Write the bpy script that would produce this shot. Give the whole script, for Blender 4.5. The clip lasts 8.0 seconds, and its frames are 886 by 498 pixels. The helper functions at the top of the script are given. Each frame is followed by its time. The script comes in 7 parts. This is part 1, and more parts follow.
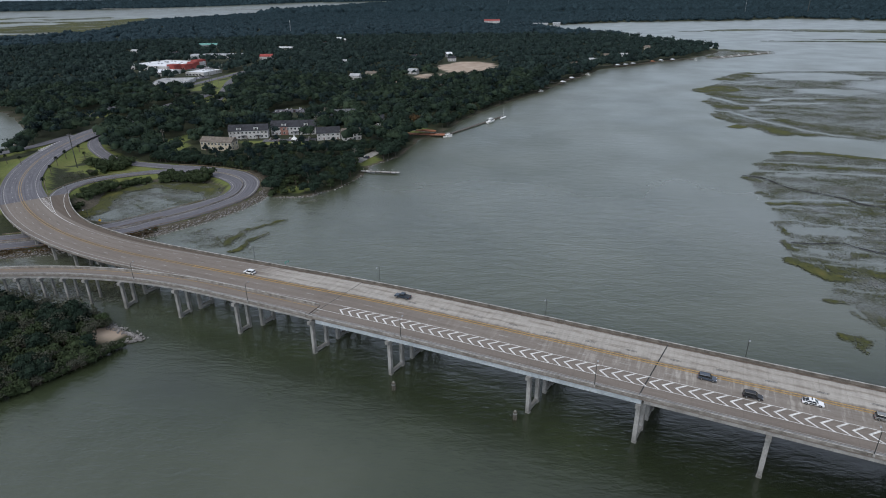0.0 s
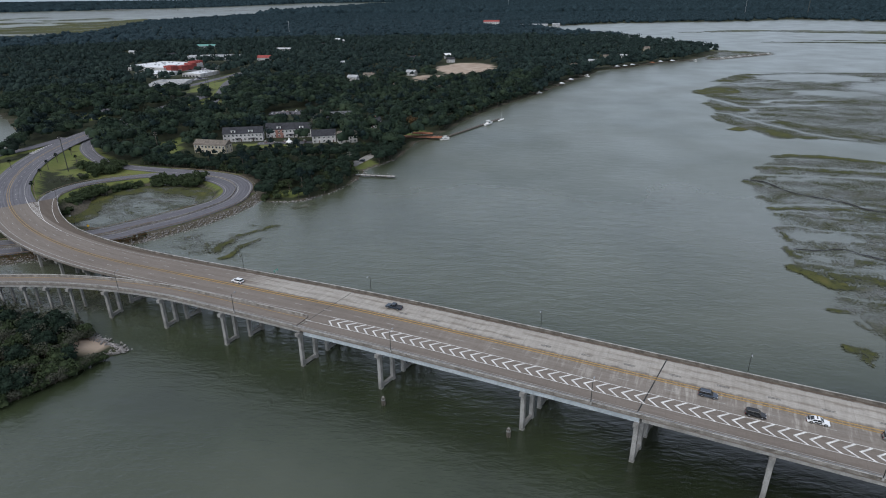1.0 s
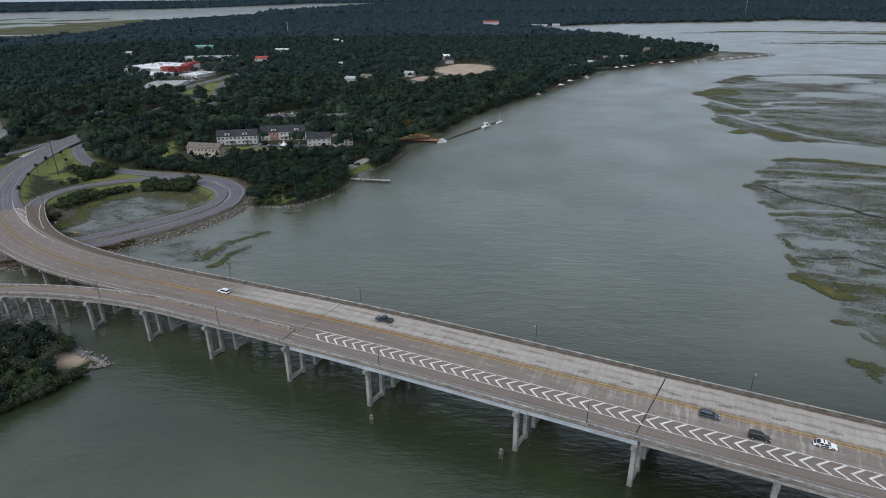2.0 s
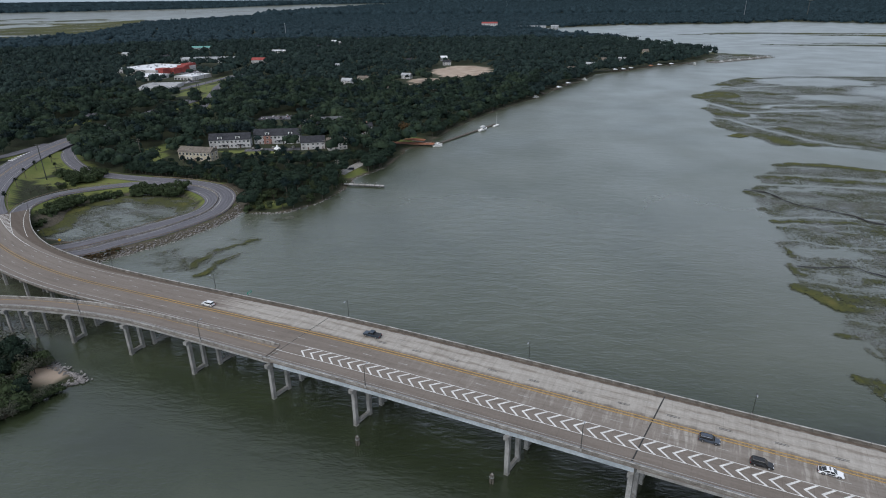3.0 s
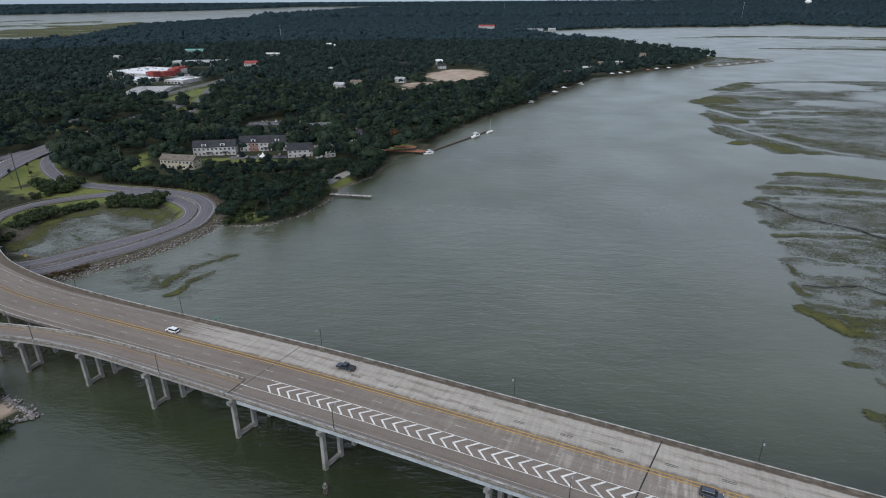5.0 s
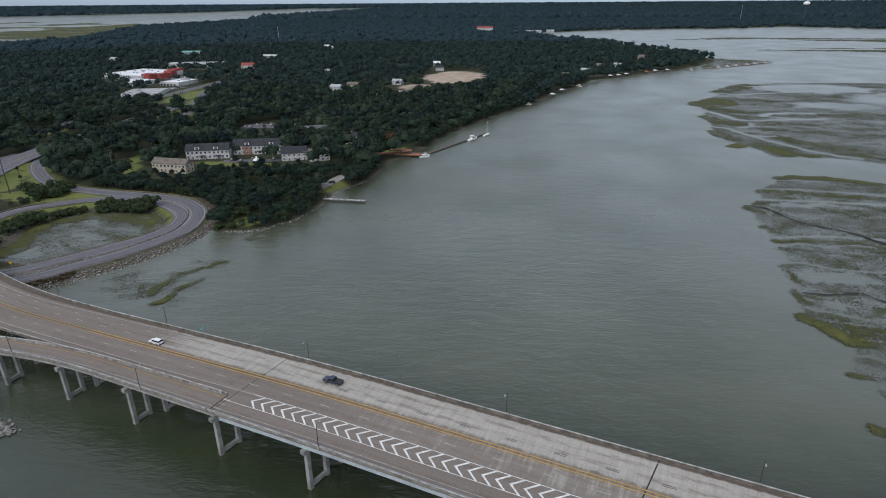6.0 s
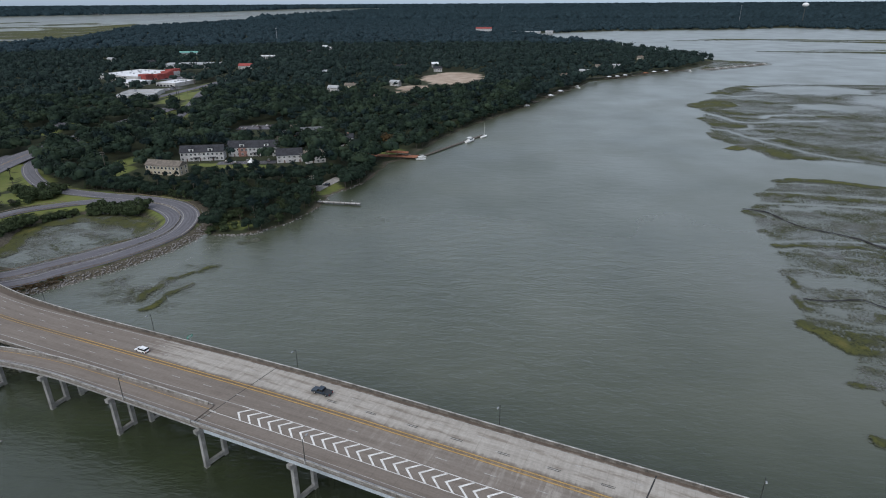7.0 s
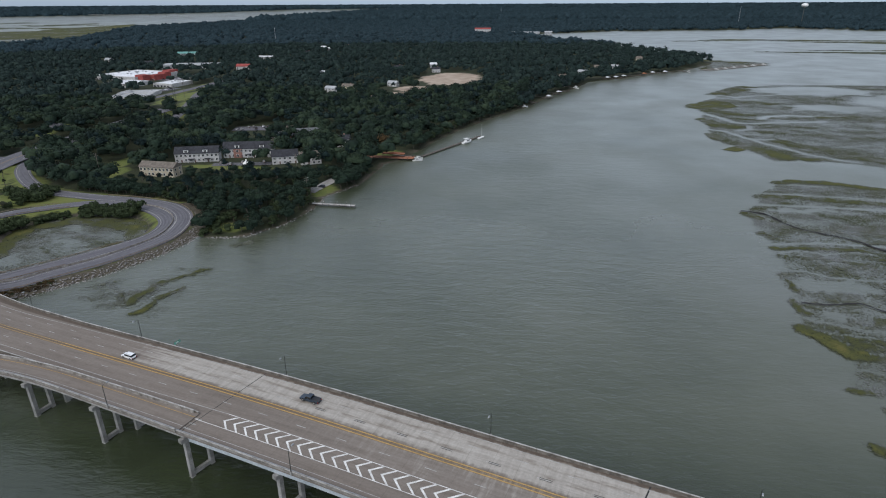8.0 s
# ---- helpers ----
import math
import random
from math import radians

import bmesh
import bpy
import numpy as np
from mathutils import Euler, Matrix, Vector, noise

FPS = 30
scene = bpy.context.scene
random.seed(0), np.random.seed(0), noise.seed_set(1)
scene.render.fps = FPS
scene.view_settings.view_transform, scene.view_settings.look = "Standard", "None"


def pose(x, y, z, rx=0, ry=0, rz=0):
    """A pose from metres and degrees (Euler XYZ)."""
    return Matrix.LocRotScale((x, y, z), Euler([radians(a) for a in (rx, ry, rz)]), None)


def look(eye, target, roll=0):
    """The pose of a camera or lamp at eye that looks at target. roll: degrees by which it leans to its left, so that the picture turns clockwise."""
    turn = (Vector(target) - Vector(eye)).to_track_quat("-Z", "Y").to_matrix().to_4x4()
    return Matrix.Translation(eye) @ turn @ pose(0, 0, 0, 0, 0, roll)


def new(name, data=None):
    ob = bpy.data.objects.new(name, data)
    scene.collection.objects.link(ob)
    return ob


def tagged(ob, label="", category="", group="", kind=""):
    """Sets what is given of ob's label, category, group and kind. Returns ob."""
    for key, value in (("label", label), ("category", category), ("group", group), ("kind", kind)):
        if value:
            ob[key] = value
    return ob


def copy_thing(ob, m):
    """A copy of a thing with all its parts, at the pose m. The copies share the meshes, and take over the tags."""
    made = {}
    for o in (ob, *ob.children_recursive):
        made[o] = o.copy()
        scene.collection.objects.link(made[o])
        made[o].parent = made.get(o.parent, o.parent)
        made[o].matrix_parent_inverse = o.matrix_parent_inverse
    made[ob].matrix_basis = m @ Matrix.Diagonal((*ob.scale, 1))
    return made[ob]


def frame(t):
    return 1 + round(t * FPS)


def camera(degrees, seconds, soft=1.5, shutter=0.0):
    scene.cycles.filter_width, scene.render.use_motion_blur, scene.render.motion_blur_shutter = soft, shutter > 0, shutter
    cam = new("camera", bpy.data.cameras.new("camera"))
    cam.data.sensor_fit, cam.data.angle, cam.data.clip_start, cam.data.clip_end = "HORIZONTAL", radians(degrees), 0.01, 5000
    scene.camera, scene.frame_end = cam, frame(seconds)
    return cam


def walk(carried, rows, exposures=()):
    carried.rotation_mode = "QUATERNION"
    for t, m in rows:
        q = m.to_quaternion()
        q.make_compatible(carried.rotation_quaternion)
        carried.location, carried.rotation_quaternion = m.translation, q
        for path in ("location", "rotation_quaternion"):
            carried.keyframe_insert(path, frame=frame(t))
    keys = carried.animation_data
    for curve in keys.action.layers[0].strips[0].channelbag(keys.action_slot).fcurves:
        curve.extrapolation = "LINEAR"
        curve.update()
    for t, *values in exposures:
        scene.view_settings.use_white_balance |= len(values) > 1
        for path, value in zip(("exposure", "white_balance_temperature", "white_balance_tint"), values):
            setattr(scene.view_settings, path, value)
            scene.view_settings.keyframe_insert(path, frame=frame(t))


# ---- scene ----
cam = camera(73.7, 8.0, soft=1.05)
PATH = [
    (0, (-4.794, -0.98, 111.718), (-5.014, 0.845, 110.93), -0.6),
    (0.5, (-3.878, 2.37, 111.785), (-4.1, 4.196, 110.998), -0.6),
    (1, (-3.057, 6.0, 111.913), (-3.277, 7.826, 111.127), -0.6),
    (1.5, (-2.148, 9.869, 112.105), (-2.369, 11.695, 111.319), -0.6),
    (3, (0.585, 21.665, 113.189), (0.368, 23.493, 112.406), -0.5),
    (3.5, (1.553, 25.844, 113.438), (1.338, 27.672, 112.656), -0.5),
    (4, (2.503, 30.082, 113.551), (2.289, 31.912, 112.772), -0.5),
    (4.5, (3.326, 34.09, 113.834), (3.114, 35.92, 113.056), -0.4),
    (6, (6.024, 43.964, 113.947), (5.816, 45.797, 113.175), -0.4),
    (6.5, (6.779, 46.495, 113.98), (6.572, 48.329, 113.208), -0.3),
    (7, (7.443, 48.73, 113.979), (7.238, 50.564, 113.209), -0.3),
    (7.5, (8.325, 50.611, 113.886), (8.121, 52.446, 113.117), -0.3),
    (8, (9.445, 52.308, 113.835), (9.241, 54.143, 113.066), -0.3),
]
walk(cam, [(t, look(eye, target, roll)) for t, eye, target, roll in PATH])

# ---- world, sun, exposure ----
SUN_EL, SUN_ROT = 48.0, 200.0
world = bpy.data.worlds.new("overcast_sky")
scene.world = world
world.use_nodes = True
wn = world.node_tree.nodes
wl = world.node_tree.links
sky = wn.new("ShaderNodeTexSky")
sky.sky_type = "NISHITA"
sky.sun_disc = False
sky.sun_elevation = radians(SUN_EL)
sky.sun_rotation = radians(SUN_ROT)
sky.air_density, sky.dust_density, sky.ozone_density = 1.0, 0.3, 2.0
grey = wn.new("ShaderNodeHueSaturation")
grey.inputs["Saturation"].default_value = 0.38
wl.new(sky.outputs["Color"], grey.inputs["Color"])
# an overcast dome: duller towards the horizon than overhead
where = wn.new("ShaderNodeTexCoord")
height = wn.new("ShaderNodeSeparateXYZ")
wl.new(where.outputs["Generated"], height.inputs["Vector"])
dome = wn.new("ShaderNodeValToRGB")
for stop, (p, c) in zip((dome.color_ramp.elements[0], dome.color_ramp.elements[1], dome.color_ramp.elements.new(0.1)), ((0.0, (0.19, 0.245, 0.345, 1)), (0.6, (1.2, 1.2, 1.2, 1)), (0.1, (0.43, 0.47, 0.53, 1)))):
    stop.position, stop.color = p, c
wl.new(height.outputs["Z"], dome.inputs["Fac"])
dull = wn.new("ShaderNodeMix")
dull.data_type, dull.blend_type = "RGBA", "MULTIPLY"
dull.inputs[0].default_value = 1.0
wl.new(grey.outputs["Color"], dull.inputs[6])
wl.new(dome.outputs["Color"], dull.inputs[7])
wl.new(dull.outputs[2], wn["Background"].inputs["Color"])
wn["Background"].inputs["Strength"].default_value = 0.15

sun_data = bpy.data.lights.new("sun", "SUN")
sun_data.energy, sun_data.angle, sun_data.color = 0.9, radians(60), (1.0, 0.96, 0.9)
sun = new("sun", sun_data)
sun.rotation_euler = (radians(90 - SUN_EL), 0, radians(180 - SUN_ROT))
scene.view_settings.exposure = 0.95


# ---- materials ----
def material(name, rough=0.8, metal=0.0, spec=0.4):
    m = bpy.data.materials.new(name)
    m.use_nodes = True
    b = m.node_tree.nodes["Principled BSDF"]
    b.inputs["Roughness"].default_value = rough
    b.inputs["Metallic"].default_value = metal
    b.inputs["Specular IOR Level"].default_value = spec
    return m, m.node_tree.nodes, m.node_tree.links, b


def ramp(nodes, stops):
    r = nodes.new("ShaderNodeValToRGB")
    e = r.color_ramp.elements
    while len(e) < len(stops):
        e.new(0.5)
    for el, (p, c) in zip(e, stops):
        el.position, el.color = p, (*c, 1)
    return r


def noise_node(nodes, links, vec, scale, detail=4.0, rough=0.55):
    t = nodes.new("ShaderNodeTexNoise")
    t.inputs["Scale"].default_value = scale
    t.inputs["Detail"].default_value = detail
    t.inputs["Roughness"].default_value = rough
    if vec is not None:
        links.new(vec, t.inputs["Vector"])
    return t.outputs["Fac"]


def coords(nodes, links, kind="Object", stretch=(1, 1, 1)):
    c = nodes.new("ShaderNodeTexCoord")
    m = nodes.new("ShaderNodeMapping")
    m.inputs["Scale"].default_value = stretch
    links.new(c.outputs[kind], m.inputs["Vector"])
    return m.outputs["Vector"]


def mix(nodes, links, fac, a, b, blend="MIX"):
    n = nodes.new("ShaderNodeMix")
    n.data_type, n.blend_type = "RGBA", blend
    for sock, val in ((n.inputs[0], fac), (n.inputs[6], a), (n.inputs[7], b)):
        if isinstance(val, tuple):
            sock.default_value = (*val, 1)
        elif isinstance(val, (int, float)):
            sock.default_value = val
        else:
            links.new(val, sock)
    return n.outputs[2]


def maths(nodes, links, op, a, b=0.0, c=0.0):
    n = nodes.new("ShaderNodeMath")
    n.operation = op
    for sock, val in zip(n.inputs, (a, b, c)):
        if isinstance(val, (int, float)):
            sock.default_value = val
        else:
            links.new(val, sock)
    return n.outputs[0]


def ease(nodes, links, x, a, b):
    """0 below a, 1 above b, smooth between (a may be the greater)."""
    n = nodes.new("ShaderNodeMapRange")
    n.interpolation_type = "SMOOTHSTEP"
    flip = a > b
    n.inputs["From Min"].default_value, n.inputs["From Max"].default_value = (b, a) if flip else (a, b)
    n.inputs["To Min"].default_value, n.inputs["To Max"].default_value = (1.0, 0.0) if flip else (0.0, 1.0)
    links.new(x, n.inputs["Value"])
    return n.outputs["Result"]


def bump(nodes, links, bsdf, height, strength, distance):
    n = nodes.new("ShaderNodeBump")
    n.inputs["Strength"].default_value = strength
    n.inputs["Distance"].default_value = distance
    links.new(height, n.inputs["Height"])
    links.new(n.outputs["Normal"], bsdf.inputs["Normal"])


def speckled(name, a, b, scale, rough=0.85, metal=0.0, fine=8.0, depth=0.01, spec=0.3):
    """A surface that wanders between two colours, with a finer grain on top."""
    m, N, L, B = material(name, rough, metal, spec)
    v = coords(N, L)
    big = noise_node(N, L, v, scale, 5)
    small = noise_node(N, L, v, scale * fine, 3)
    r = ramp(N, [(0.33, a), (0.67, b)])
    L.new(big, r.inputs["Fac"])
    g = ramp(N, [(0.25, (0.72, 0.72, 0.72)), (0.75, (1.2, 1.2, 1.2))])
    L.new(small, g.inputs["Fac"])
    L.new(mix(N, L, 0.8, r.outputs["Color"], g.outputs["Color"], "MULTIPLY"), B.inputs["Base Color"])
    bump(N, L, B, small, 0.4, depth)
    return m


def plain(name, c, rough=0.6, metal=0.0, spec=0.4):
    m, N, L, B = material(name, rough, metal, spec)
    v = coords(N, L)
    g = ramp(N, [(0.3, tuple(x * 0.86 for x in c)), (0.7, tuple(min(1, x * 1.08) for x in c))])
    L.new(noise_node(N, L, v, 1.7, 4), g.inputs["Fac"])
    L.new(g.outputs["Color"], B.inputs["Base Color"])
    return m


def water_material():
    """Silty tidal water ruffled by light wind; sheen and bridge shade are coloured in."""
    m, N, L, B = material("river_water", 0.14, 0, 0.8)
    v = coords(N, L)
    v2 = coords(N, L, stretch=(0.5, 1.0, 1.0))
    sep = N.new("ShaderNodeSeparateXYZ")
    L.new(v, sep.inputs["Vector"])
    silt = noise_node(N, L, v, 0.011, 5)
    # paler up-river: silt plus painted sky sheen, with the bridge's reflection left dark
    upriver_sheen = maths(N, L, "MINIMUM", maths(N, L, "MAXIMUM", maths(N, L, "MULTIPLY_ADD", sep.outputs["Y"], 0.006, -0.83), 0.0), 0.42)
    silt_and_sheen = maths(N, L, "ADD", maths(N, L, "MULTIPLY_ADD", sep.outputs["X"], 0.0005, maths(N, L, "MULTIPLY_ADD", silt, 0.9, -0.06)), maths(N, L, "MULTIPLY", upriver_sheen, maths(N, L, "MAXIMUM", 1.0, maths(N, L, "MULTIPLY_ADD", sep.outputs["X"], -0.006, 0.4))))
    # silt paleness round the islet; the bridge's shade is put in as darker colour
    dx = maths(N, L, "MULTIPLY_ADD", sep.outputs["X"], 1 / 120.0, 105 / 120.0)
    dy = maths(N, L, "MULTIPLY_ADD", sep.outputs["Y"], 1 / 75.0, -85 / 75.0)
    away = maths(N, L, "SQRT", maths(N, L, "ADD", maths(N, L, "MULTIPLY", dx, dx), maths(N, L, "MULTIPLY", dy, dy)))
    silt_and_sheen = maths(N, L, "ADD", silt_and_sheen, maths(N, L, "MULTIPLY", ease(N, L, away, 1.35, 0.35), 0.42))
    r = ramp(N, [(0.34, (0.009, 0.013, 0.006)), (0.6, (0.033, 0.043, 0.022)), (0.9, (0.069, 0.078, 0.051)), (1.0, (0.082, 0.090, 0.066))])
    L.new(silt_and_sheen, r.inputs["Fac"])
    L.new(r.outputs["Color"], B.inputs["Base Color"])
    swell = noise_node(N, L, v2, 0.2, 3, 0.5)
    chop = noise_node(N, L, v2, 0.7, 4, 0.65)
    wind = noise_node(N, L, v, 0.016, 4)
    rr = ramp(N, [(0.35, (0.29, 0.29, 0.29)), (0.65, (0.38, 0.38, 0.38))])
    L.new(wind, rr.inputs["Fac"])
    # open water up-river is finely ruffled; by the bridge it lies smoother between its waves
    lee = ease(N, L, sep.outputs["Y"], 260.0, 420.0)
    L.new(maths(N, L, "MULTIPLY", rr.outputs["Color"], maths(N, L, "MULTIPLY_ADD", lee, 0.6, 0.4)), B.inputs["Roughness"])
    h = maths(N, L, "MULTIPLY_ADD", chop, 0.7, swell)
    # the lee by the marsh lies calmer than mid-river
    calm = maths(N, L, "MINIMUM", 1.0, maths(N, L, "MAXIMUM", 0.25, maths(N, L, "MULTIPLY_ADD", sep.outputs["X"], -0.007, 1.15)))
    bump(N, L, B, maths(N, L, "MULTIPLY", h, calm), 0.85, 0.42)
    return m


def ground_material():
    """Woodland floor, lawns, mud at the tideline and bare sand, by the cover painted on the sheet."""
    m, N, L, B = material("ground_cover", 0.95, 0, 0.2)
    v = coords(N, L)
    cover = N.new("ShaderNodeVertexColor")
    cover.layer_name = "cover"
    sep = N.new("ShaderNodeSeparateColor")
    L.new(cover.outputs["Color"], sep.inputs["Color"])
    fine = noise_node(N, L, v, 0.9, 5)
    wide = noise_node(N, L, v, 0.06, 4)
    floor = ramp(N, [(0.3, (0.018, 0.024, 0.012)), (0.7, (0.04, 0.045, 0.022))])
    lawn = ramp(N, [(0.3, (0.075, 0.10, 0.028)), (0.5, (0.115, 0.135, 0.038)), (0.72, (0.16, 0.15, 0.055))])
    mud = ramp(N, [(0.3, (0.045, 0.04, 0.03)), (0.7, (0.115, 0.10, 0.075))])
    sand = ramp(N, [(0.3, (0.26, 0.20, 0.15)), (0.7, (0.42, 0.34, 0.27))])
    L.new(fine, floor.inputs["Fac"])
    L.new(maths(N, L, "MULTIPLY_ADD", wide, 0.5, maths(N, L, "MULTIPLY", fine, 0.5)), lawn.inputs["Fac"])
    L.new(fine, mud.inputs["Fac"])
    L.new(wide, sand.inputs["Fac"])
    c = mix(N, L, sep.outputs["Red"], floor.outputs["Color"], lawn.outputs["Color"])
    c = mix(N, L, sep.outputs["Green"], c, mud.outputs["Color"])
    c = mix(N, L, sep.outputs["Blue"], c, sand.outputs["Color"])
    L.new(c, B.inputs["Base Color"])
    bump(N, L, B, fine, 0.6, 0.3)
    return m


def deck_material(name, light, brown):
    """Bridge concrete: u runs along the road, v across it, both in metres. Scoured pale lanes with ragged cross streaks, brown shoulders, rubber in the wheel tracks."""
    m, N, L, B = material(name, 0.88, 0, 0.25)
    sepv = N.new("ShaderNodeSeparateXYZ")
    L.new(coords(N, L, "UV"), sepv.inputs["Vector"])
    q, o = sepv.outputs["X"], sepv.outputs["Y"]
    finger = maths(N, L, "SUBTRACT", noise_node(N, L, coords(N, L, "UV", (0.5, 0.05, 1)), 1.0, 3, 0.6), 0.5)
    cross = noise_node(N, L, coords(N, L, "UV", (0.75, 0.09, 1)), 1.0, 4, 0.62)
    streak = noise_node(N, L, coords(N, L, "UV", (0.035, 1.5, 1)), 1.0, 4, 0.6)
    broad = noise_node(N, L, coords(N, L, "UV", (0.02, 0.12, 1)), 1.0, 3)
    # far lanes, scoured nearly white from the west joint on
    ragged = maths(N, L, "MULTIPLY_ADD", finger, 3.0, o)
    band = maths(N, L, "MULTIPLY", ease(N, L, ragged, 10.9, 10.2), ease(N, L, ragged, 0.9, 2.0))
    start = ease(N, L, maths(N, L, "ADD", maths(N, L, "MULTIPLY_ADD", streak, 70.0, q), maths(N, L, "MULTIPLY", finger, 24.0)), 202.0, 182.0)
    far_pale = maths(N, L, "MULTIPLY", band, start)
    # near lanes, brown with pale cross streaks that gather eastwards
    near_band = maths(N, L, "MULTIPLY", ease(N, L, ragged, -7.7, -6.4), ease(N, L, o, 1.6, 0.2))
    gather = maths(N, L, "MULTIPLY", ease(N, L, q, 112.0, -20.0), 0.85)
    comb = ease(N, L, maths(N, L, "ADD", cross, maths(N, L, "MULTIPLY", o, 0.016)), 0.42, 0.6)
    near_pale = maths(N, L, "MULTIPLY", maths(N, L, "MULTIPLY", near_band, gather), maths(N, L, "MULTIPLY_ADD", comb, 0.75, 0.25))
    pale = maths(N, L, "MINIMUM", 1.0, maths(N, L, "ADD", far_pale, near_pale))
    c = mix(N, L, pale, brown, light)
    # rubber and oil: long streaks in the wheel tracks, broken across
    track = maths(N, L, "ABSOLUTE", maths(N, L, "SUBTRACT", maths(N, L, "FRACT", maths(N, L, "MULTIPLY_ADD", o, 0.2985, 0.13)), 0.5))
    blot = noise_node(N, L, coords(N, L, "UV", (0.16, 0.8, 1)), 1.0, 3, 0.6)
    rub = maths(N, L, "MULTIPLY", ease(N, L, track, 0.34, 0.06), ease(N, L, maths(N, L, "MULTIPLY_ADD", blot, 0.75, maths(N, L, "MULTIPLY", streak, 0.4)), 0.5, 0.68))
    c = mix(N, L, maths(N, L, "MULTIPLY", rub, maths(N, L, "MULTIPLY_ADD", pale, 0.45, 0.3)), c, (0.52, 0.47, 0.43), "MULTIPLY")
    tr = ramp(N, [(0.34, (0.84, 0.83, 0.82)), (0.5, (0.98, 0.98, 0.98)), (0.68, (1.1, 1.1, 1.1))])
    L.new(streak, tr.inputs["Fac"])
    c = mix(N, L, 0.7, c, tr.outputs["Color"], "MULTIPLY")
    cr = ramp(N, [(0.36, (0.82, 0.81, 0.80)), (0.6, (1.06, 1.06, 1.06))])
    L.new(cross, cr.inputs["Fac"])
    c = mix(N, L, maths(N, L, "MULTIPLY_ADD", pale, 0.55, 0.15), c, cr.outputs["Color"], "MULTIPLY")
    br = ramp(N, [(0.3, (0.88, 0.87, 0.86)), (0.7, (1.1, 1.1, 1.1))])
    L.new(broad, br.inputs["Fac"])
    c = mix(N, L, 0.8, c, br.outputs["Color"], "MULTIPLY")
    panel = maths(N, L, "LESS_THAN", maths(N, L, "FRACT", maths(N, L, "MULTIPLY", q, 0.164)), 0.02)
    c = mix(N, L, maths(N, L, "MULTIPLY", panel, 0.3), c, (0.5, 0.48, 0.46), "MULTIPLY")
    # the worn median between the yellow lines
    median = ease(N, L, maths(N, L, "ABSOLUTE", o), 1.0, 0.7)
    c = mix(N, L, maths(N, L, "MULTIPLY", median, 0.55), c, (0.62, 0.47, 0.3), "MULTIPLY")
    # the brown edge by the parapet, with the parapet's shade painted in
    gutter_shade = ease(N, L, maths(N, L, "MULTIPLY_ADD", finger, 0.8, o), 10.15, 10.6)
    c = mix(N, L, maths(N, L, "MULTIPLY", gutter_shade, 0.8), c, (0.52, 0.47, 0.42), "MULTIPLY")
    grain = noise_node(N, L, coords(N, L), 1.6, 4)
    gr = ramp(N, [(0.3, (0.88, 0.88, 0.88)), (0.7, (1.1, 1.1, 1.1))])
    L.new(grain, gr.inputs["Fac"])
    c = mix(N, L, 0.8, c, gr.outputs["Color"], "MULTIPLY")
    L.new(c, B.inputs["Base Color"])
    bump(N, L, B, grain, 0.3, 0.01)
    return m


def asphalt_material():
    m, N, L, B = material("asphalt", 0.9, 0, 0.3)
    uv = coords(N, L, "UV", (0.03, 1.1, 1))
    t = noise_node(N, L, uv, 1.0, 4)
    r = ramp(N, [(0.3, (0.080, 0.078, 0.090)), (0.55, (0.122, 0.119, 0.132)), (0.75, (0.165, 0.160, 0.170))])
    L.new(t, r.inputs["Fac"])
    g = noise_node(N, L, coords(N, L), 0.5, 5)
    gr = ramp(N, [(0.3, (0.8, 0.8, 0.8)), (0.7, (1.12, 1.12, 1.12))])
    L.new(g, gr.inputs["Fac"])
    L.new(mix(N, L, 0.8, r.outputs["Color"], gr.outputs["Color"], "MULTIPLY"), B.inputs["Base Color"])
    bump(N, L, B, g, 0.3, 0.01)
    return m


def leaf_material(name, dark, mid, light):
    """Foliage: each clump of leaves has its own tone, each crown its own drift."""
    m, N, L, B = material(name, 0.8, 0, 0.1)
    geo = N.new("ShaderNodeNewGeometry")
    v = coords(N, L)
    drift = noise_node(N, L, v, 0.05, 3, 0.55)
    f = maths(N, L, "MULTIPLY_ADD", geo.outputs["Random Per Island"], 0.22, maths(N, L, "MULTIPLY_ADD", drift, 1.7, -0.46))
    r = ramp(N, [(0.2, dark), (0.5, mid), (0.85, light)])
    clumps = noise_node(N, L, v, 0.8, 5, 0.65)
    tone = ramp(N, [(0.35, (0.72, 0.72, 0.72)), (0.65, (1.2, 1.2, 1.2))])
    L.new(clumps, tone.inputs["Fac"])
    L.new(f, r.inputs["Fac"])
    L.new(mix(N, L, 1.0, r.outputs["Color"], tone.outputs["Color"], "MULTIPLY"), B.inputs["Base Color"])
    bump(N, L, B, clumps, 0.7, 0.8)
    return m


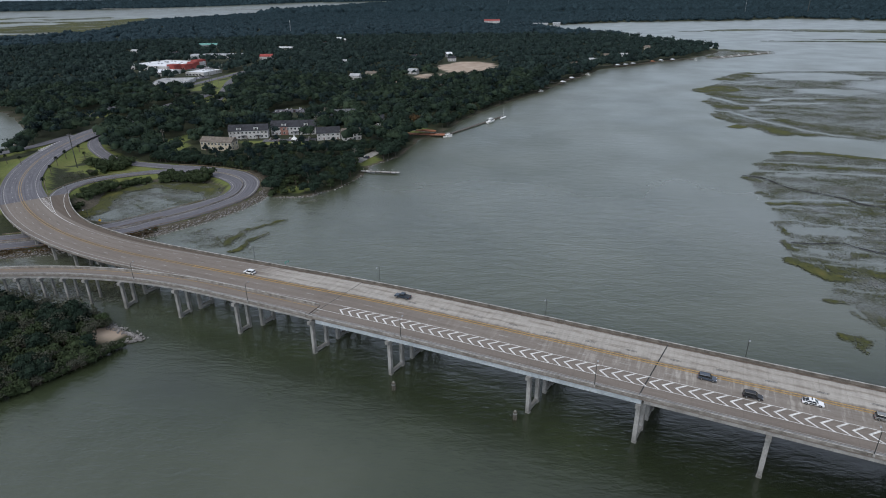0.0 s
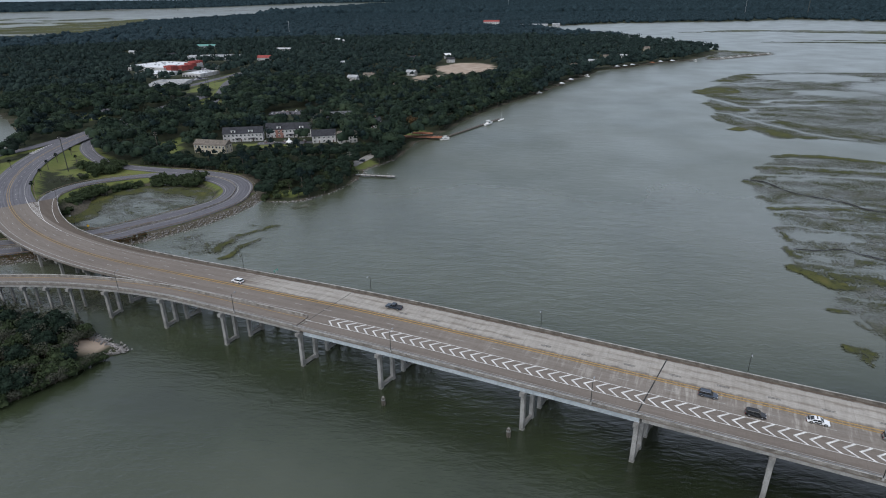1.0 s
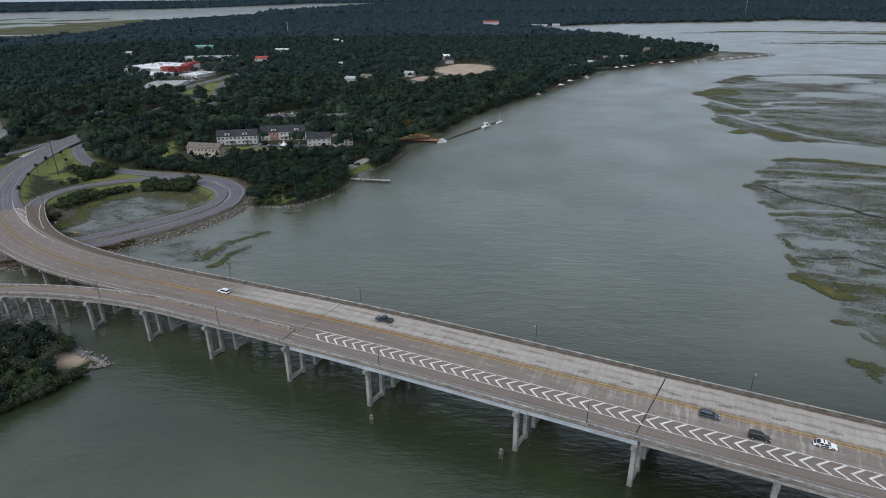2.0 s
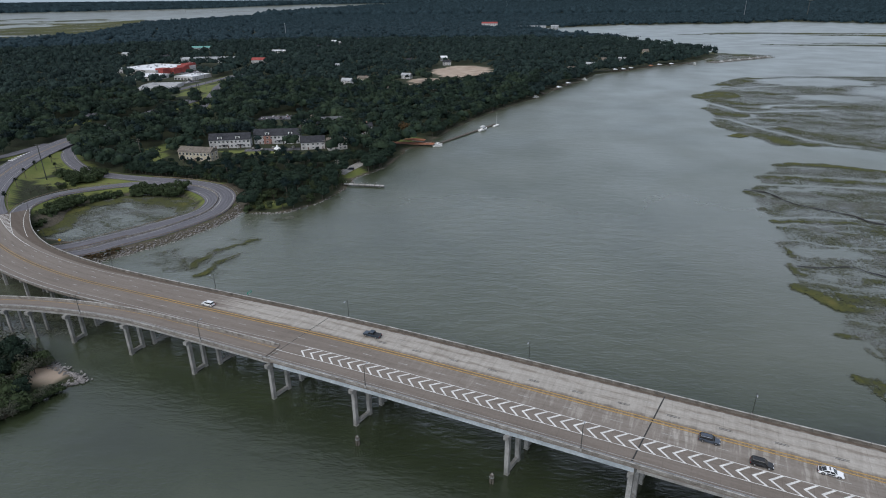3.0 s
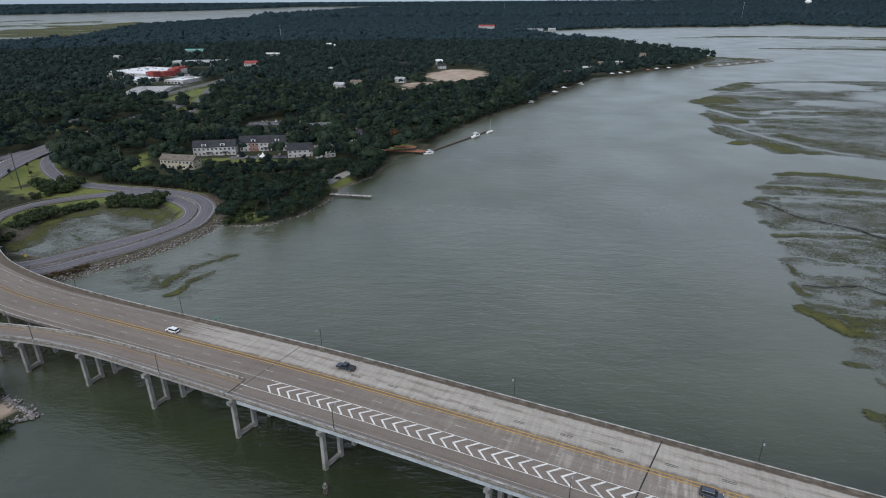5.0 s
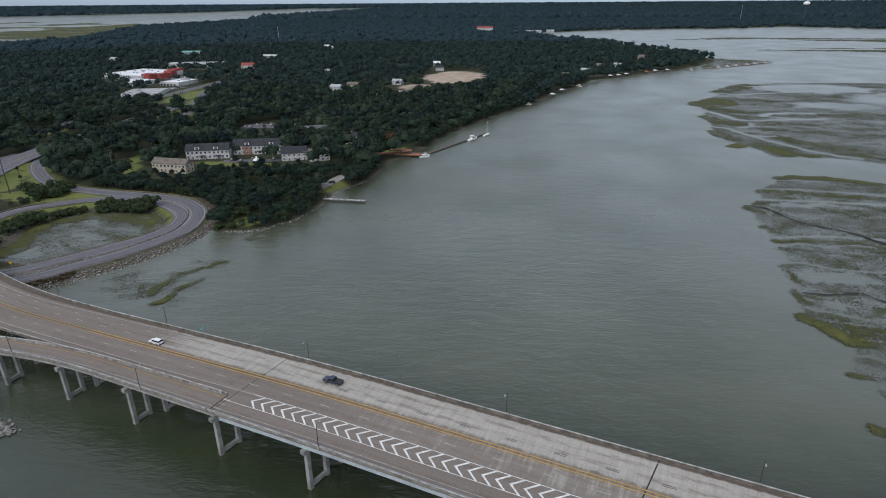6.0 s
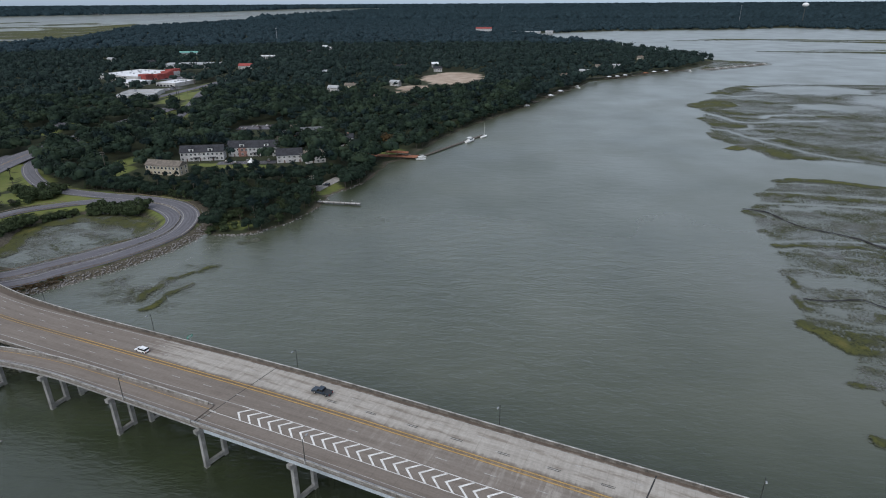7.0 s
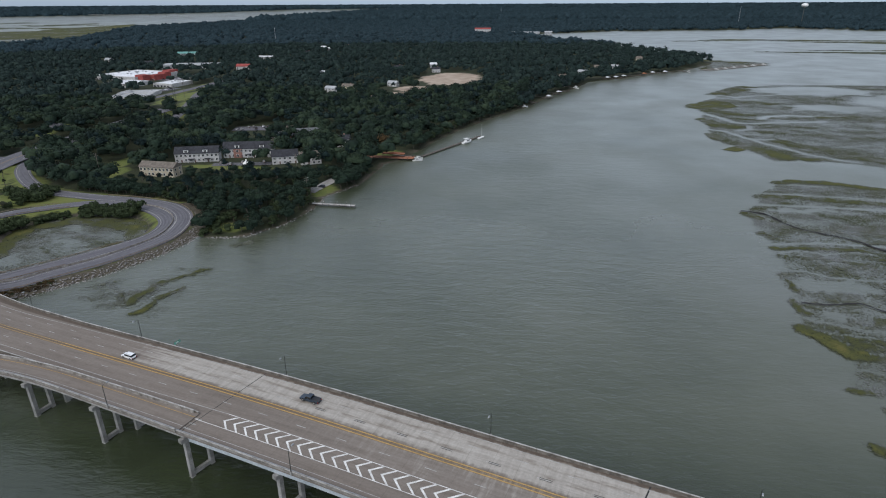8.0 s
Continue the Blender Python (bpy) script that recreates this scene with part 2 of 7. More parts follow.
def marsh_material():
    """Cordgrass that thins out into open water: how thick it stands is set on the bed itself; stalk clumps break its edges."""
    m, N, L, B = material("cordgrass", 0.9, 0, 0.1)
    v = coords(N, L)
    grown = N.new("ShaderNodeVertexColor")
    grown.layer_name = "growth"
    sep = N.new("ShaderNodeSeparateColor")
    L.new(grown.outputs["Color"], sep.inputs["Color"])
    wide = noise_node(N, L, v, 0.05, 5, 0.6)
    fine = noise_node(N, L, v, 1.15, 3, 0.7)
    f = maths(N, L, "ADD", maths(N, L, "MULTIPLY_ADD", sep.outputs["Red"], 0.58, -0.13), maths(N, L, "MULTIPLY_ADD", fine, 0.8, maths(N, L, "MULTIPLY", maths(N, L, "SUBTRACT", wide, 0.58), 1.0)))
    # the palest grey holds the sky's reflection in water between thin stalks
    r = ramp(N, [(0.2, (0.165, 0.17, 0.172)), (0.42, (0.095, 0.10, 0.078)), (0.56, (0.050, 0.055, 0.025)), (0.74, (0.070, 0.074, 0.025)), (0.97, (0.110, 0.100, 0.035))])
    L.new(f, r.inputs["Fac"])
    L.new(r.outputs["Color"], B.inputs["Base Color"])
    bump(N, L, B, fine, 0.7, 0.4)
    cover_ = maths(N, L, "MULTIPLY_ADD", maths(N, L, "SUBTRACT", maths(N, L, "MULTIPLY_ADD", maths(N, L, "SUBTRACT", fine, 0.5), 2.3, sep.outputs["Red"]), 0.22), 4.5, 0.0)
    cover_ = maths(N, L, "MINIMUM", maths(N, L, "MAXIMUM", cover_, 0.0), 1.0)
    clear_ = N.new("ShaderNodeBsdfTransparent")
    both = N.new("ShaderNodeMixShader")
    L.new(cover_, both.inputs["Fac"])
    L.new(clear_.outputs["BSDF"], both.inputs[1])
    L.new(B.outputs["BSDF"], both.inputs[2])
    L.new(both.outputs["Shader"], N["Material Output"].inputs["Surface"])
    return m


WATER = water_material()
GROUND = ground_material()
DECK = deck_material("bridge_concrete", (0.352, 0.330, 0.297), (0.180, 0.155, 0.134))
ASPHALT = asphalt_material()
CONCRETE = speckled("weathered_concrete", (0.22, 0.21, 0.195), (0.36, 0.35, 0.33), 0.35)
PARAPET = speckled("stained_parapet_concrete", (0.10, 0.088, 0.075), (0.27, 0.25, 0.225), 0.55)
# darker brown copy of the parapet concrete, for the north run
DARK_PARAPET = speckled("dark_brown_parapet", (0.055, 0.048, 0.04), (0.15, 0.132, 0.112), 0.5)
COPING = speckled("pale_coping_concrete", (0.20, 0.19, 0.175), (0.46, 0.45, 0.43), 0.5)
PIER = speckled("pier_concrete", (0.15, 0.145, 0.135), (0.29, 0.285, 0.27), 0.3)
STEEL = speckled("pale_blue_girder_paint", (0.30, 0.335, 0.355), (0.44, 0.475, 0.495), 0.2, 0.5)
DARK_STEEL = plain("dark_lamp_steel", (0.06, 0.065, 0.06), 0.5, 0.5)
GALV = plain("galvanised_steel", (0.35, 0.36, 0.37), 0.45, 0.7)
RUST_RAIL = speckled("rusty_guardrail", (0.16, 0.10, 0.06), (0.30, 0.25, 0.2), 0.8, 0.6, 0.3)
WHITE_LINE = speckled("white_road_paint", (0.50, 0.49, 0.47), (0.74, 0.73, 0.70), 0.9)
YELLOW_LINE = speckled("yellow_road_paint", (0.32, 0.205, 0.07), (0.46, 0.30, 0.11), 0.9)
FADED_WHITE = speckled("faded_white_paint", (0.25, 0.24, 0.225), (0.42, 0.41, 0.39), 0.9)
WORN_YELLOW = speckled("worn_yellow_paint", (0.25, 0.18, 0.095), (0.35, 0.245, 0.115), 0.9)
RUBBER_JOINT = plain("joint_rubber", (0.03, 0.03, 0.03), 0.9)
ROCK = speckled("granite_riprap", (0.10, 0.095, 0.09), (0.34, 0.32, 0.31), 0.8)
# a little haze blue is mixed into these oak and pine greens
OAK = leaf_material("live_oak_leaves", (0.0079, 0.0142, 0.0106), (0.0159, 0.0288, 0.0190), (0.0342, 0.0506, 0.0287))
PINE = leaf_material("pine_needles", (0.0047, 0.0102, 0.0109), (0.0092, 0.0191, 0.0182), (0.0178, 0.0308, 0.0274))
SCRUB = leaf_material("salt_scrub_leaves", (0.015, 0.023, 0.011), (0.037, 0.052, 0.024), (0.085, 0.098, 0.053))
GREY_SCRUB = leaf_material("salt_killed_twigs", (0.035, 0.038, 0.026), (0.075, 0.08, 0.06), (0.16, 0.165, 0.14))
# aerial haze is painted into these two foliage colours as blue
OAK_HAZE = leaf_material("haze_blue_oak_leaves", (0.0080, 0.0153, 0.0147), (0.0148, 0.0273, 0.0244), (0.0273, 0.0438, 0.0365))
PINE_HAZE = leaf_material("haze_blue_pine_needles", (0.0097, 0.0198, 0.0241), (0.0161, 0.0313, 0.0382), (0.0242, 0.0430, 0.0522))
RUSSET = leaf_material("russet_leaves", (0.0375, 0.0255, 0.0128), (0.0750, 0.0495, 0.0240), (0.1275, 0.0863, 0.0420))
BARK = speckled("grey_bark", (0.05, 0.042, 0.035), (0.13, 0.11, 0.09), 1.5)
MARSH = marsh_material()
MUD = speckled("wet_mud", (0.014, 0.013, 0.013), (0.034, 0.031, 0.031), 0.4, 0.8, spec=0.15)


# ---- building helpers ----
EYE_Z = 113.0


def far(v):
    """Beyond 2.5 km the land is drawn in towards the first viewpoint, so that the horizon lies within 5 km."""
    v = np.asarray(v, float).copy()
    r = np.hypot(v[:, 0], v[:, 1])
    m = r > 2500
    if m.any():
        k = (r[m] - 2500) / 2300
        f = (2500 + 2300 * k / (1 + k)) / r[m]
        v[m, :2] *= f[:, None]
        v[m, 2] = EYE_Z + (v[m, 2] - EYE_Z) * f
    return v


def mesh_of(name, verts, faces, mat, uv=None, smooth=False):
    me = bpy.data.meshes.new(name)
    verts = np.asarray(verts, np.float32).reshape(-1, 3)
    if isinstance(faces, np.ndarray) and faces.ndim == 2:
        n, k = faces.shape
        me.vertices.add(len(verts))
        me.vertices.foreach_set("co", verts.ravel())
        me.loops.add(n * k)
        me.loops.foreach_set("vertex_index", faces.astype(np.int32).ravel())
        me.polygons.add(n)
        me.polygons.foreach_set("loop_start", np.arange(0, n * k, k, dtype=np.int32))
        me.polygons.foreach_set("loop_total", np.full(n, k, np.int32))
        me.update(calc_edges=True)
    else:
        me.from_pydata([tuple(v) for v in verts.tolist()], [], [tuple(f) for f in faces])
    if uv is not None:
        idx = np.zeros(len(me.loops), np.int32)
        me.loops.foreach_get("vertex_index", idx)
        me.uv_layers.new(name="uv").data.foreach_set("uv", np.asarray(uv, np.float32)[idx].ravel())
    if smooth:
        me.polygons.foreach_set("use_smooth", np.ones(len(me.polygons), bool))
    if mat:
        me.materials.append(mat)
    return me


def put(name, me, parent=None, label="", m=None):
    ob = new(name, me)
    if parent is not None:
        ob.parent = parent
    if m is not None:
        ob.matrix_basis = m
    if label:
        tagged(ob, label)
    return ob


def thing(name, x, y, z, rz, label, category, group="", kind=""):
    ob = new(name)
    ob.empty_display_size = 0.3
    ob.matrix_basis = pose(x, y, z, 0, 0, rz)
    return tagged(ob, label, category, group, kind)


class Shape:
    """Gathers boxes, tubes and prisms into one mesh."""

    def __init__(self):
        self.v, self.f = [], []

    def add(self, verts, faces):
        b = len(self.v)
        self.v += [tuple(p) for p in verts]
        self.f += [tuple(i + b for i in f) for f in faces]
        return self

    def box(self, x0, x1, y0, y1, z0, z1, taper=0.0):
        t = taper
        v = [(x0, y0, z0), (x1, y0, z0), (x1, y1, z0), (x0, y1, z0), (x0 + t, y0 + t, z1), (x1 - t, y0 + t, z1), (x1 - t, y1 - t, z1), (x0 + t, y1 - t, z1)]
        return self.add(v, [(0, 3, 2, 1), (4, 5, 6, 7), (0, 1, 5, 4), (1, 2, 6, 5), (2, 3, 7, 6), (3, 0, 4, 7)])

    def tube(self, p, q, r0, r1, n=8):
        p, q = Vector(p), Vector(q)
        turn = (q - p).to_track_quat("Z", "Y").to_matrix()
        v = []
        for c, r in ((p, r0), (q, r1)):
            v += [tuple(c + turn @ Vector((r * math.cos(a), r * math.sin(a), 0))) for a in (2 * math.pi * i / n for i in range(n))]
        return self.add(v, [(i, (i + 1) % n, n + (i + 1) % n, n + i) for i in range(n)] + [tuple(range(n))[::-1], tuple(range(n, 2 * n))])

    def prism(self, outline, y0, y1):
        """An outline in x and z, drawn out along y."""
        n = len(outline)
        v = [(x, y0, z) for x, z in outline] + [(x, y1, z) for x, z in outline]
        return self.add(v, [tuple(range(n)), tuple(range(n, 2 * n))[::-1]] + [(i, n + i, n + (i + 1) % n, (i + 1) % n) for i in range(n)])

    def mesh(self, name, mat, smooth=False):
        me = mesh_of(name, self.v, self.f, mat, smooth=smooth)
        bm = bmesh.new()
        bm.from_mesh(me)
        bmesh.ops.recalc_face_normals(bm, faces=bm.faces)
        bm.to_mesh(me)
        bm.free()
        return me


def part(name, shape, mat, parent, label="", smooth=False):
    return put(name, shape.mesh(name, mat, smooth), parent, label)


rng = np.random.default_rng(7)


def lattice(seed):
    return np.random.default_rng(seed).random((256, 256))


def wander(x, y, scale, seed=0, octaves=3):
    """Smooth value noise from 0 to 1; scale: metres a bump."""
    tot, amp, norm = 0, 1.0, 0.0
    for k in range(octaves):
        g = lattice(seed * 17 + k)
        u, v = np.asarray(x) / scale * 2**k + 1000, np.asarray(y) / scale * 2**k + 1000
        i, j = np.floor(u).astype(int), np.floor(v).astype(int)
        a, b = u - i, v - j
        a, b = a * a * (3 - 2 * a), b * b * (3 - 2 * b)
        i, j, i1, j1 = i % 256, j % 256, (i + 1) % 256, (j + 1) % 256
        tot = tot + amp * ((g[i, j] * (1 - a) + g[i1, j] * a) * (1 - b) + (g[i, j1] * (1 - a) + g[i1, j1] * a) * b)
        norm += amp
        amp *= 0.5
    return tot / norm


def inside(x, y, poly):
    """Metres inside (plus) or outside (minus) a polygon."""
    x, y = np.asarray(x, float), np.asarray(y, float)
    best = np.full(x.shape, 1e18)
    odd = np.zeros(x.shape, bool)
    for (x0, y0), (x1, y1) in zip(poly, poly[1:] + poly[:1]):
        dx, dy = x1 - x0, y1 - y0
        t = np.clip(((x - x0) * dx + (y - y0) * dy) / (dx * dx + dy * dy + 1e-9), 0, 1)
        best = np.minimum(best, (x - x0 - t * dx) ** 2 + (y - y0 - t * dy) ** 2)
        if y0 != y1:
            odd ^= ((y0 > y) != (y1 > y)) & (x < (x1 - x0) * (y - y0) / (y1 - y0) + x0)
    d = np.sqrt(best)
    return np.where(odd, d, -d)


def near_line(x, y, pts):
    """Distance to a polyline."""
    best = np.full(np.shape(x), 1e18)
    for (x0, y0), (x1, y1) in zip(pts, pts[1:]):
        dx, dy = x1 - x0, y1 - y0
        t = np.clip(((x - x0) * dx + (y - y0) * dy) / (dx * dx + dy * dy + 1e-9), 0, 1)
        best = np.minimum(best, (x - x0 - t * dx) ** 2 + (y - y0 - t * dy) ** 2)
    return np.sqrt(best)


def grid_faces(nx, ny):
    i = np.arange(nx * ny).reshape(ny, nx)
    return np.stack([i[:-1, :-1], i[:-1, 1:], i[1:, 1:], i[1:, :-1]], -1).reshape(-1, 4)


# ---- alignments: q runs along a road, off to its right-hand (north) side ----
UX, UY = math.cos(radians(18.5)), -math.sin(radians(18.5))
NX, NY = -UY, UX
AXIS = 151.2          # the straight centre line's distance from the origin
BEND, RADIUS, ARC_END = 215.0, 318.5, 600.0
ABUTMENT = 359.0


def soft_profile(q, table):
    a, b = [t[0] for t in table], [t[1] for t in table]
    return sum(np.interp(q + d, a, b) for d in (-24, -12, 0, 12, 24)) / 5


def main_road(q, off):
    z = soft_profile(q, ((-300, 15), (100, 15), (200, 11.6), (300, 8.4), (383, 7.2), (480, 5.4), (560, 4.5), (900, 3)))
    if q <= BEND:
        return (-q * UX + (AXIS + off) * NX, -q * UY + (AXIS + off) * NY, z)
    th = (min(q, ARC_END) - BEND) / RADIUS
    s = -BEND - (RADIUS - off) * math.sin(th)
    o = AXIS + RADIUS - (RADIUS - off) * math.cos(th)
    if q > ARC_END:
        s -= (q - ARC_END) * math.cos(th)
        o += (q - ARC_END) * math.sin(th)
    return (s * UX + o * NX, s * UY + o * NY, z)


RAMP_BEND, RAMP_RADIUS, RAMP_AXIS = 165.0, 219.0, -15.0


def slip_ramp(q, off):
    """The exit ramp beside the main road, bending away from it to the south."""
    z = soft_profile(q, ((-300, 15), (100, 15), (150, 14.3), (200, 13.1), (250, 11.8), (320, 9), (450, 4), (700, 3)))
    a = AXIS + RAMP_AXIS
    if q <= RAMP_BEND:
        s, o = -q, a + off
    else:
        th = min((q - RAMP_BEND) / RAMP_RADIUS, 0.75)
        s = -RAMP_BEND - (RAMP_RADIUS + off) * math.sin(th)
        o = a - RAMP_RADIUS + (RAMP_RADIUS + off) * math.cos(th)
        rest = q - RAMP_BEND - th * RAMP_RADIUS
        s -= rest * math.cos(th)
        o -= rest * math.sin(th)
    return (s * UX + o * NX, s * UY + o * NY, z)


def spline(points):
    """A smooth road through a few way points (x, y, z); returns its alignment and its length."""
    p = np.array([points[0], *points, points[-1]], float)
    out = []
    for i in range(1, len(p) - 2):
        for t in np.linspace(0, 1, 10, endpoint=False):
            a, b, c, d = p[i - 1:i + 3]
            out.append(0.5 * (2 * b + (c - a) * t + (2 * a - 5 * b + 4 * c - d) * t**2 + (3 * b - a - 3 * c + d) * t**3))
    out.append(p[-2])
    out = np.array(out)
    length = np.concatenate([[0], np.cumsum(np.hypot(*np.diff(out[:, :2], axis=0).T))])

    def align(q, off):
        c = [np.interp(q, length, out[:, k]) for k in range(3)]
        a = [np.interp(q - 1.5, length, out[:, k]) for k in range(2)]
        b = [np.interp(q + 1.5, length, out[:, k]) for k in range(2)]
        h = math.atan2(b[1] - a[1], b[0] - a[0])
        return (c[0] + off * math.sin(h), c[1] - off * math.cos(h), c[2])

    return align, float(length[-1])


outer_loop, OUTER_LEN = spline([(-470, 160, 2.5), (-380, 190, 2.5), (-300, 215, 2.5), (-240, 238, 2.5), (-203, 258, 2.5), (-191, 272, 2.5), (-177, 290, 2.5), (-165, 317, 2.5), (-166, 336, 2.5),
                                (-173, 353, 2.5), (-187, 367, 2.5), (-203, 374, 2.5), (-222, 378, 2.5), (-252, 382, 2.5), (-288, 391, 2.7), (-319, 413, 3.0), (-346, 443, 3.2), (-364, 480, 3.3), (-381, 520, 3.2)])
inner_loop, INNER_LEN = spline([(-470, 172, 2.5), (-380, 202, 2.5), (-300, 227, 2.5), (-250, 247, 2.5), (-215, 264, 2.5), (-203, 276, 2.5), (-190, 292, 2.5), (-175, 315, 2.5), (-173, 333, 2.5),
                                (-180, 348, 2.5), (-197, 362, 2.5), (-218, 369, 2.8), (-241, 366, 3.4), (-258, 353, 4.3), (-268, 340, 5.2), (-272, 328, 5.9), (-271.8, 317, 6.5), (-269.5, 307, 7.1), (-264, 296.5, 7.55)])
west_slip, WEST_LEN = spline([(-520, 300, 3), (-450, 345, 3.0), (-408, 385, 3.3), (-388, 425, 3.5), (-384, 470, 3.4)])
town_road, TOWN_LEN = spline([(-318, 580, 2), (-340, 640, 2), (-357, 692, 2), (-372, 730, 2), (-389, 776, 2), (-409, 830, 2), (-424, 896, 2), (-436, 960, 2), (-450, 1040, 2), (-462, 1120, 2)])
cross_road, CROSS_LEN = spline([(-429, 561, 2.1), (-440, 592, 2.1), (-449, 625, 2.1), (-463, 685, 2.1), (-456, 735, 2.1), (-446, 810, 2.1), (-443, 860, 2.1), (-440, 910, 2.1), (-441, 950, 2.1)])


def ribbon(align, q0, q1, off0, off1, dz=0.0, step=4.0, thick=0.0):
    """Verts, faces and road coordinates of a strip; off0 and off1 may be functions of q. thick: a closed slab of that depth."""
    n = max(2, int(abs(q1 - q0) / step) + 1)
    qs = np.linspace(q0, q1, n)
    f0 = off0 if callable(off0) else (lambda q: off0)
    f1 = off1 if callable(off1) else (lambda q: off1)
    v, uv = [], []
    rows = [(f0, dz), (f1, dz)] + ([(f1, dz - thick), (f0, dz - thick)] if thick else [])
    for q in qs:
        for f, h in rows:
            x, y, z = align(q, f(q))
            v.append((x, y, z + h))
            uv.append((q, f(q)))
    k = len(rows)
    faces = []
    for i in range(n - 1):
        for j in range(k if thick else 1):
            a, b = i * k + j, i * k + (j + 1) % k
            faces.append((a, b, b + k, a + k))
    if thick:
        faces += [tuple(range(k))[::-1], tuple(range((n - 1) * k, n * k))]
    return v, faces, uv


def strip(name, align, q0, q1, off0, off1, mat, parent=None, dz=0.0, step=4.0, thick=0.0, label="", across=0.0):
    v, f, uv = ribbon(align, q0, q1, off0, off1, dz, step, thick)
    uv = [(a, c + across) for a, c in uv]
    me = mesh_of(name, v, f, mat, uv)
    if thick:
        bm = bmesh.new()
        bm.from_mesh(me)
        bmesh.ops.recalc_face_normals(bm, faces=bm.faces)
        bm.to_mesh(me)
        bm.free()
    else:
        a = me.polygons[0].normal.z
        if a < 0:
            me.flip_normals()
    return put(name, me, parent, label)


# ---- water and ground ----
RIVER_SHORE = [(-157, 329), (-146, 327), (-135, 328), (-127, 331), (-113, 349), (-105, 377), (-105, 401), (-90, 430), (-84, 485), (-72, 503), (-53, 577), (-34, 630), (-4, 698), (30, 764), (63, 858), (102, 936), (128, 1005), (158, 1036), (189, 1061), (224, 1105), (254, 1137), (283, 1157), (309, 1177), (415, 1330), (405, 1449), (330, 1650), (245, 1963), (152, 2091), (86, 2274), (50, 2443), (187, 2570), (435, 2751), (1059, 2904), (1244, 3076)]
SOUND_SHORE = [(1493, 2781), (2200, 2700), (5000, 2500), (30000, 12000), (30000, 40000), (-2600, 40000), (-2050, 8850), (-1845, 4150), (-1950, 3150), (-1480, 2060), (-1500, 1810), (-1560, 1730), (-2200, 1400), (-2600, 300), (-1200, 190), (-700, 150), (-470, 145), (-385, 175), (-300, 202), (-241, 226), (-228, 234), (-197, 251), (-183, 264), (-168, 284), (-157, 305), (-153, 322)]
LAND = RIVER_SHORE + SOUND_SHORE
LOOP_POND = [(-211, 275), (-197, 294), (-184, 315), (-181, 331), (-189, 344), (-205, 354), (-232, 357), (-250, 342), (-257, 322), (-256, 302), (-238, 280)]
WEST_POND = [(-640, 640), (-520, 560), (-445, 490), (-418, 440), (-420, 405), (-470, 380), (-640, 400)]
SHORES = [[(-30000, 5200), (-7000, 5600), (-5400, 6000), (-4700, 7000), (-4300, 9000), (-4600, 14000), (-3300, 22000), (-3000, 40000), (-30000, 40000)],
          [(-4200, 13500), (-1500, 15500), (-600, 15000), (500, 14000), (3000, 40000), (-8000, 40000)]]
ISLET = [(-134, 167), (-140, 158), (-143, 150), (-150, 140), (-158, 128), (-185, 118), (-225, 122), (-235, 160), (-222, 184), (-198, 186), (-172, 180), (-148, 173)]
LAWNS = [(-283, 375, 32, 16), (-350, 380, 30, 45), (-272, 436, 9, 18), (-285, 468, 8, 22), (-108, 412, 8, 12), (-196, 462, 34, 6), (-140, 341, 11, 7), (-95, 520, 18, 14), (-416, 800, 16, 62), (-450, 655, 9, 18)]
SANDS = [(-85, 1030, 50, 80), (-138, 825, 38, 42), (-128, 905, 25, 25), (-148, 169, 9, 5)]


def ellipse(x, y, e):
    return 1 - ((x - e[0]) / e[2]) ** 2 - ((y - e[1]) / e[3]) ** 2


def land_depth(x, y):
    wob = (wander(x, y, 14, 3) - 0.5) * 5
    d = inside(x, y, LAND) + wob
    for p in SHORES:
        d = np.maximum(d, inside(x, y, p))
    for p in (LOOP_POND, WEST_POND):
        d = np.minimum(d, -inside(x, y, p) + wob * 0.3)
    return np.maximum(d, inside(x, y, ISLET) + wob * 0.5)


ROADS_ON_LAND = [(main_road, ABUTMENT, 780, 10.5), (outer_loop, 0, OUTER_LEN, 5.2), (inner_loop, 0, INNER_LEN, 5.2), (west_slip, 0, WEST_LEN, 4.0), (town_road, 0, TOWN_LEN, 5.5), (cross_road, 0, CROSS_LEN, 6.0)]


def ground_height(x, y):
    d = land_depth(x, y)
    z = np.clip(d * 0.14, -2.5, 1.3) + np.clip(d / 60, 0, 1) * (wander(x, y, 60, 5) - 0.3) * 1.2
    road_d = np.full(x.shape, 1e9)
    sel = (x > -620) & (x < -60) & (y > 60) & (y < 1120)
    xs, ys, zs = x[sel], y[sel], z[sel]
    rd = np.full(xs.shape, 1e9)
    for align, q0, q1, half in ROADS_ON_LAND:
        for q in np.arange(q0, q1, 5.0):
            cx, cy, cz = align(q, 0.0)
            dd = np.hypot(xs - cx, ys - cy) - half
            zs = np.where(dd < 0.8, np.minimum(np.maximum(zs, cz - 0.3), cz - 0.3), np.maximum(zs, cz - 0.3 - (dd - 0.8) * 0.5))
            rd = np.minimum(rd, dd)
    for align, q0, q1, half in ROADS_ON_LAND:
        for q in np.arange(q0, q1, 5.0):
            cx, cy, cz = align(q, 0.0)
            dd = np.hypot(xs - cx, ys - cy) - half
            zs = np.where(dd < 1.5, np.minimum(zs, cz - 0.3), zs)
    z[sel], road_d[sel] = zs, rd
    return z, d, road_d


def spread(*runs):
    return np.unique(np.concatenate([np.arange(a, b + 1e-6, s) for a, b, s in runs]))


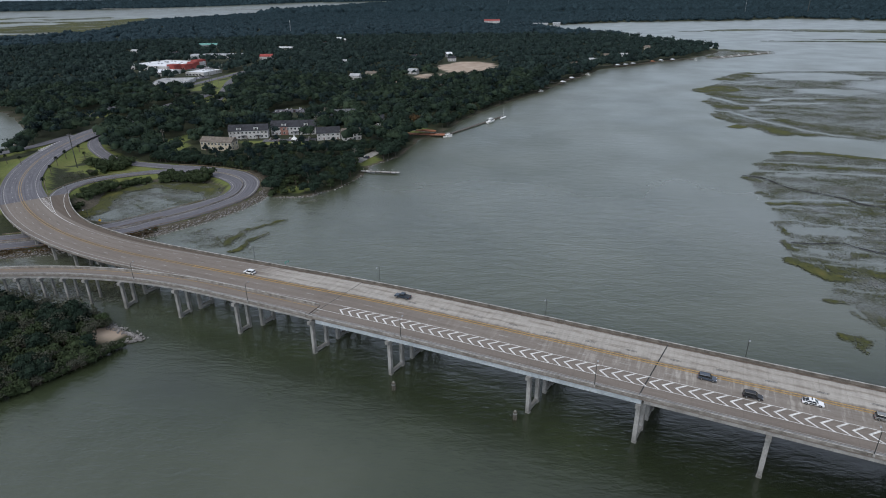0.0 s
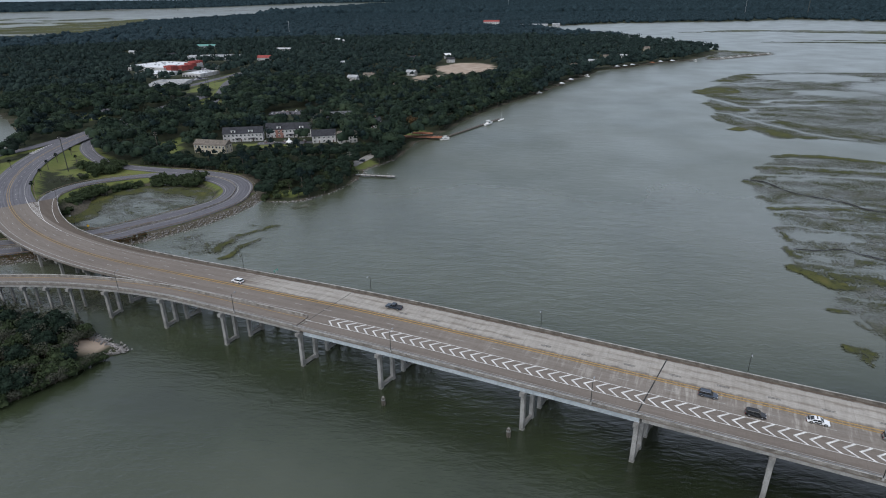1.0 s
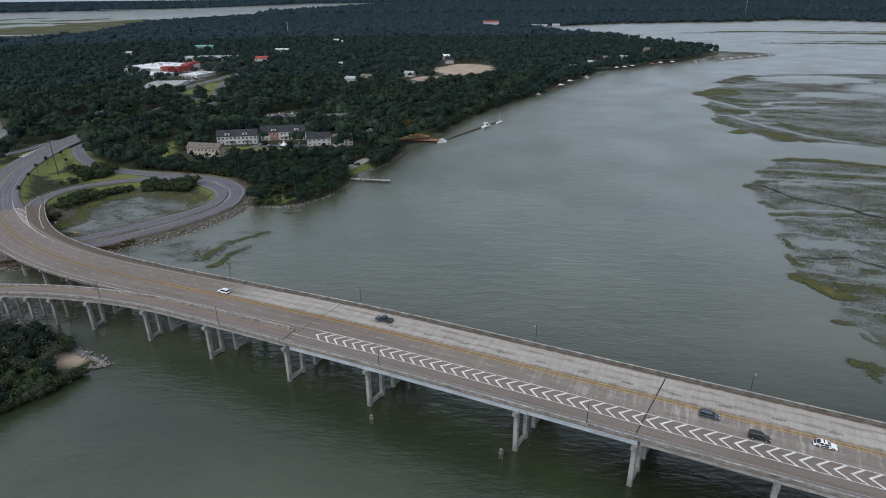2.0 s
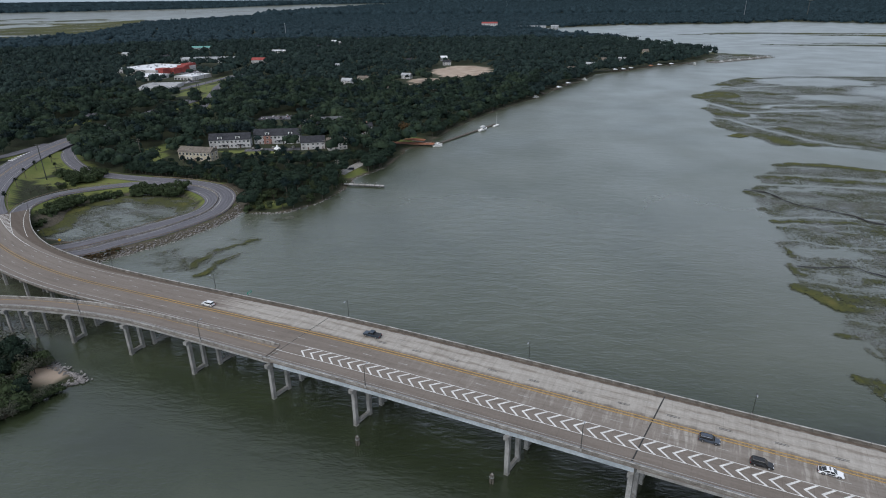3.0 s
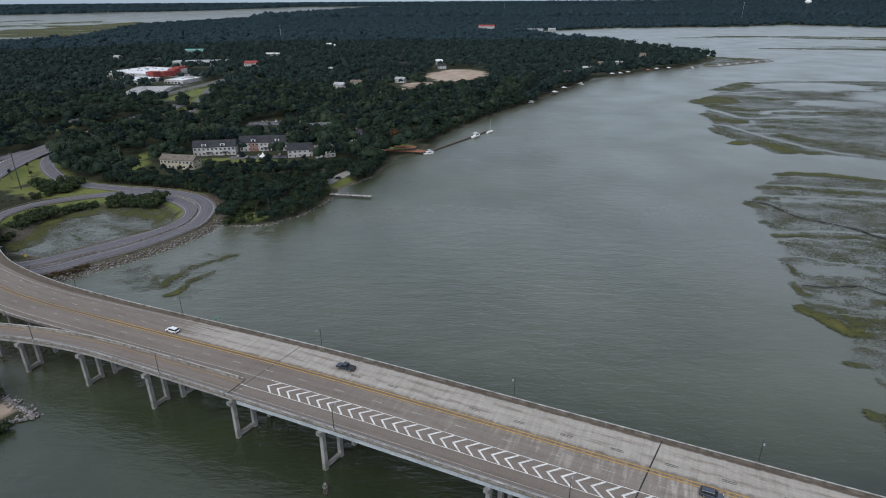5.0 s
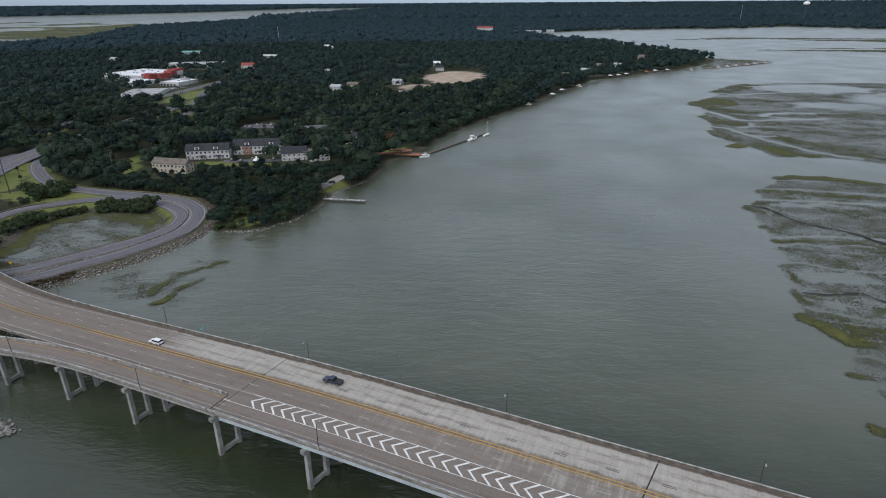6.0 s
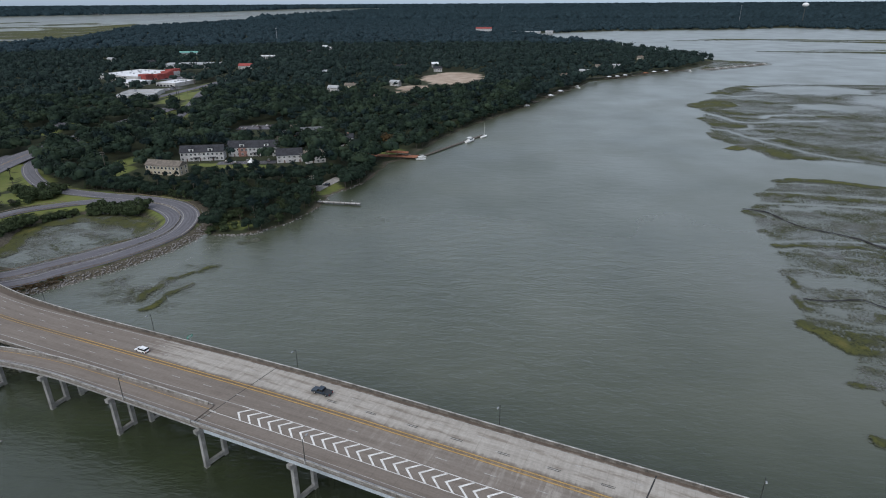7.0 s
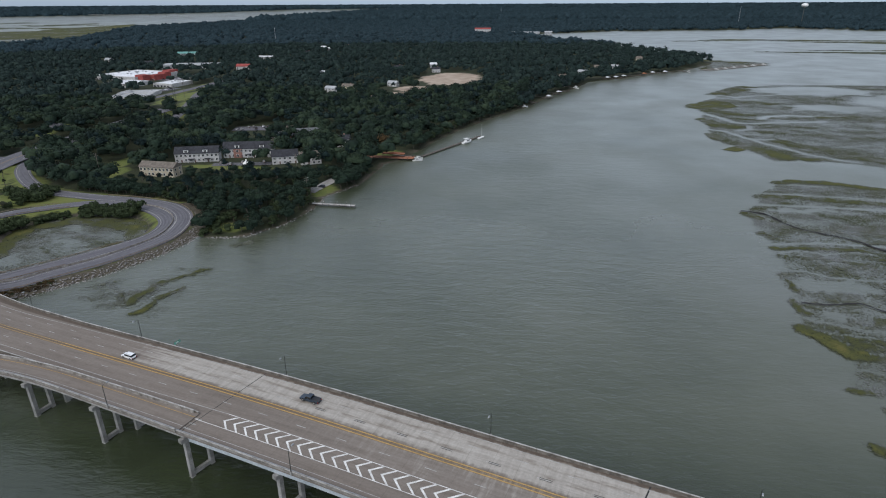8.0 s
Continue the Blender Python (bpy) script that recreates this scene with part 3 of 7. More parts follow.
gx = np.concatenate([-np.geomspace(32000, 2700, 18), spread((-2600, -520, 40), (-500, -80, 3), (-74, 460, 9), (500, 3000, 100)), np.geomspace(3200, 32000, 16)])
gy = np.concatenate([spread((-600, 60, 60), (100, 180, 6), (183, 540, 3), (548, 1260, 9), (1300, 3200, 45)), np.geomspace(3300, 41000, 34)])
GX, GY = np.meshgrid(gx, gy)
GZ, GD, GR = ground_height(GX.ravel(), GY.ravel())
gverts = far(np.stack([GX.ravel(), GY.ravel(), GZ], 1))
ground_me = mesh_of("ground", gverts, grid_faces(len(gx), len(gy)), GROUND, smooth=True)
X, Y = GX.ravel(), GY.ravel()
ragged = wander(X, Y, 9, 11) - 0.5
lawn = np.max([ellipse(X, Y, e) for e in LAWNS], 0) + ragged * 0.7 > 0
lawn |= (GR < 4 + ragged * 7) & (GD > 1.5)
bank_d = near_line(X, Y, [outer_loop(q, 9.5)[:2] for q in np.arange(120, 420, 8)])
lawn &= bank_d > 4.4
mud = ((GD < 2.0 + ragged * 4) & (GD > -30)) | (bank_d < 4.2)
sand = np.max([ellipse(X, Y, e) for e in SANDS], 0) + ragged * 0.8 > 0
cover = np.zeros((len(X), 4), np.float32)
cover[:, 0], cover[:, 1], cover[:, 2], cover[:, 3] = lawn, mud & ~sand, sand, 1
ground_me.color_attributes.new("cover", "FLOAT_COLOR", "POINT").data.foreach_set("color", cover.ravel())
ground = put("ground", ground_me)
tagged(ground, "wooded low-lying coastal ground with grass verges and muddy banks", "ground", kind="structure")

wx = np.concatenate([-np.geomspace(32000, 2200, 14), spread((-2000, 2000, 250)), np.geomspace(2200, 32000, 14)])
wy = np.concatenate([spread((-1500, 2250, 250)), np.geomspace(2400, 41000, 22)])
WX, WY = np.meshgrid(wx, wy)
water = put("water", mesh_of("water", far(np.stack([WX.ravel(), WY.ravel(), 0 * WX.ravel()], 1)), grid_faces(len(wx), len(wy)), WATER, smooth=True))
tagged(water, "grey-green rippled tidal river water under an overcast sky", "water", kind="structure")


# ---- bridge ----
def inner_edge(q):
    """The outer face of the north parapet, which swings out along the loop ramp."""
    return float(np.interp(q, (195, 245, 284, 300, 317, 330, 341, 352, 362), (11.9, 13.0, 13.6, 14.8, 16.8, 18.7, 20.3, 21.9, 23.3)))


def south_edge(q):
    return -18.4 if q < 119 else (-10.7 - 0.5 * min(1, max(0, (q - 130) / 70)))


def ramp_inner(q):
    """The ramp deck's edge beside the main road: close against it up to the fork."""
    return float(np.interp(q, (119, 150, 205), (4.25, 3.95, 3.4)))


bridge = thing("road_bridge", *main_road(0, 0)[:2], 0, 0, "long grey concrete road bridge on column piers with pale steel girders", "bridge", kind="structure")
BACK = bridge.matrix_basis.inverted()


def on_bridge(ob):
    ob.parent = bridge
    ob.matrix_parent_inverse = BACK
    return ob


EAST_END = -230
SKEW = 0.16           # joints and piers stand askew: metres along for each metre across
decks = ((EAST_END, 119), (119.02, ABUTMENT))
for q0, q1 in decks:
    on_bridge(strip("deck_slab", main_road, q0, q1, south_edge if q0 > 100 else -18.4, inner_edge, DECK, thick=0.35, step=3.0))
on_bridge(strip("ramp_deck", slip_ramp, 119.02, 560, -3.6, ramp_inner, DECK, dz=-0.01, thick=0.35, step=3.0, across=-15.0))
for q, skew, wide in ((-104.25, SKEW, 0.17), (10.1, 0.15, 0.17), (116.6, 0.1, 0.11)):
    lo, hi = -17.9, 11.4
    jv = [main_road(q - skew * o + d, o) for d, o in ((-wide, lo), (-wide, hi), (wide, hi), (wide, lo))]
    on_bridge(put("expansion_joint", mesh_of("expansion_joint", [(x, y, z + 0.03) for x, y, z in jv], [(3, 2, 1, 0)], RUBBER_JOINT), label="black rubber joint strip"))

SHAPE = ((0.0, 0.0), (0.0, 0.85), (0.22, 0.85), (0.30, 0.3), (0.42, 0.0))
# thin cap added to carry the parapet's paler top
CAP = ((-0.05, 0.83), (-0.05, 0.93), (0.02, 0.96), (0.24, 0.96), (0.28, 0.92), (0.28, 0.83))


def parapet_run(name, align, q0, q1, off, toward, mat=PARAPET, piece=12.0, height=1.0):
    """Concrete barrier cast in lengths with open joints; toward: +1 when the road lies at greater offsets."""
    n = max(1, int(round((q1 - q0) / piece)))
    f = off if callable(off) else (lambda q: off)
    for i in range(n):
        a, b = q0 + (q1 - q0) * i / n + 0.04, q0 + (q1 - q0) * (i + 1) / n - 0.04
        for what, outline, stuff_ in ((name, SHAPE, mat), ("coping", CAP, COPING)):
            v, faces = [], []
            k = len(outline)
            for q in np.linspace(a, b, 4):
                for dx, dz in outline:
                    x, y, z = align(q, f(q) + toward * dx)
                    v.append((x, y, z + dz * height - 0.02))
            for j in range(3):
                for m in range(k):
                    p, r = j * k + m, j * k + (m + 1) % k
                    faces.append((p, r, r + k, p + k))
            faces += [tuple(range(k)), tuple(range(3 * k, 4 * k))[::-1]]
            me = mesh_of(what, v, faces, stuff_)
            bm = bmesh.new()
            bm.from_mesh(me)
            bmesh.ops.recalc_face_normals(bm, faces=bm.faces)
            bm.to_mesh(me)
            bm.free()
            on_bridge(put(what, me, label="thin pale coping" if what == "coping" else ""))


parapet_run("parapet", main_road, EAST_END, ABUTMENT, lambda q: inner_edge(q), -1, DARK_PARAPET)
parapet_run("parapet", main_road, EAST_END, 119, -18.4, 1)
parapet_run("divider_barrier", main_road, 119.2, ABUTMENT, south_edge, 1)
parapet_run("parapet", slip_ramp, 119, 560, -3.6, 1)
parapet_run("parapet", slip_ramp, 120.5, 560, ramp_inner, -1)
# thin aluminium rail on top of the outer parapets
for align, q0, q1, off in ((main_road, EAST_END, 119, -18.25), (slip_ramp, 119, 560, -3.45)):
    on_bridge(strip("top_rail", align, q0, q1, off - 0.06, off + 0.06, GALV, dz=1.22, thick=0.1))
    for q in np.arange(q0 + 2, q1, 6.0):
        x, y, z = align(q, off)
        s = Shape().tube((0, 0, 0.8), (0, 0, 1.15), 0.05, 0.05, 6)
        on_bridge(put("rail_post", s.mesh("rail_post", GALV), m=pose(x, y, z)))

# girders: pale steel on the channel spans, concrete elsewhere
for off in (-17.6, -14.2, -10.6, -7.0, -3.4, 0.2, 3.8, 7.4, 11.0):
    for q0, q1 in ((EAST_END, 11.5), (11.5, 116)):
        h = 1.75 if q1 == 116 else 1.35
        mat = STEEL if q1 == 116 else CONCRETE
        on_bridge(strip("girder", main_road, q0 + 0.3, q1 - 0.3, off - 0.2, off + 0.2, mat, dz=-0.35, thick=h, step=15, label="pale blue-grey painted steel girder" if mat is STEEL else ""))
for off in (-8.6, -5.0, -1.4, 2.2, 5.8, 9.4):
    on_bridge(strip("girder", main_road, 116.8, ABUTMENT - 1, off - 0.25, off + 0.25, CONCRETE, dz=-0.35, thick=1.15, step=8))
for off in (-2.9, -1.0, 0.9, 2.8):
    on_bridge(strip("girder", slip_ramp, 116.8, 500, off - 0.25, off + 0.25, CONCRETE, dz=-0.36, thick=1.1, step=8))


def bent(align, q, cols, top_drop, foot=-2.5, strut=0.6, r=0.56, strutted=True, skew=0.0):
    """One pier: a cap beam on columns, tied in pairs by a beam near the water."""
    pier = thing("bridge_pier", 0, 0, 0, 0, "", "")
    pier.name = "pier"
    x, y, z = align(q, 0)
    x1, y1, _ = align(q, 1)
    ang = math.degrees(math.atan2(y1 - y, x1 - x)) - skew
    pier.parent = bridge
    pier.matrix_parent_inverse = BACK
    pier.matrix_basis = pose(x, y, 0, 0, 0, ang)
    for key in ("label", "category"):
        if key in pier:
            del pier[key]
    top = z - top_drop
    for a, b in cols:
        s = Shape().box(a - 1.5, b + 1.5, -0.65, 0.65, top - 1.15, top)
        part("cap_beam", s, PIER, pier)
        n = max(2, int(round((b - a) / 5.5)) + 1)
        for c in np.linspace(a, b, n):
            part("column", Shape().box(c - r, c + r, -r, r, foot, top - 1.15), PIER, pier)
            part("footing", Shape().box(c - r - 0.12, c + r + 0.12, -r - 0.12, r + 0.12, foot, strut - 0.55, 0.04), CONCRETE, pier)
        if strutted:
            for c0, c1 in zip(np.linspace(a, b, n)[:-1], np.linspace(a, b, n)[1:]):
                part("tie_beam", Shape().box(c0 + r, c1 - r, -0.45, 0.45, strut - 0.3, strut + 0.75), PIER, pier)


for q in (-198, -168, -138, -108, -78, -48, -18.3, 12.1, 42, 87.7, 117.5):
    bent(main_road, q - 2.6, ((-17.5, -11.6), (-6.2, 9.2)), 2.12 if 11 < q < 117 else 1.72, skew=9.0)
for q in (147.5, 178.5, 209):
    bent(main_road, q - 2, ((-10.0, -4.6), (2.4, 9.6)), 1.52, skew=7.0)
for q in range(235, 350, 20):
    bent(main_road, q, ((-8.4, 9.6),), 1.52, strutted=False, r=0.5)
for q in (150.2, 179.3, 205.5):
    bent(slip_ramp, q, ((-2.9, 2.0),), 1.48)
for q in range(222, 420, 10):
    bent(slip_ramp, q, ((-2.6, 2.6),), 1.48, strutted=False, r=0.4)
on_bridge(strip("abutment", main_road, ABUTMENT - 3, ABUTMENT + 1, -10.8, 22.4, CONCRETE, dz=-0.36, thick=6.0, step=2))


# ---- road surfaces and markings ----
def land_inner(q):
    return 12.6 - 1.4 * min(1, max(0, (q - ABUTMENT) / 40))


road_main = strip("road", main_road, ABUTMENT + 0.1, 800, -10.4, land_inner, ASPHALT, dz=0.0, step=3, thick=0.25)
tagged(road_main, "worn grey asphalt four-lane road curving onto the bridge", "road", kind="structure")
for al, ln, lab in ((outer_loop, OUTER_LEN, "grey asphalt outer loop road round the marsh pond"), (inner_loop, INNER_LEN, "grey asphalt inner loop ramp climbing to the bridge"),
                    (west_slip, WEST_LEN, "grey asphalt slip road joining the main road")):
    tagged(strip("road", al, 0, ln, -5.0, 5.0, ASPHALT, dz=-0.03 if al is inner_loop else 0.0, thick=0.25, step=2.5), lab, "road", kind="structure")
tagged(strip("road", town_road, 0, TOWN_LEN, -5, 5, ASPHALT, dz=0.05, thick=0.25), "wide pale town road between the woods", "road", kind="structure")
tagged(strip("road", cross_road, 0, CROSS_LEN, -6.5, 6.5, ASPHALT, dz=0.06, thick=0.25), "town side road past the shops", "road", kind="structure")

LIFT = 0.035


def line(align, q0, q1, off, mat, width=0.16, dz=LIFT, dashes=None):
    f = off if callable(off) else (lambda q: off)
    if dashes is None:
        return strip("lane_line", align, q0, q1, lambda q: f(q) - width / 2, lambda q: f(q) + width / 2, mat, dz=dz, step=3)
    v, faces = [], []
    for a in np.arange(q0, q1, 12.19):
        vv, ff, _ = ribbon(align, a, a + 3.05, lambda q: f(q) - width / 2, lambda q: f(q) + width / 2, dz, 3.0)
        faces += [tuple(i + len(v) for i in k) for k in ff]
        v += vv
    me = mesh_of("dashed_line", v, faces, mat)
    if me.polygons[0].normal.z < 0:
        me.flip_normals()
    return put("dashed_line", me)


marks = []
marks.append(line(main_road, EAST_END, 780, lambda q: float(np.interp(q, (140, 290), (10.25, 8.2))), FADED_WHITE, 0.2))
marks.append(line(main_road, EAST_END, 112, -7.45, WHITE_LINE, 0.2))
marks.append(line(main_road, 112, 780, lambda q: float(np.interp(q, (112, 140), (-7.45, -7.95))), FADED_WHITE, 0.22))
for o in (-0.55, 0.55):
    marks.append(line(main_road, EAST_END, 190, o, YELLOW_LINE, 0.34))
    marks.append(line(main_road, 190, 780, o, WORN_YELLOW, 0.3))
for o in (-3.95, 3.75, 7.1):
    marks.append(line(main_road, EAST_END + 3 + (6 if o > 5 else 0), 780 if o < 5 else 300, o, FADED_WHITE, 0.2, dashes=True))
for d in (-0.24, 0.24):
    worn = line(main_road, EAST_END + 2.4, 100, 3.75 + d, RUBBER_JOINT, 0.14, dashes=True)
    tagged(worn, "black contrast stripe beside a worn lane dash", "road marking", "contrast stripes", kind="structure")
marks.append(line(main_road, EAST_END, 119, -12.4, WHITE_LINE, 0.18))
marks.append(line(main_road, EAST_END, 119, -16.1, FADED_WHITE, 0.16))
marks.append(line(slip_ramp, 119, 540, lambda q: float(np.interp(q, (119, 220), (-1.1, -2.0))), FADED_WHITE, 0.16))
marks.append(line(slip_ramp, 119, 540, lambda q: float(np.interp(q, (119, 205), (2.75, 2.1))), YELLOW_LINE, 0.18))
for al, ln in ((outer_loop, OUTER_LEN), (inner_loop, INNER_LEN)):
    marks.append(line(al, 2, ln - 2, -3.6, FADED_WHITE, 0.24))
    marks.append(line(al, 2, ln - 2, 3.6, FADED_WHITE, 0.24))
GORE = ((300, 316, 323, 340, 353, 359), (8.2, 8.3, 9.2, 11.3, 12.9, 13.4))
marks.append(line(main_road, 306, 358.8, lambda q: np.interp(q, (304, 309, 331, 347, 359), (11.8, 12.3, 15.6, 18.5, 21.0)), WHITE_LINE, 0.2))
marks.append(line(main_road, 308, 358.8, lambda q: np.interp(q, *GORE), WHITE_LINE, 0.2))
marks.append(line(main_road, 290, 372, 8.2, WHITE_LINE, 0.22, dz=0.045))
for ob in marks:
    yellow = ob.data.materials[0] in (YELLOW_LINE, WORN_YELLOW)
    tagged(ob, "worn yellow painted line on the roadway" if yellow else "worn white painted line on the roadway", "road marking", "painted lane lines", kind="structure")


def chevron(q):
    """A V of two white bars across the gore, its point towards the west."""
    mid, lo, hi, w, back = -10.0, -12.3, -7.6, 0.64, 2.7
    v, f = [], []
    for o in (lo, hi):
        b = len(v)
        k = back if o == lo else back * 0.95
        for qq, oo in ((q, mid), (q - k, o), (q - k - w, o), (q - w * 1.2, mid)):
            x, y, z = main_road(qq, oo)
            v.append((x, y, z + LIFT))
        f.append((b, b + 1, b + 2, b + 3))
    me = mesh_of("chevron", v, f, WHITE_LINE)
    bm = bmesh.new()
    bm.from_mesh(me)
    for fc in bm.faces:
        if fc.normal.z < 0:
            fc.normal_flip()
    bm.to_mesh(me)
    bm.free()
    ob = put("chevron_mark", me)
    tagged(ob, "white painted chevron on the bridge gore between lanes", "road marking", "gore chevrons", kind="structure")


for i in range(76):
    chevron(111.4 - i * 3.34)


def hatch(align, q, off0, off1, slant, wide):
    """One white bar of the hatched gore where the loop ramp leaves."""
    v = [align(q, off0), align(q + wide, off0), align(q + wide + slant, off1), align(q + slant, off1)]
    me = mesh_of("hatch_bar", [(x, y, z + 0.06) for x, y, z in v], [(0, 1, 2, 3)], WHITE_LINE)
    if me.polygons[0].normal.z < 0:
        me.flip_normals()
    tagged(put("hatch_mark", me), "white painted hatch bar at the ramp gore", "road marking", "gore hatching", kind="structure")


for i in range(13):
    q = 324 + i * 2.7
    hatch(main_road, q, 8.4, np.interp(q, *GORE) - 0.15, -0.6, 0.55)
for i in range(9):
    hatch(main_road, 508 + i * 3.6, -8.2, -12.0 + 0.42 * i, 1.5, 1.7)


# ---- marshes ----
def marsh_sheet(name, poly, step, creeks, label, edge=16.0, seed=1, dense=0.5, bank=1.0):
    """A bed of cordgrass: thick along the banks and on swells, thin and half drowned between, cut by creeks."""
    p = np.array(poly)
    xs, ys = np.arange(p[:, 0].min() - edge, p[:, 0].max() + edge, step), np.arange(p[:, 1].min() - edge, p[:, 1].max() + edge, step * 1.3)
    gx_, gy_ = np.meshgrid(xs, ys)
    x, y = gx_.ravel(), gy_.ravel()
    jog = np.random.default_rng(seed)
    x, y = x + (jog.random(len(x)) - 0.5) * step * 0.6, y + (jog.random(len(x)) - 0.5) * step * 0.6
    w = wander(x, y * 1.4, 22, seed, 4) - 0.5
    d = inside(x, y, poly) + w * edge * 1.3 + (wander(x, y, 5, seed + 60, 2) - 0.5) * edge * 0.45
    cut = np.full(len(x), 1e9)
    for width, pts in creeks:
        cut = np.minimum(cut, near_line(x + w * 8, y + (wander(x, y, 26, seed + 4) - 0.5) * 10, pts) - width)
    swell = wander(x, y * 1.5, 46, seed + 9, 5)
    grow = 0.22 + (swell - dense) * 2.4 + np.clip(1 - np.abs(d - edge * 0.4) / (edge * 0.7), 0, 1) * (0.15 + 1.1 * (wander(x, y, 17, seed + 30, 3) - 0.2)) * bank
    grow = np.maximum(grow, 0.33 + (wander(x, y * 2.0, 14, seed + 14, 3) - 0.5) * 0.45)
    grow = grow * np.clip(d / (0.25 * edge) + 0.1, 0, 1) * np.clip(cut / max(1.2, step * 0.8) + 0.1, 0, 1)
    grow = np.clip(grow, 0, 1)
    faces = grid_faces(len(xs), len(ys))
    keep = faces[(grow[faces] > 0.02).any(1)]
    used, inv = np.unique(keep, return_inverse=True)
    z = 0.06 + grow * 0.4
    me = mesh_of("marsh_grass", far(np.stack([x, y, z], 1)[used]), inv.reshape(-1, 4), MARSH, smooth=True)
    col = np.ones((len(used), 4), np.float32)
    col[:, 0] = grow[used]
    me.color_attributes.new("growth", "FLOAT_COLOR", "POINT").data.foreach_set("color", col.ravel())
    ob = put("marsh_grass", me)
    tagged(ob, label, "marsh grass", kind="stuff")


def tidal_bed(poly, step, thin, stands, creeks, pools, label, seed, grain=1.0):
    """A drowned flat of thin cordgrass with thicker stands along given lines, cut by creeks and pools.
    stands: (half width, growth, line); creeks: (half width, line); pools: ellipses."""
    p = np.array(poly)
    xs, ys = np.arange(p[:, 0].min() - 3, p[:, 0].max() + 3, step), np.arange(p[:, 1].min() - 3, p[:, 1].max() + 3, step * 1.25)
    gx_, gy_ = np.meshgrid(xs, ys)
    x, y = gx_.ravel(), gy_.ravel()
    jog = np.random.default_rng(seed)
    x, y = x + (jog.random(len(x)) - 0.5) * step * 0.7, y + (jog.random(len(x)) - 0.5) * step * 0.7
    wx_, wy_ = (wander(x, y, 6 * grain, seed + 1, 4) - 0.5) * 7 * grain, (wander(x, y, 7 * grain, seed + 2, 4) - 0.5) * 7 * grain
    d = inside(x + wx_ * 0.5, y + wy_ * 0.5, poly)
    grow = thin + (wander(x, y * 2.2, 16 * grain, seed + 3, 4) - 0.5) * 0.55 + (wander(x, y * 1.6, 5, seed + 4, 2) - 0.5) * 0.25
    grow *= np.clip(d / 1.5, 0, 1)
    for half, g, pts in stands:
        near = near_line(x + wx_, y + wy_ * 0.8, pts)
        patch = g * (0.4 + 1.1 * wander(x, y, 3.5 * grain, seed + 5, 3))
        grow = np.maximum(grow, patch * np.clip((half - near) / (1.3 * grain) + 0.5, 0, 1))
    for half, pts in creeks:
        near = near_line(x + wx_ * 0.2, y + wy_ * 0.2, pts)
        grow *= np.clip((near - half) / (0.8 * grain), 0, 1)
    for e in pools:
        grow *= np.clip(-ellipse(x + wx_ * 2, y + wy_ * 2, e) * 2 + 0.15, 0, 1)
    grow = np.clip(grow, 0, 1)
    faces = grid_faces(len(xs), len(ys))
    keep = faces[(grow[faces] > 0.02).any(1) & sees(x[faces[:, 0]], y[faces[:, 0]])]
    used, inv = np.unique(keep, return_inverse=True)
    z = 0.05 + grow * 0.55 * (0.6 + 0.8 * jog.random(len(grow)))
    me = mesh_of("marsh_grass", np.stack([x, y, z], 1)[used], inv.reshape(-1, 4), MARSH, smooth=True)
    col = np.ones((len(used), 4), np.float32)
    col[:, 0] = grow[used]
    me.color_attributes.new("growth", "FLOAT_COLOR", "POINT").data.foreach_set("color", col.ravel())
    tagged(put("marsh_grass", me), label, "marsh grass", kind="stuff")


def sees(x, y):
    """The wedge of land that the walk ever looks over, with a margin."""
    a = np.degrees(np.arctan2(x, y))
    return (a > -49) & (a < 42)


NEAR_MARSH = [(192, 467), (185, 450), (169, 435), (164, 417), (152, 402), (146, 381), (144, 364), (144, 351), (141, 341), (141, 326), (138, 315), (131, 311), (130, 300), (133, 290), (127, 285), (125, 271), (123, 261), (123, 250),
              (127, 245), (129, 234), (126, 230), (120, 221), (125, 216), (124, 210), (127, 202), (131, 196), (128, 180), (130, 160), (170, 120), (330, 120), (340, 300), (370, 425), (300, 440), (258, 455), (226, 471)]
LOWER_STANDS = [(5.0, 0.8, [(124, 258), (128, 250), (133, 242)]), (4.0, 0.5, [(128, 254), (142, 250), (160, 246)]), (3.5, 0.42, [(136, 240), (150, 238), (170, 236)]), (1.5, 0.72, [(121, 221), (127, 219)]), (3.0, 0.5, [(127, 212), (133, 206), (150, 205)]), (1.7, 0.75, [(142, 341), (152, 342), (165, 341), (186, 341)]), (2.2, 0.5, [(143, 331), (158, 329), (180, 322)]), (0.9, 0.75, [(131, 310), (133, 302), (134, 291)])]
UPPER_STANDS = [(1.7, 0.8, [(127, 283), (128, 272)]), (1.4, 0.5, [(128, 280), (136, 277)]), (4.5, 0.72, [(193, 462), (203, 465), (226, 463), (257, 448), (330, 428)]), (4.0, 0.62, [(167, 428), (188, 429), (207, 424), (250, 416)]), (3.0, 0.6, [(149, 394), (153, 384)]), (1.5, 0.6, [(144, 362), (147, 358)]), (2.2, 0.5, [(146, 262), (154, 268), (165, 266)]), (3.0, 0.45, [(134, 190), (145, 188)])]
STANDS = LOWER_STANDS + UPPER_STANDS
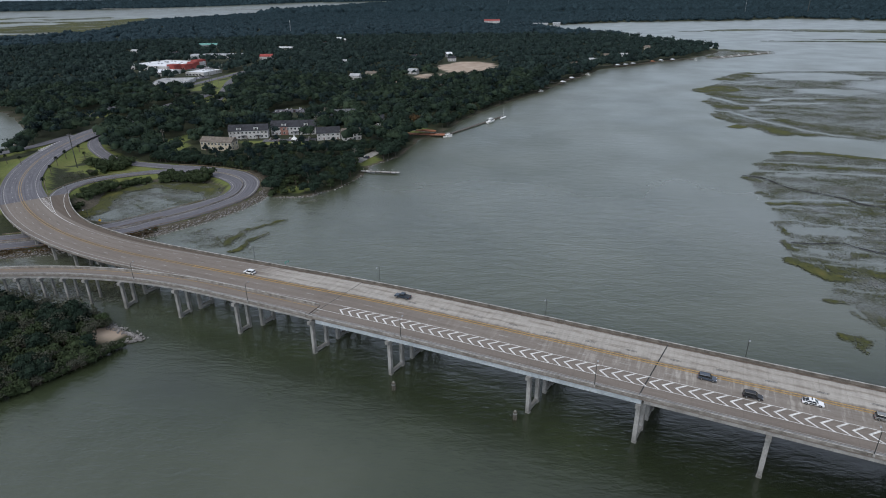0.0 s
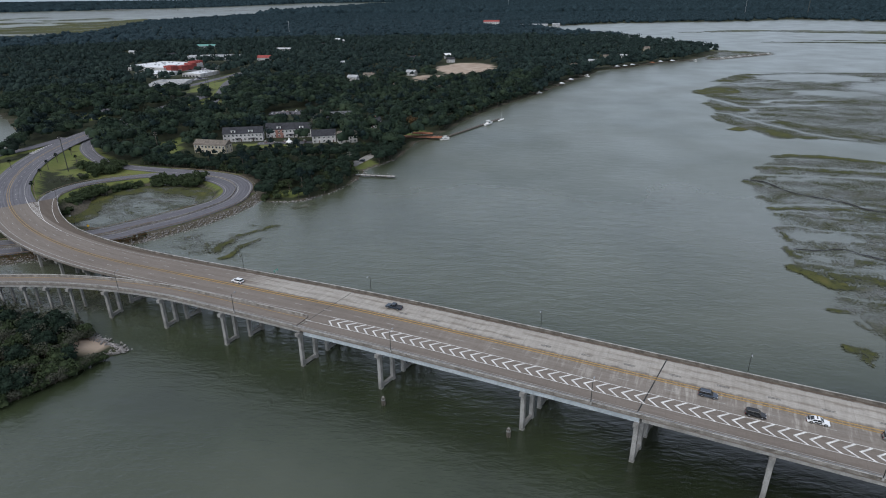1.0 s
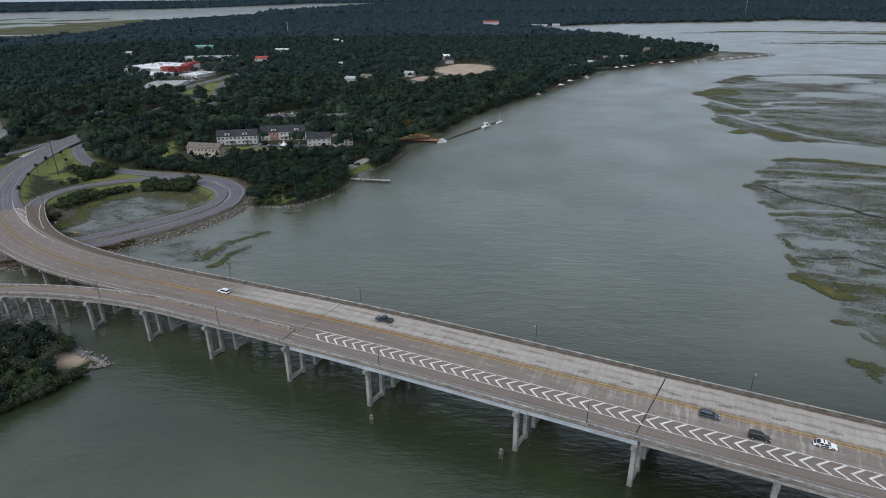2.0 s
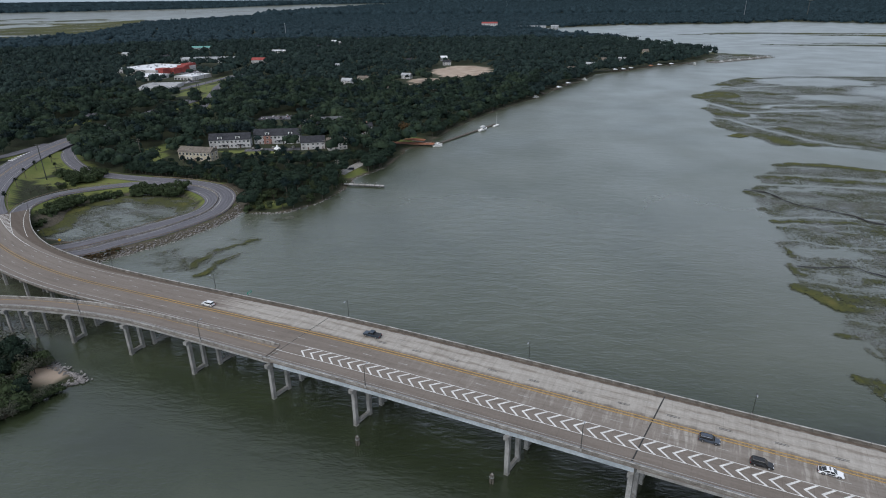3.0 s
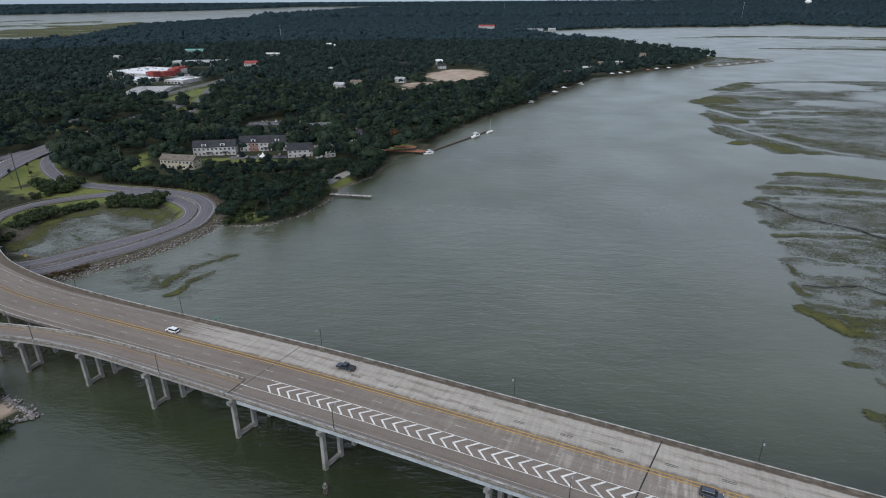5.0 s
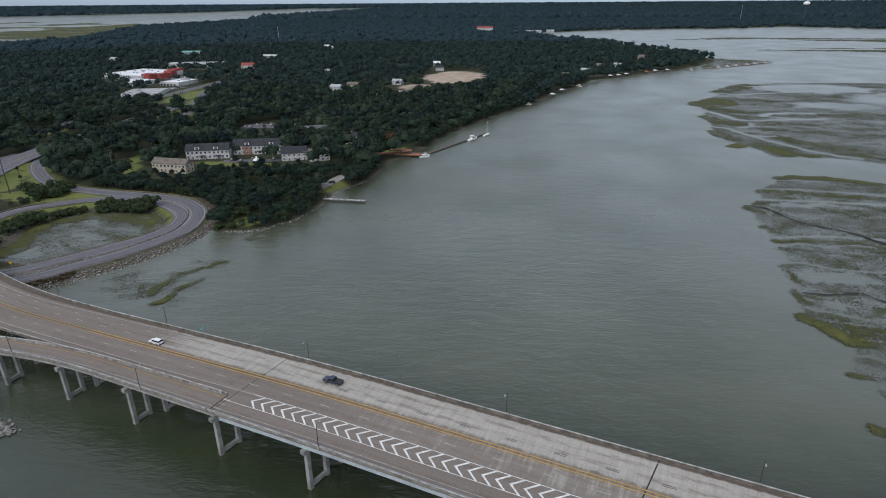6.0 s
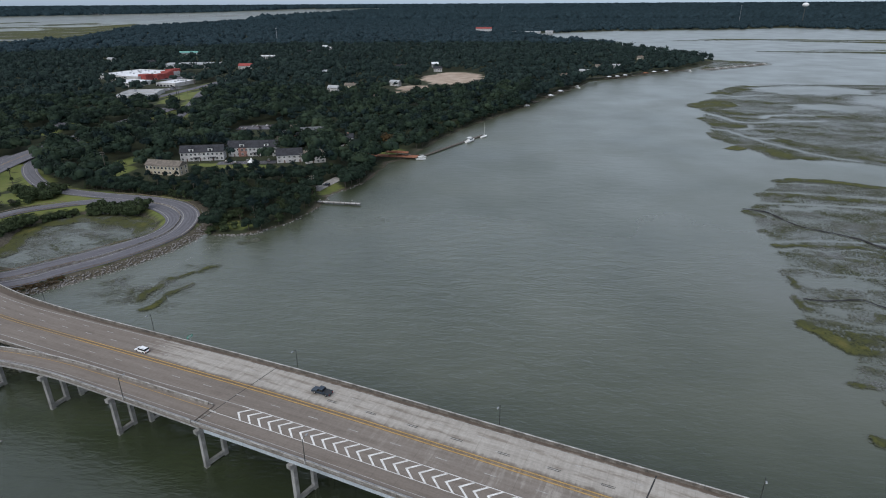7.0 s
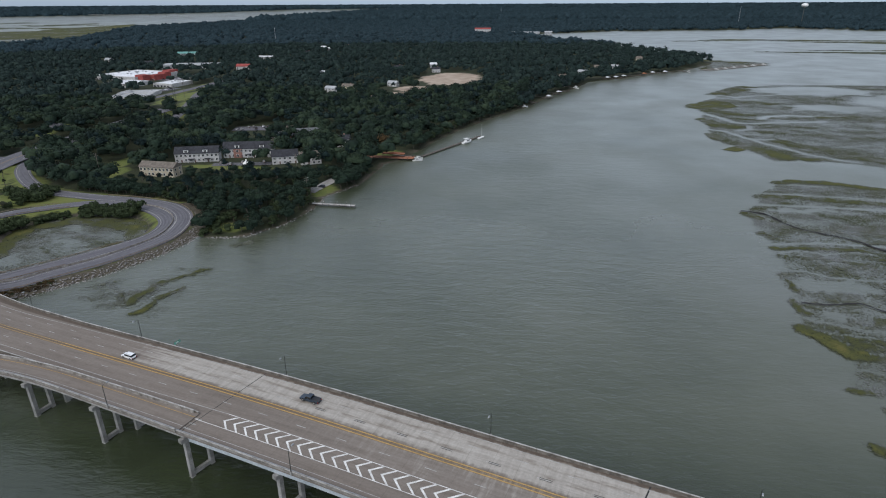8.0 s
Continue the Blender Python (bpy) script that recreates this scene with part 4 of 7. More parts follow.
NEAR_CREEKS = [(0.45, [(139, 335), (156, 339), (165, 335), (173, 337), (182, 340), (188, 337)]), (0.7, [(136, 313), (146, 314), (155, 308), (166, 306), (182, 306), (240, 300)]), (0.8, [(127, 268), (134, 265), (140, 262), (146, 260), (180, 256)]),
               (0.55, [(126, 234), (133, 232.5), (138, 230), (148, 229), (200, 224)]), (0.7, [(122, 217), (127, 216), (128, 209)]), (0.8, [(165, 436), (188, 435), (240, 428), (330, 412)]), (1.6, [(155, 412), (200, 410), (300, 400)]),
               (1.0, [(186, 457), (200, 458), (215, 455)]), (1.2, [(142, 346), (170, 350), (200, 348)])]
tidal_bed(NEAR_MARSH, 0.95, 0.29, STANDS, NEAR_CREEKS, [(152, 299, 17, 6.5), (139, 272, 5, 3), (182, 402, 16, 3)], "grey-green drowned cordgrass flat with olive tufted banks", 1)
tidal_bed([(112, 193), (118, 194), (124, 190), (120, 186), (115, 183), (113, 187)], 0.8, 0.4, [(2.2, 0.75, [(113, 192), (120, 190.5)]), (1.2, 0.6, [(116, 190), (115, 184)])], [], [], "small olive cordgrass clump off the bank", 41)
FAR_MARSH = [(405, 996), (351, 971), (287, 898), (250, 822), (231, 777), (225, 745), (212, 708), (206, 666), (199, 637), (193, 599), (195, 587), (205, 570), (205, 563), (212, 537), (216, 525), (233, 525), (250, 527), (270, 518), (286, 509), (900, 480), (900, 1000)]
OUTER_STANDS = [(14, 0.6, [(286, 893), (344, 960)]), (18, 0.72, [(235, 780), (257, 815), (258, 790)]), (9, 0.6, [(233, 758), (251, 741), (266, 727)]), (12, 0.5, [(282, 832), (315, 812)]), (10, 0.6, [(214, 697), (219, 660), (239, 656)]), (7, 0.55, [(197, 622), (200, 599)]), (8, 0.75, [(212, 569), (223, 549), (229, 535), (243, 530)]), (9, 0.6, [(243, 603), (256, 580), (278, 562), (297, 528)])]
INNER_STANDS = [(6, 0.5, [(235, 710), (268, 697)]), (7, 0.55, [(284, 717), (320, 706)]), (6, 0.6, [(335, 722), (352, 719)]), (5, 0.6, [(358, 720), (365, 707)]), (8, 0.45, [(246, 637), (281, 640), (328, 603)]), (5, 0.5, [(244, 655), (283, 666), (307, 660)]), (10, 0.45, [(548, 1063), (602, 1092)]), (8, 0.45, [(332, 911), (376, 923)])]
FAR_STANDS = OUTER_STANDS + INNER_STANDS
FAR_CREEKS = [(1.6, [(201, 646), (213, 638), (221, 613), (231, 586), (241, 566), (251, 547), (264, 532), (276, 525)]), (2.4, [(223, 736), (233, 710), (238, 684), (253, 680), (283, 687), (329, 696)]), (3, [(283, 880), (297, 863), (322, 875), (350, 882)]), (1.8, [(226, 642), (240, 649), (246, 666)]), (1.5, [(223, 609), (230, 602), (244, 605)]), (2.5, [(272, 708), (287, 726), (308, 731), (329, 726)])]
tidal_bed(FAR_MARSH, 2.1, 0.31, FAR_STANDS, FAR_CREEKS, [(420, 930, 70, 40), (560, 820, 130, 70), (380, 780, 40, 22)], "broad olive cordgrass island cut by tidal creeks", 2, 2.6)
marsh_sheet("islet", [(188, 560), (196, 553), (206, 560), (200, 572)], 1.5, [], "small olive marsh islet in the river", 4, 3, 0.3)
for pts, width in (([(147, 398, 0), (154, 396, 0), (160, 391, 0), (164, 376, 0), (174, 365, 0), (183, 359, 0), (190, 352, 0), (196, 342, 0), (215, 336, 0)], 0.9), ([(131, 281, 0), (142, 280, 0), (154, 282, 0), (160, 276, 0), (170, 270, 0), (195, 262, 0)], 0.6)):
    al, ln = spline(pts)
    ph = pts[0][0] * 7.0
    side = lambda q, k: width * max(0.05, 2.6 * float(wander(q, ph + k, 4, 71, 3)) - 0.45)
    tagged(strip("creek_mud", al, 0, ln, lambda q: -side(q, 0), lambda q: side(q, 50), MUD, dz=0.34, step=1.2), "dark wet mud lining a tidal creek", "mud", kind="stuff")
# by the loop road and inside it
for sd, half, thick_, pts in ((31, 2.3, 0.62, [(-142, 253), (-144, 264), (-141, 273)]),
                             (32, 1.7, 0.62, [(-138, 245), (-135, 249), (-134, 257), (-128, 269)]),
                             (33, 1.3, 0.6, [(-139, 276), (-134, 281), (-128, 287)]),
                             (34, 1.3, 0.35, [(-169, 265), (-165, 268), (-161, 272)]),
                             (35, 1.6, 0.35, [(-150, 248), (-148, 254), (-149, 260)]),
                             (38, 1.6, 0.45, [(-128, 318), (-120, 324)])):
    xs_, ys_ = [p[0] for p in pts], [p[1] for p in pts]
    bed = [(min(xs_) - 4, min(ys_) - 4), (max(xs_) + 4, min(ys_) - 4), (max(xs_) + 4, max(ys_) + 4), (min(xs_) - 4, max(ys_) + 4)]
    tidal_bed(bed, 0.6, 0.08, [(half, thick_, pts), (half * 0.5, thick_ * 1.2, pts)], [], [], "narrow green cordgrass strip in the shallows", sd)
tidal_bed([(-158, 246), (-142, 250), (-138, 262), (-146, 268), (-160, 264)], 0.8, 0.2, [(1.6, 0.4, [(-153, 262), (-148, 256), (-152, 250)])], [], [], "thin drowned grass in the shallows by the loop road", 36)
tidal_bed([(-250, 196), (-205, 190), (-160, 190), (-150, 200), (-170, 216), (-250, 228)], 1.0, 0.3, [(2.0, 0.4, [(-240, 206), (-215, 204)])], [], [], "thin drowned grass on the flats beneath the ramp", 39)
tidal_bed([(-176, 256), (-160, 252), (-150, 262), (-156, 268), (-170, 270)], 0.9, 0.16, [], [], [], "thin drowned grass in the shallows by the loop road", 37)
tidal_bed(LOOP_POND, 0.8, 0.26, [(8, 0.72, [(-248, 338), (-232, 346), (-212, 345), (-196, 340)]), (5, 0.75, [(-205, 347), (-192, 338), (-184, 325)]), (8, 0.75, [(-252, 322), (-248, 306), (-240, 290)]), (4, 0.42, [(-222, 341), (-212, 332), (-204, 335)]),
                              (2.5, 0.6, [(-186, 316), (-198, 298), (-210, 282)]), (2, 0.35, [(-214, 300), (-222, 306)])], [(0.8, [(-230, 338), (-222, 330), (-210, 326), (-195, 326)])], [(-226, 333, 5, 4), (-214, 312, 9, 4), (-228, 290, 9, 5)],
          "olive-brown and grey drowned marsh grass in the loop road's pond", 5)
TIP_MARSH = [(345, 1192), (400, 1215), (470, 1270), (520, 1330), (480, 1370), (430, 1400), (405, 1440), (400, 1340)]
marsh_sheet("tip", TIP_MARSH, 5, [], "low brown marsh off the wooded point", 10, 6, 0.45)
marsh_sheet("bay", [(560, 1640), (900, 1560), (1300, 1600), (1250, 1690), (800, 1700)], 9, [(14, [(560, 1660), (1300, 1650)])], "distant thin marsh bars", 20, 7, 0.4)
marsh_sheet("bay", [(480, 2050), (760, 2080), (1050, 1950), (1500, 2000), (1500, 2080), (1050, 2120), (700, 2180)], 12, [(10, [(480, 2100), (1500, 2030)])], "distant green marsh bars in the bay", 30, 8, 0.34)
marsh_sheet("bay", [(1350, 2250), (1800, 2150), (2600, 2300), (2500, 2550), (1500, 2500)], 18, [(30, [(1300, 2400), (2600, 2420)])], "distant green marsh flat", 40, 9, 0.34)
marsh_sheet("sound", [(-1540, 1800), (-2400, 1700), (-6000, 1700), (-9000, 4300), (-5000, 4600), (-3400, 4150), (-2300, 3800), (-1500, 2200)], 45,
            [(40, [(-1500, 2030), (-2600, 2050), (-5000, 2100)]), (60, [(-2400, 3300), (-5000, 3250)]), (50, [(-2300, 2800), (-4000, 2750)])], "pale green tidal flats along the sound", 80, 10, 0.28)


# ---- trees ----
def crown_cloud(seed, lobes, leaves, leaf, spread_, height, flat=0.75, low=0.35):
    """Corner arrays of a crown: bent leaf clumps on the shells of several uneven lobes. Unit: metres."""
    g = np.random.default_rng(seed)
    cs = []
    for i in range(lobes):
        a, r = 2 * math.pi * (i + g.random() * 0.7) / lobes, spread_ * (0.30 + 0.35 * g.random()) * (i > 0)
        cs.append((r * math.cos(a), r * math.sin(a), height * (low + (0.92 - low) * (0.35 + 0.6 * g.random() - 0.30 * r / spread_)), spread_ * (0.36 + 0.2 * g.random())))
    cs = np.array(cs)
    pick = g.integers(0, lobes, leaves)
    n = g.normal(size=(leaves, 3))
    n[:, 2] = np.abs(n[:, 2]) * 0.95 - 0.25 * g.random(leaves)
    n /= np.linalg.norm(n, axis=1)[:, None]
    c = cs[pick, :3] + n * (cs[pick, 3] * (0.78 + 0.3 * g.random(leaves)))[:, None] * (1, 1, flat)
    nn = n + g.normal(size=n.shape) * 0.38
    nn /= np.linalg.norm(nn, axis=1)[:, None]
    t = np.cross(nn, g.normal(size=n.shape))
    t /= np.linalg.norm(t, axis=1)[:, None]
    b = np.cross(nn, t)
    s = (leaf * (0.6 + 0.8 * g.random(leaves)))[:, None]
    quad = np.stack([c - t * s, c - b * s * 0.7 - nn * s * 0.2, c + t * s * 0.9, c + b * s * 0.75 - nn * s * 0.25], 1)
    return quad.reshape(-1, 3)


def core(seed, spread_, height, low=0.4, lobes=5, fine=1):
    """The leafy bulk of a crown: uneven lobes, open below."""
    g = np.random.default_rng(seed)
    bm = bmesh.new()
    bmesh.ops.create_icosphere(bm, subdivisions=fine, radius=1)
    v0 = np.array([p.co[:] for p in bm.verts])
    f0 = np.array([[q.index for q in p.verts] for p in bm.faces])
    bm.free()
    f0 = f0[v0[f0].mean(1)[:, 2] > -0.45]
    vs, fs, n = [], [], 0
    for i in range(lobes):
        a, r = 2 * math.pi * (i + g.random() * 0.7) / lobes, spread_ * (0.28 + 0.36 * g.random()) * (i > 0)
        c = np.array((r * math.cos(a), r * math.sin(a), height * (low + (0.88 - low) * (0.4 + 0.5 * g.random() - 0.28 * r / spread_))))
        rad = spread_ * (0.34 + 0.2 * g.random())
        v = v0 * (0.72 + 0.5 * g.random(len(v0)))[:, None] * rad * (1, 1, 0.85) + c
        vs.append(v)
        fs.append(f0 + n)
        n += len(v)
    v, f = np.concatenate(vs), np.concatenate(fs)
    used, inv = np.unique(f, return_inverse=True)
    return v[used], inv.reshape(-1, 3)


def quads(n):
    return np.arange(n).reshape(-1, 4)


def tree_kind(name, seed, spread_, height, leaves, leaf, lobes, mat, label, low=0.35, flat=0.75, trunk=0.3, group="waterside trees", heart=True):
    """One tree with its trunk, limbs and crown, to be copied."""
    ob = thing(name, 0, 0, -50, 0, label, "tree", group)
    g = np.random.default_rng(seed + 50)
    s = Shape().tube((0, 0, -0.6), (0.2, 0.1, height * 0.5), trunk, trunk * 0.6, 7)
    for i in range(5):
        a = i * 1.26 + g.random()
        z = height * (0.28 + 0.08 * i)
        s.tube((0.1, 0.05, z), (math.cos(a) * spread_ * 0.6, math.sin(a) * spread_ * 0.6, z + height * (0.18 + 0.1 * g.random())), trunk * 0.45, trunk * 0.15, 5)
    part("trunk", s, BARK, ob)
    v = crown_cloud(seed, lobes, leaves, leaf, spread_, height, flat, low)
    faces = [tuple(q) for q in quads(len(v)).tolist()]
    cv = np.zeros((0, 3))
    if heart:
        cv, cf = core(seed, spread_ * 0.9, height, low, lobes, 1)
        faces += [tuple(k + len(v) for k in q) for q in cf.tolist()]
    put("crown", mesh_of("crown", np.concatenate([v, cv]), faces, mat), ob)
    return ob


def plant(ob, x, y, rz, size, z=None):
    if z is None:
        z = float(ground_height(np.array([float(x)]), np.array([float(y)]))[0][0])
    return copy_thing(ob, pose(x, y, max(z, 0.0) - 0.1, 0, 0, rz) @ Matrix.Diagonal((size, size, size * (0.9 + 0.2 * ((x * 7.3) % 1)), 1)))


def palm_kind(seed=5):
    ob = thing("palmetto", 0, 0, -50, 0, "tall palmetto palm with a ragged round head on the verge", "palm", "roadside palms")
    g = np.random.default_rng(seed)
    part("trunk", Shape().tube((0, 0, -0.5), (0.1, 0, 6.2), 0.24, 0.17, 7), BARK, ob)
    v, f = [], []
    for i in range(34):
        a, e = g.random() * 6.28, -0.7 + 1.9 * g.random()
        d = Vector((math.cos(a) * math.cos(e), math.sin(a) * math.cos(e), math.sin(e)))
        w = Vector((-math.sin(a), math.cos(a), 0)) * 0.38
        p0 = Vector((0.1, 0, 6.2))
        p1, p2 = p0 + d * 1.0, p0 + d * 1.75 + Vector((0, 0, -0.45))
        b = len(v)
        v += [tuple(p) for p in (p0, p1 - w, p2, p1 + w)]
        f.append((b, b + 1, b + 2, b + 3))
    put("fronds", mesh_of("fronds", v, f, OAK), ob)
    return ob


KINDS = [tree_kind("live_oak", 1, 6.2, 10.5, 720, 0.42, 8, OAK, "broad dark green live oak at the water's edge"),
         tree_kind("live_oak", 2, 5.2, 9.0, 620, 0.40, 7, OAK, "rounded dark green live oak beside the road"),
         tree_kind("pine_tree", 3, 3.6, 15.5, 520, 0.38, 7, PINE, "tall dark pine rising over the oaks", low=0.5, flat=0.9, trunk=0.25),
         tree_kind("cedar_tree", 4, 3.0, 7.0, 420, 0.33, 5, SCRUB, "dense olive-green cedar on the bank", low=0.15, flat=1.2)]
SHRUB = tree_kind("shrub", 6, 2.3, 3.0, 300, 0.26, 5, SCRUB, "low olive-green salt shrub", low=0.12, flat=0.8, trunk=0.1, group="salt shrubs")
SHRUB["category"] = "shrub"
DEAD = tree_kind("thinning_shrub", 8, 2.6, 4.0, 260, 0.17, 5, GREY_SCRUB, "half-bare grey salt-killed shrub", low=0.2, trunk=0.1, group="salt shrubs", heart=False)
DEAD["category"] = "shrub"
RED_TREE = tree_kind("cypress_tree", 9, 3.8, 11.0, 520, 0.5, 6, RUSSET, "russet-brown cypress at the shore", low=0.2, flat=1.1)
PALM = palm_kind()


ALL_LINES = []
for align, q0, q1, half in ROADS_ON_LAND:
    ALL_LINES.append(([align(q, 0)[:2] for q in np.arange(q0, q1, 14)], half))
ALL_LINES.append(([main_road(q, 3)[:2] for q in np.arange(200, ABUTMENT, 14)], 18))
OPENINGS = [(-233, 434, 20, 12), (-229, 467, 21, 20), (-195, 490, 24, 17), (-158, 473, 17, 14), (-139, 472, 11, 12), (-600, 1005, 66, 72), (-560, 908, 34, 44), (-470, 880, 42, 50), (-478, 786, 34, 46), (-530, 1010, 36, 60), (-385, 735, 20, 50), (-450, 840, 26, 110), (-595, 1165, 68, 40), (-742, 1432, 30, 16), (-480, 1140, 18, 14), (-518, 1353, 24, 12),
            (-85, 985, 55, 140), (-138, 835, 32, 48), (-225, 585, 30, 18), (-112, 422, 6, 18), (-272, 436, 9, 20), (-285, 468, 9, 24), (-95, 522, 12, 10), (-416, 800, 24, 80), (-165, 568, 22, 14)]


def clear(x, y, margin=3.0):
    """True where trees may stand."""
    d = land_depth(x, y)
    ok = d > 0.3
    for pts, half in ALL_LINES:
        ok &= near_line(x, y, pts) > half + margin
    for e in OPENINGS:
        ok &= ellipse(x, y, e) < 0
    for e in LAWNS:
        ok &= ellipse(x, y, e) < 0.1
    for h in HOUSE_SPOTS:
        r = math.hypot(h[0], h[1])
        along, across = ((h[0] - x) * h[0] + (h[1] - y) * h[1]) / r, np.abs((h[0] - x) * h[1] - (h[1] - y) * h[0]) / r
        ok &= (across > h[2] * 0.95) | (along < -h[2]) | (along > h[2] * 4.6)
    for cx, cy, half, back, front in SHOP_YARDS:
        r = math.hypot(cx, cy)
        along, across = ((cx - x) * cx + (cy - y) * cy) / r, np.abs((cx - x) * cy - (cy - y) * cx) / r
        ok &= (across > half) | (along < -back) | (along > front)
    return ok


# low planting only, in front of the shops: (x, y, half width, depth behind, depth before)
SHOP_YARDS = [(-606, 1006, 44, 50, 62), (-558, 930, 30, 40, 56), (-474, 796, 26, 40, 62), (-492, 916, 24, 30, 62), (-596, 1168, 50, 30, 60), (-742, 1432, 20, 12, 90), (-479, 1140, 12, 12, 80), (-518, 1353, 16, 10, 80), (-240, 606, 15, 12, 72)]
HOUSE_SPOTS = [(-474, 1495, 12), (-484, 1658, 14), (-432, 1702, 14), (-234, 864, 11), (-193, 1152, 13), (-134, 1199, 12), (273, 1370, 12), (-833, 1273, 14), (-132, 539, 9), (-766, 1714, 16), (165, 1178, 12),
               (195, 1179, 12), (-415, 1660, 12), (-456, 1600, 12), (-214, 880, 9), (-160, 930, 9), (-120, 1120, 12), (-300, 1050, 10), (92, 1030, 10), (130, 1090, 11), (-700, 1200, 12)]


def scatter(x0, x1, y0, y1, gap, seed):
    g = np.random.default_rng(seed)
    xs, ys = np.meshgrid(np.arange(x0, x1, gap), np.arange(y0, y1, gap * 0.9))
    xs = xs + (np.arange(xs.shape[0]) % 2)[:, None] * gap / 2
    x, y = xs.ravel(), ys.ravel()
    return x + (g.random(len(x)) - 0.5) * gap * 0.8, y + (g.random(len(y)) - 0.5) * gap * 0.8


def wood(name, x, y, kinds, label, seed, size=(0.8, 1.35), warp=False):
    """One mass of crowns out of a few crown shapes."""
    g = np.random.default_rng(seed)
    if warp:
        z = np.full(len(x), 1.0)
    else:
        z = np.maximum(ground_height(x, y)[0], 0.4)
    which = g.choice(len(kinds), len(x), p=[k[2] for k in kinds])
    grove = np.clip((wander(x, y, 48, seed) - 0.5) * 1.7 + 0.5, 0, 1)
    for i, (cloud, mat, _, hearts) in enumerate(kinds):
        sel = which == i
        n = int(sel.sum())
        if not n:
            continue
        s = (size[0] + (size[1] - size[0]) * (0.55 * g.random(n) + 0.45 * grove[sel]))[:, None]
        a = g.random(n) * 6.28
        ca, sa = np.cos(a)[:, None], np.sin(a)[:, None]

        def spread_out(c):
            px = (c[None, :, 0] * ca - c[None, :, 1] * sa) * s + x[sel][:, None]
            py = (c[None, :, 0] * sa + c[None, :, 1] * ca) * s + y[sel][:, None]
            pz = c[None, :, 2] * s * (0.85 + 0.3 * ((a * 3) % 1))[:, None] + z[sel][:, None]
            p = np.stack([px, py, pz], -1).reshape(-1, 3)
            return far(p) if warp else p

        v = spread_out(cloud)
        ob = put(name, mesh_of(name, v, quads(len(v)), mat))
        tagged(ob, label, "trees", kind="stuff")
        if hearts is not None:
            hv, hf = hearts
            hv2 = spread_out(hv)
            ff = (hf[None] + (np.arange(n) * len(hv))[:, None, None]).reshape(-1, 3)
            tagged(put(name, mesh_of(name, hv2, ff, mat)), label, "trees", kind="stuff")


# single trees: the wooded spit by the loop road, the townhouses and the shore
single = []
sx, sy = scatter(-300, -88, 322, 470, 8.0, 11)
ok = clear(sx, sy, 3.0) & (sy - 330 < (sx + 300) * 1.2 + 60) & (inside(sx, sy, [(-160, 320), (-95, 330), (-95, 450), (-175, 456), (-255, 424), (-252, 396), (-215, 388), (-160, 372)]) > 0)
single = np.stack([sx[ok], sy[ok]], 1)
g_ = np.random.default_rng(3)
for x, y in single:
    k = KINDS[g_.choice(4, p=[0.42, 0.3, 0.12, 0.16])]
    low_row = 0.6 if inside(np.array([x]), np.array([y]), [(-262, 392), (-215, 385), (-165, 425), (-120, 440), (-120, 470), (-260, 445)])[0] > 0 else 0.9
    plant(k, x, y, g_.random() * 360, (0.75 + 0.5 * g_.random()) * low_row)
# belt of shrubs on the loop
for (x0, y0), (x1, y1), n, tall in (((-234, 354), (-203, 354), 24, 2.1), ((-255, 336), (-238, 349), 11, 1.3), ((-257, 304), (-258, 318), 15, 1.6), ((-258, 318), (-254, 334), 13, 1.7), ((-288, 368), (-276, 376), 11, 2.0), ((-306, 379), (-294, 380), 7, 1.7),
                                    ((-290, 384), (-276, 388), 6, 1.6), ((-292, 355), (-282, 362), 6, 0.9), ((-150, 338), (-146, 352), 5, 1.5), ((-150, 330), (-138, 336), 5, 1.1), ((-256, 296), (-250, 290), 4, 1.0)):
    for i in range(n):
        t = (i + g_.random() * 0.6) / n
        plant(SHRUB, x0 + (x1 - x0) * t + g_.normal() * 1.8, y0 + (y1 - y0) * t + g_.normal() * 1.8, g_.random() * 360, tall * (0.7 + 0.6 * g_.random()), 1.0 if -262 < x0 < -250 and y0 < 330 else None)
# the islet's thicket
ix, iy = scatter(-236, -134, 116, 190, 4.0, 5)
din = inside(ix, iy, ISLET)
for x, y, d in zip(ix, iy, din):
    if d > -0.6 and not (x > -149 and y > 158):
        k = DEAD if g_.random() < (0.5 if d < 6 else 0.3) else (SHRUB if g_.random() < 0.7 else KINDS[1])
        plant(k, x, y, g_.random() * 360, (0.9 + 0.7 * g_.random()) * (0.62 if k is KINDS[1] else 1.25))
for (x0, y0), (x1, y1) in zip(ISLET[:6], ISLET[1:7]):
    run = math.hypot(x1 - x0, y1 - y0)
    for t in np.arange(0.2 if y0 > 160 else 0, 1, 1.9 / run):
        out = 0.3 + 1.5 * g_.random()
        x, y = x0 + (x1 - x0) * t - (y1 - y0) / run * out, y0 + (y1 - y0) * t + (x1 - x0) / run * out
        if y < 160:
            plant(DEAD if g_.random() < 0.5 else SHRUB, x, y, g_.random() * 360, 0.9 + 0.7 * g_.random(), 0.0)
for x, y in ((-285.5, 313), (-310, 349), (-322.5, 371), (-333, 393), (-320, 396), (-340, 417), (-371, 381), (-346, 366)):
    plant(PALM, x, y, g_.random() * 360, 0.9 + 0.25 * g_.random())
for x, y in ((-95, 535), (-92, 540), (-99, 543)):
    plant(RED_TREE, x, y, g_.random() * 360, 0.9 + 0.3 * g_.random())
for x, y in ((-296, 342), (-294, 346), (-291, 351), (-297, 350), (-290, 345), (-287, 357)):
    plant(DEAD, x, y, g_.random() * 360, 1.0 + 0.5 * g_.random())
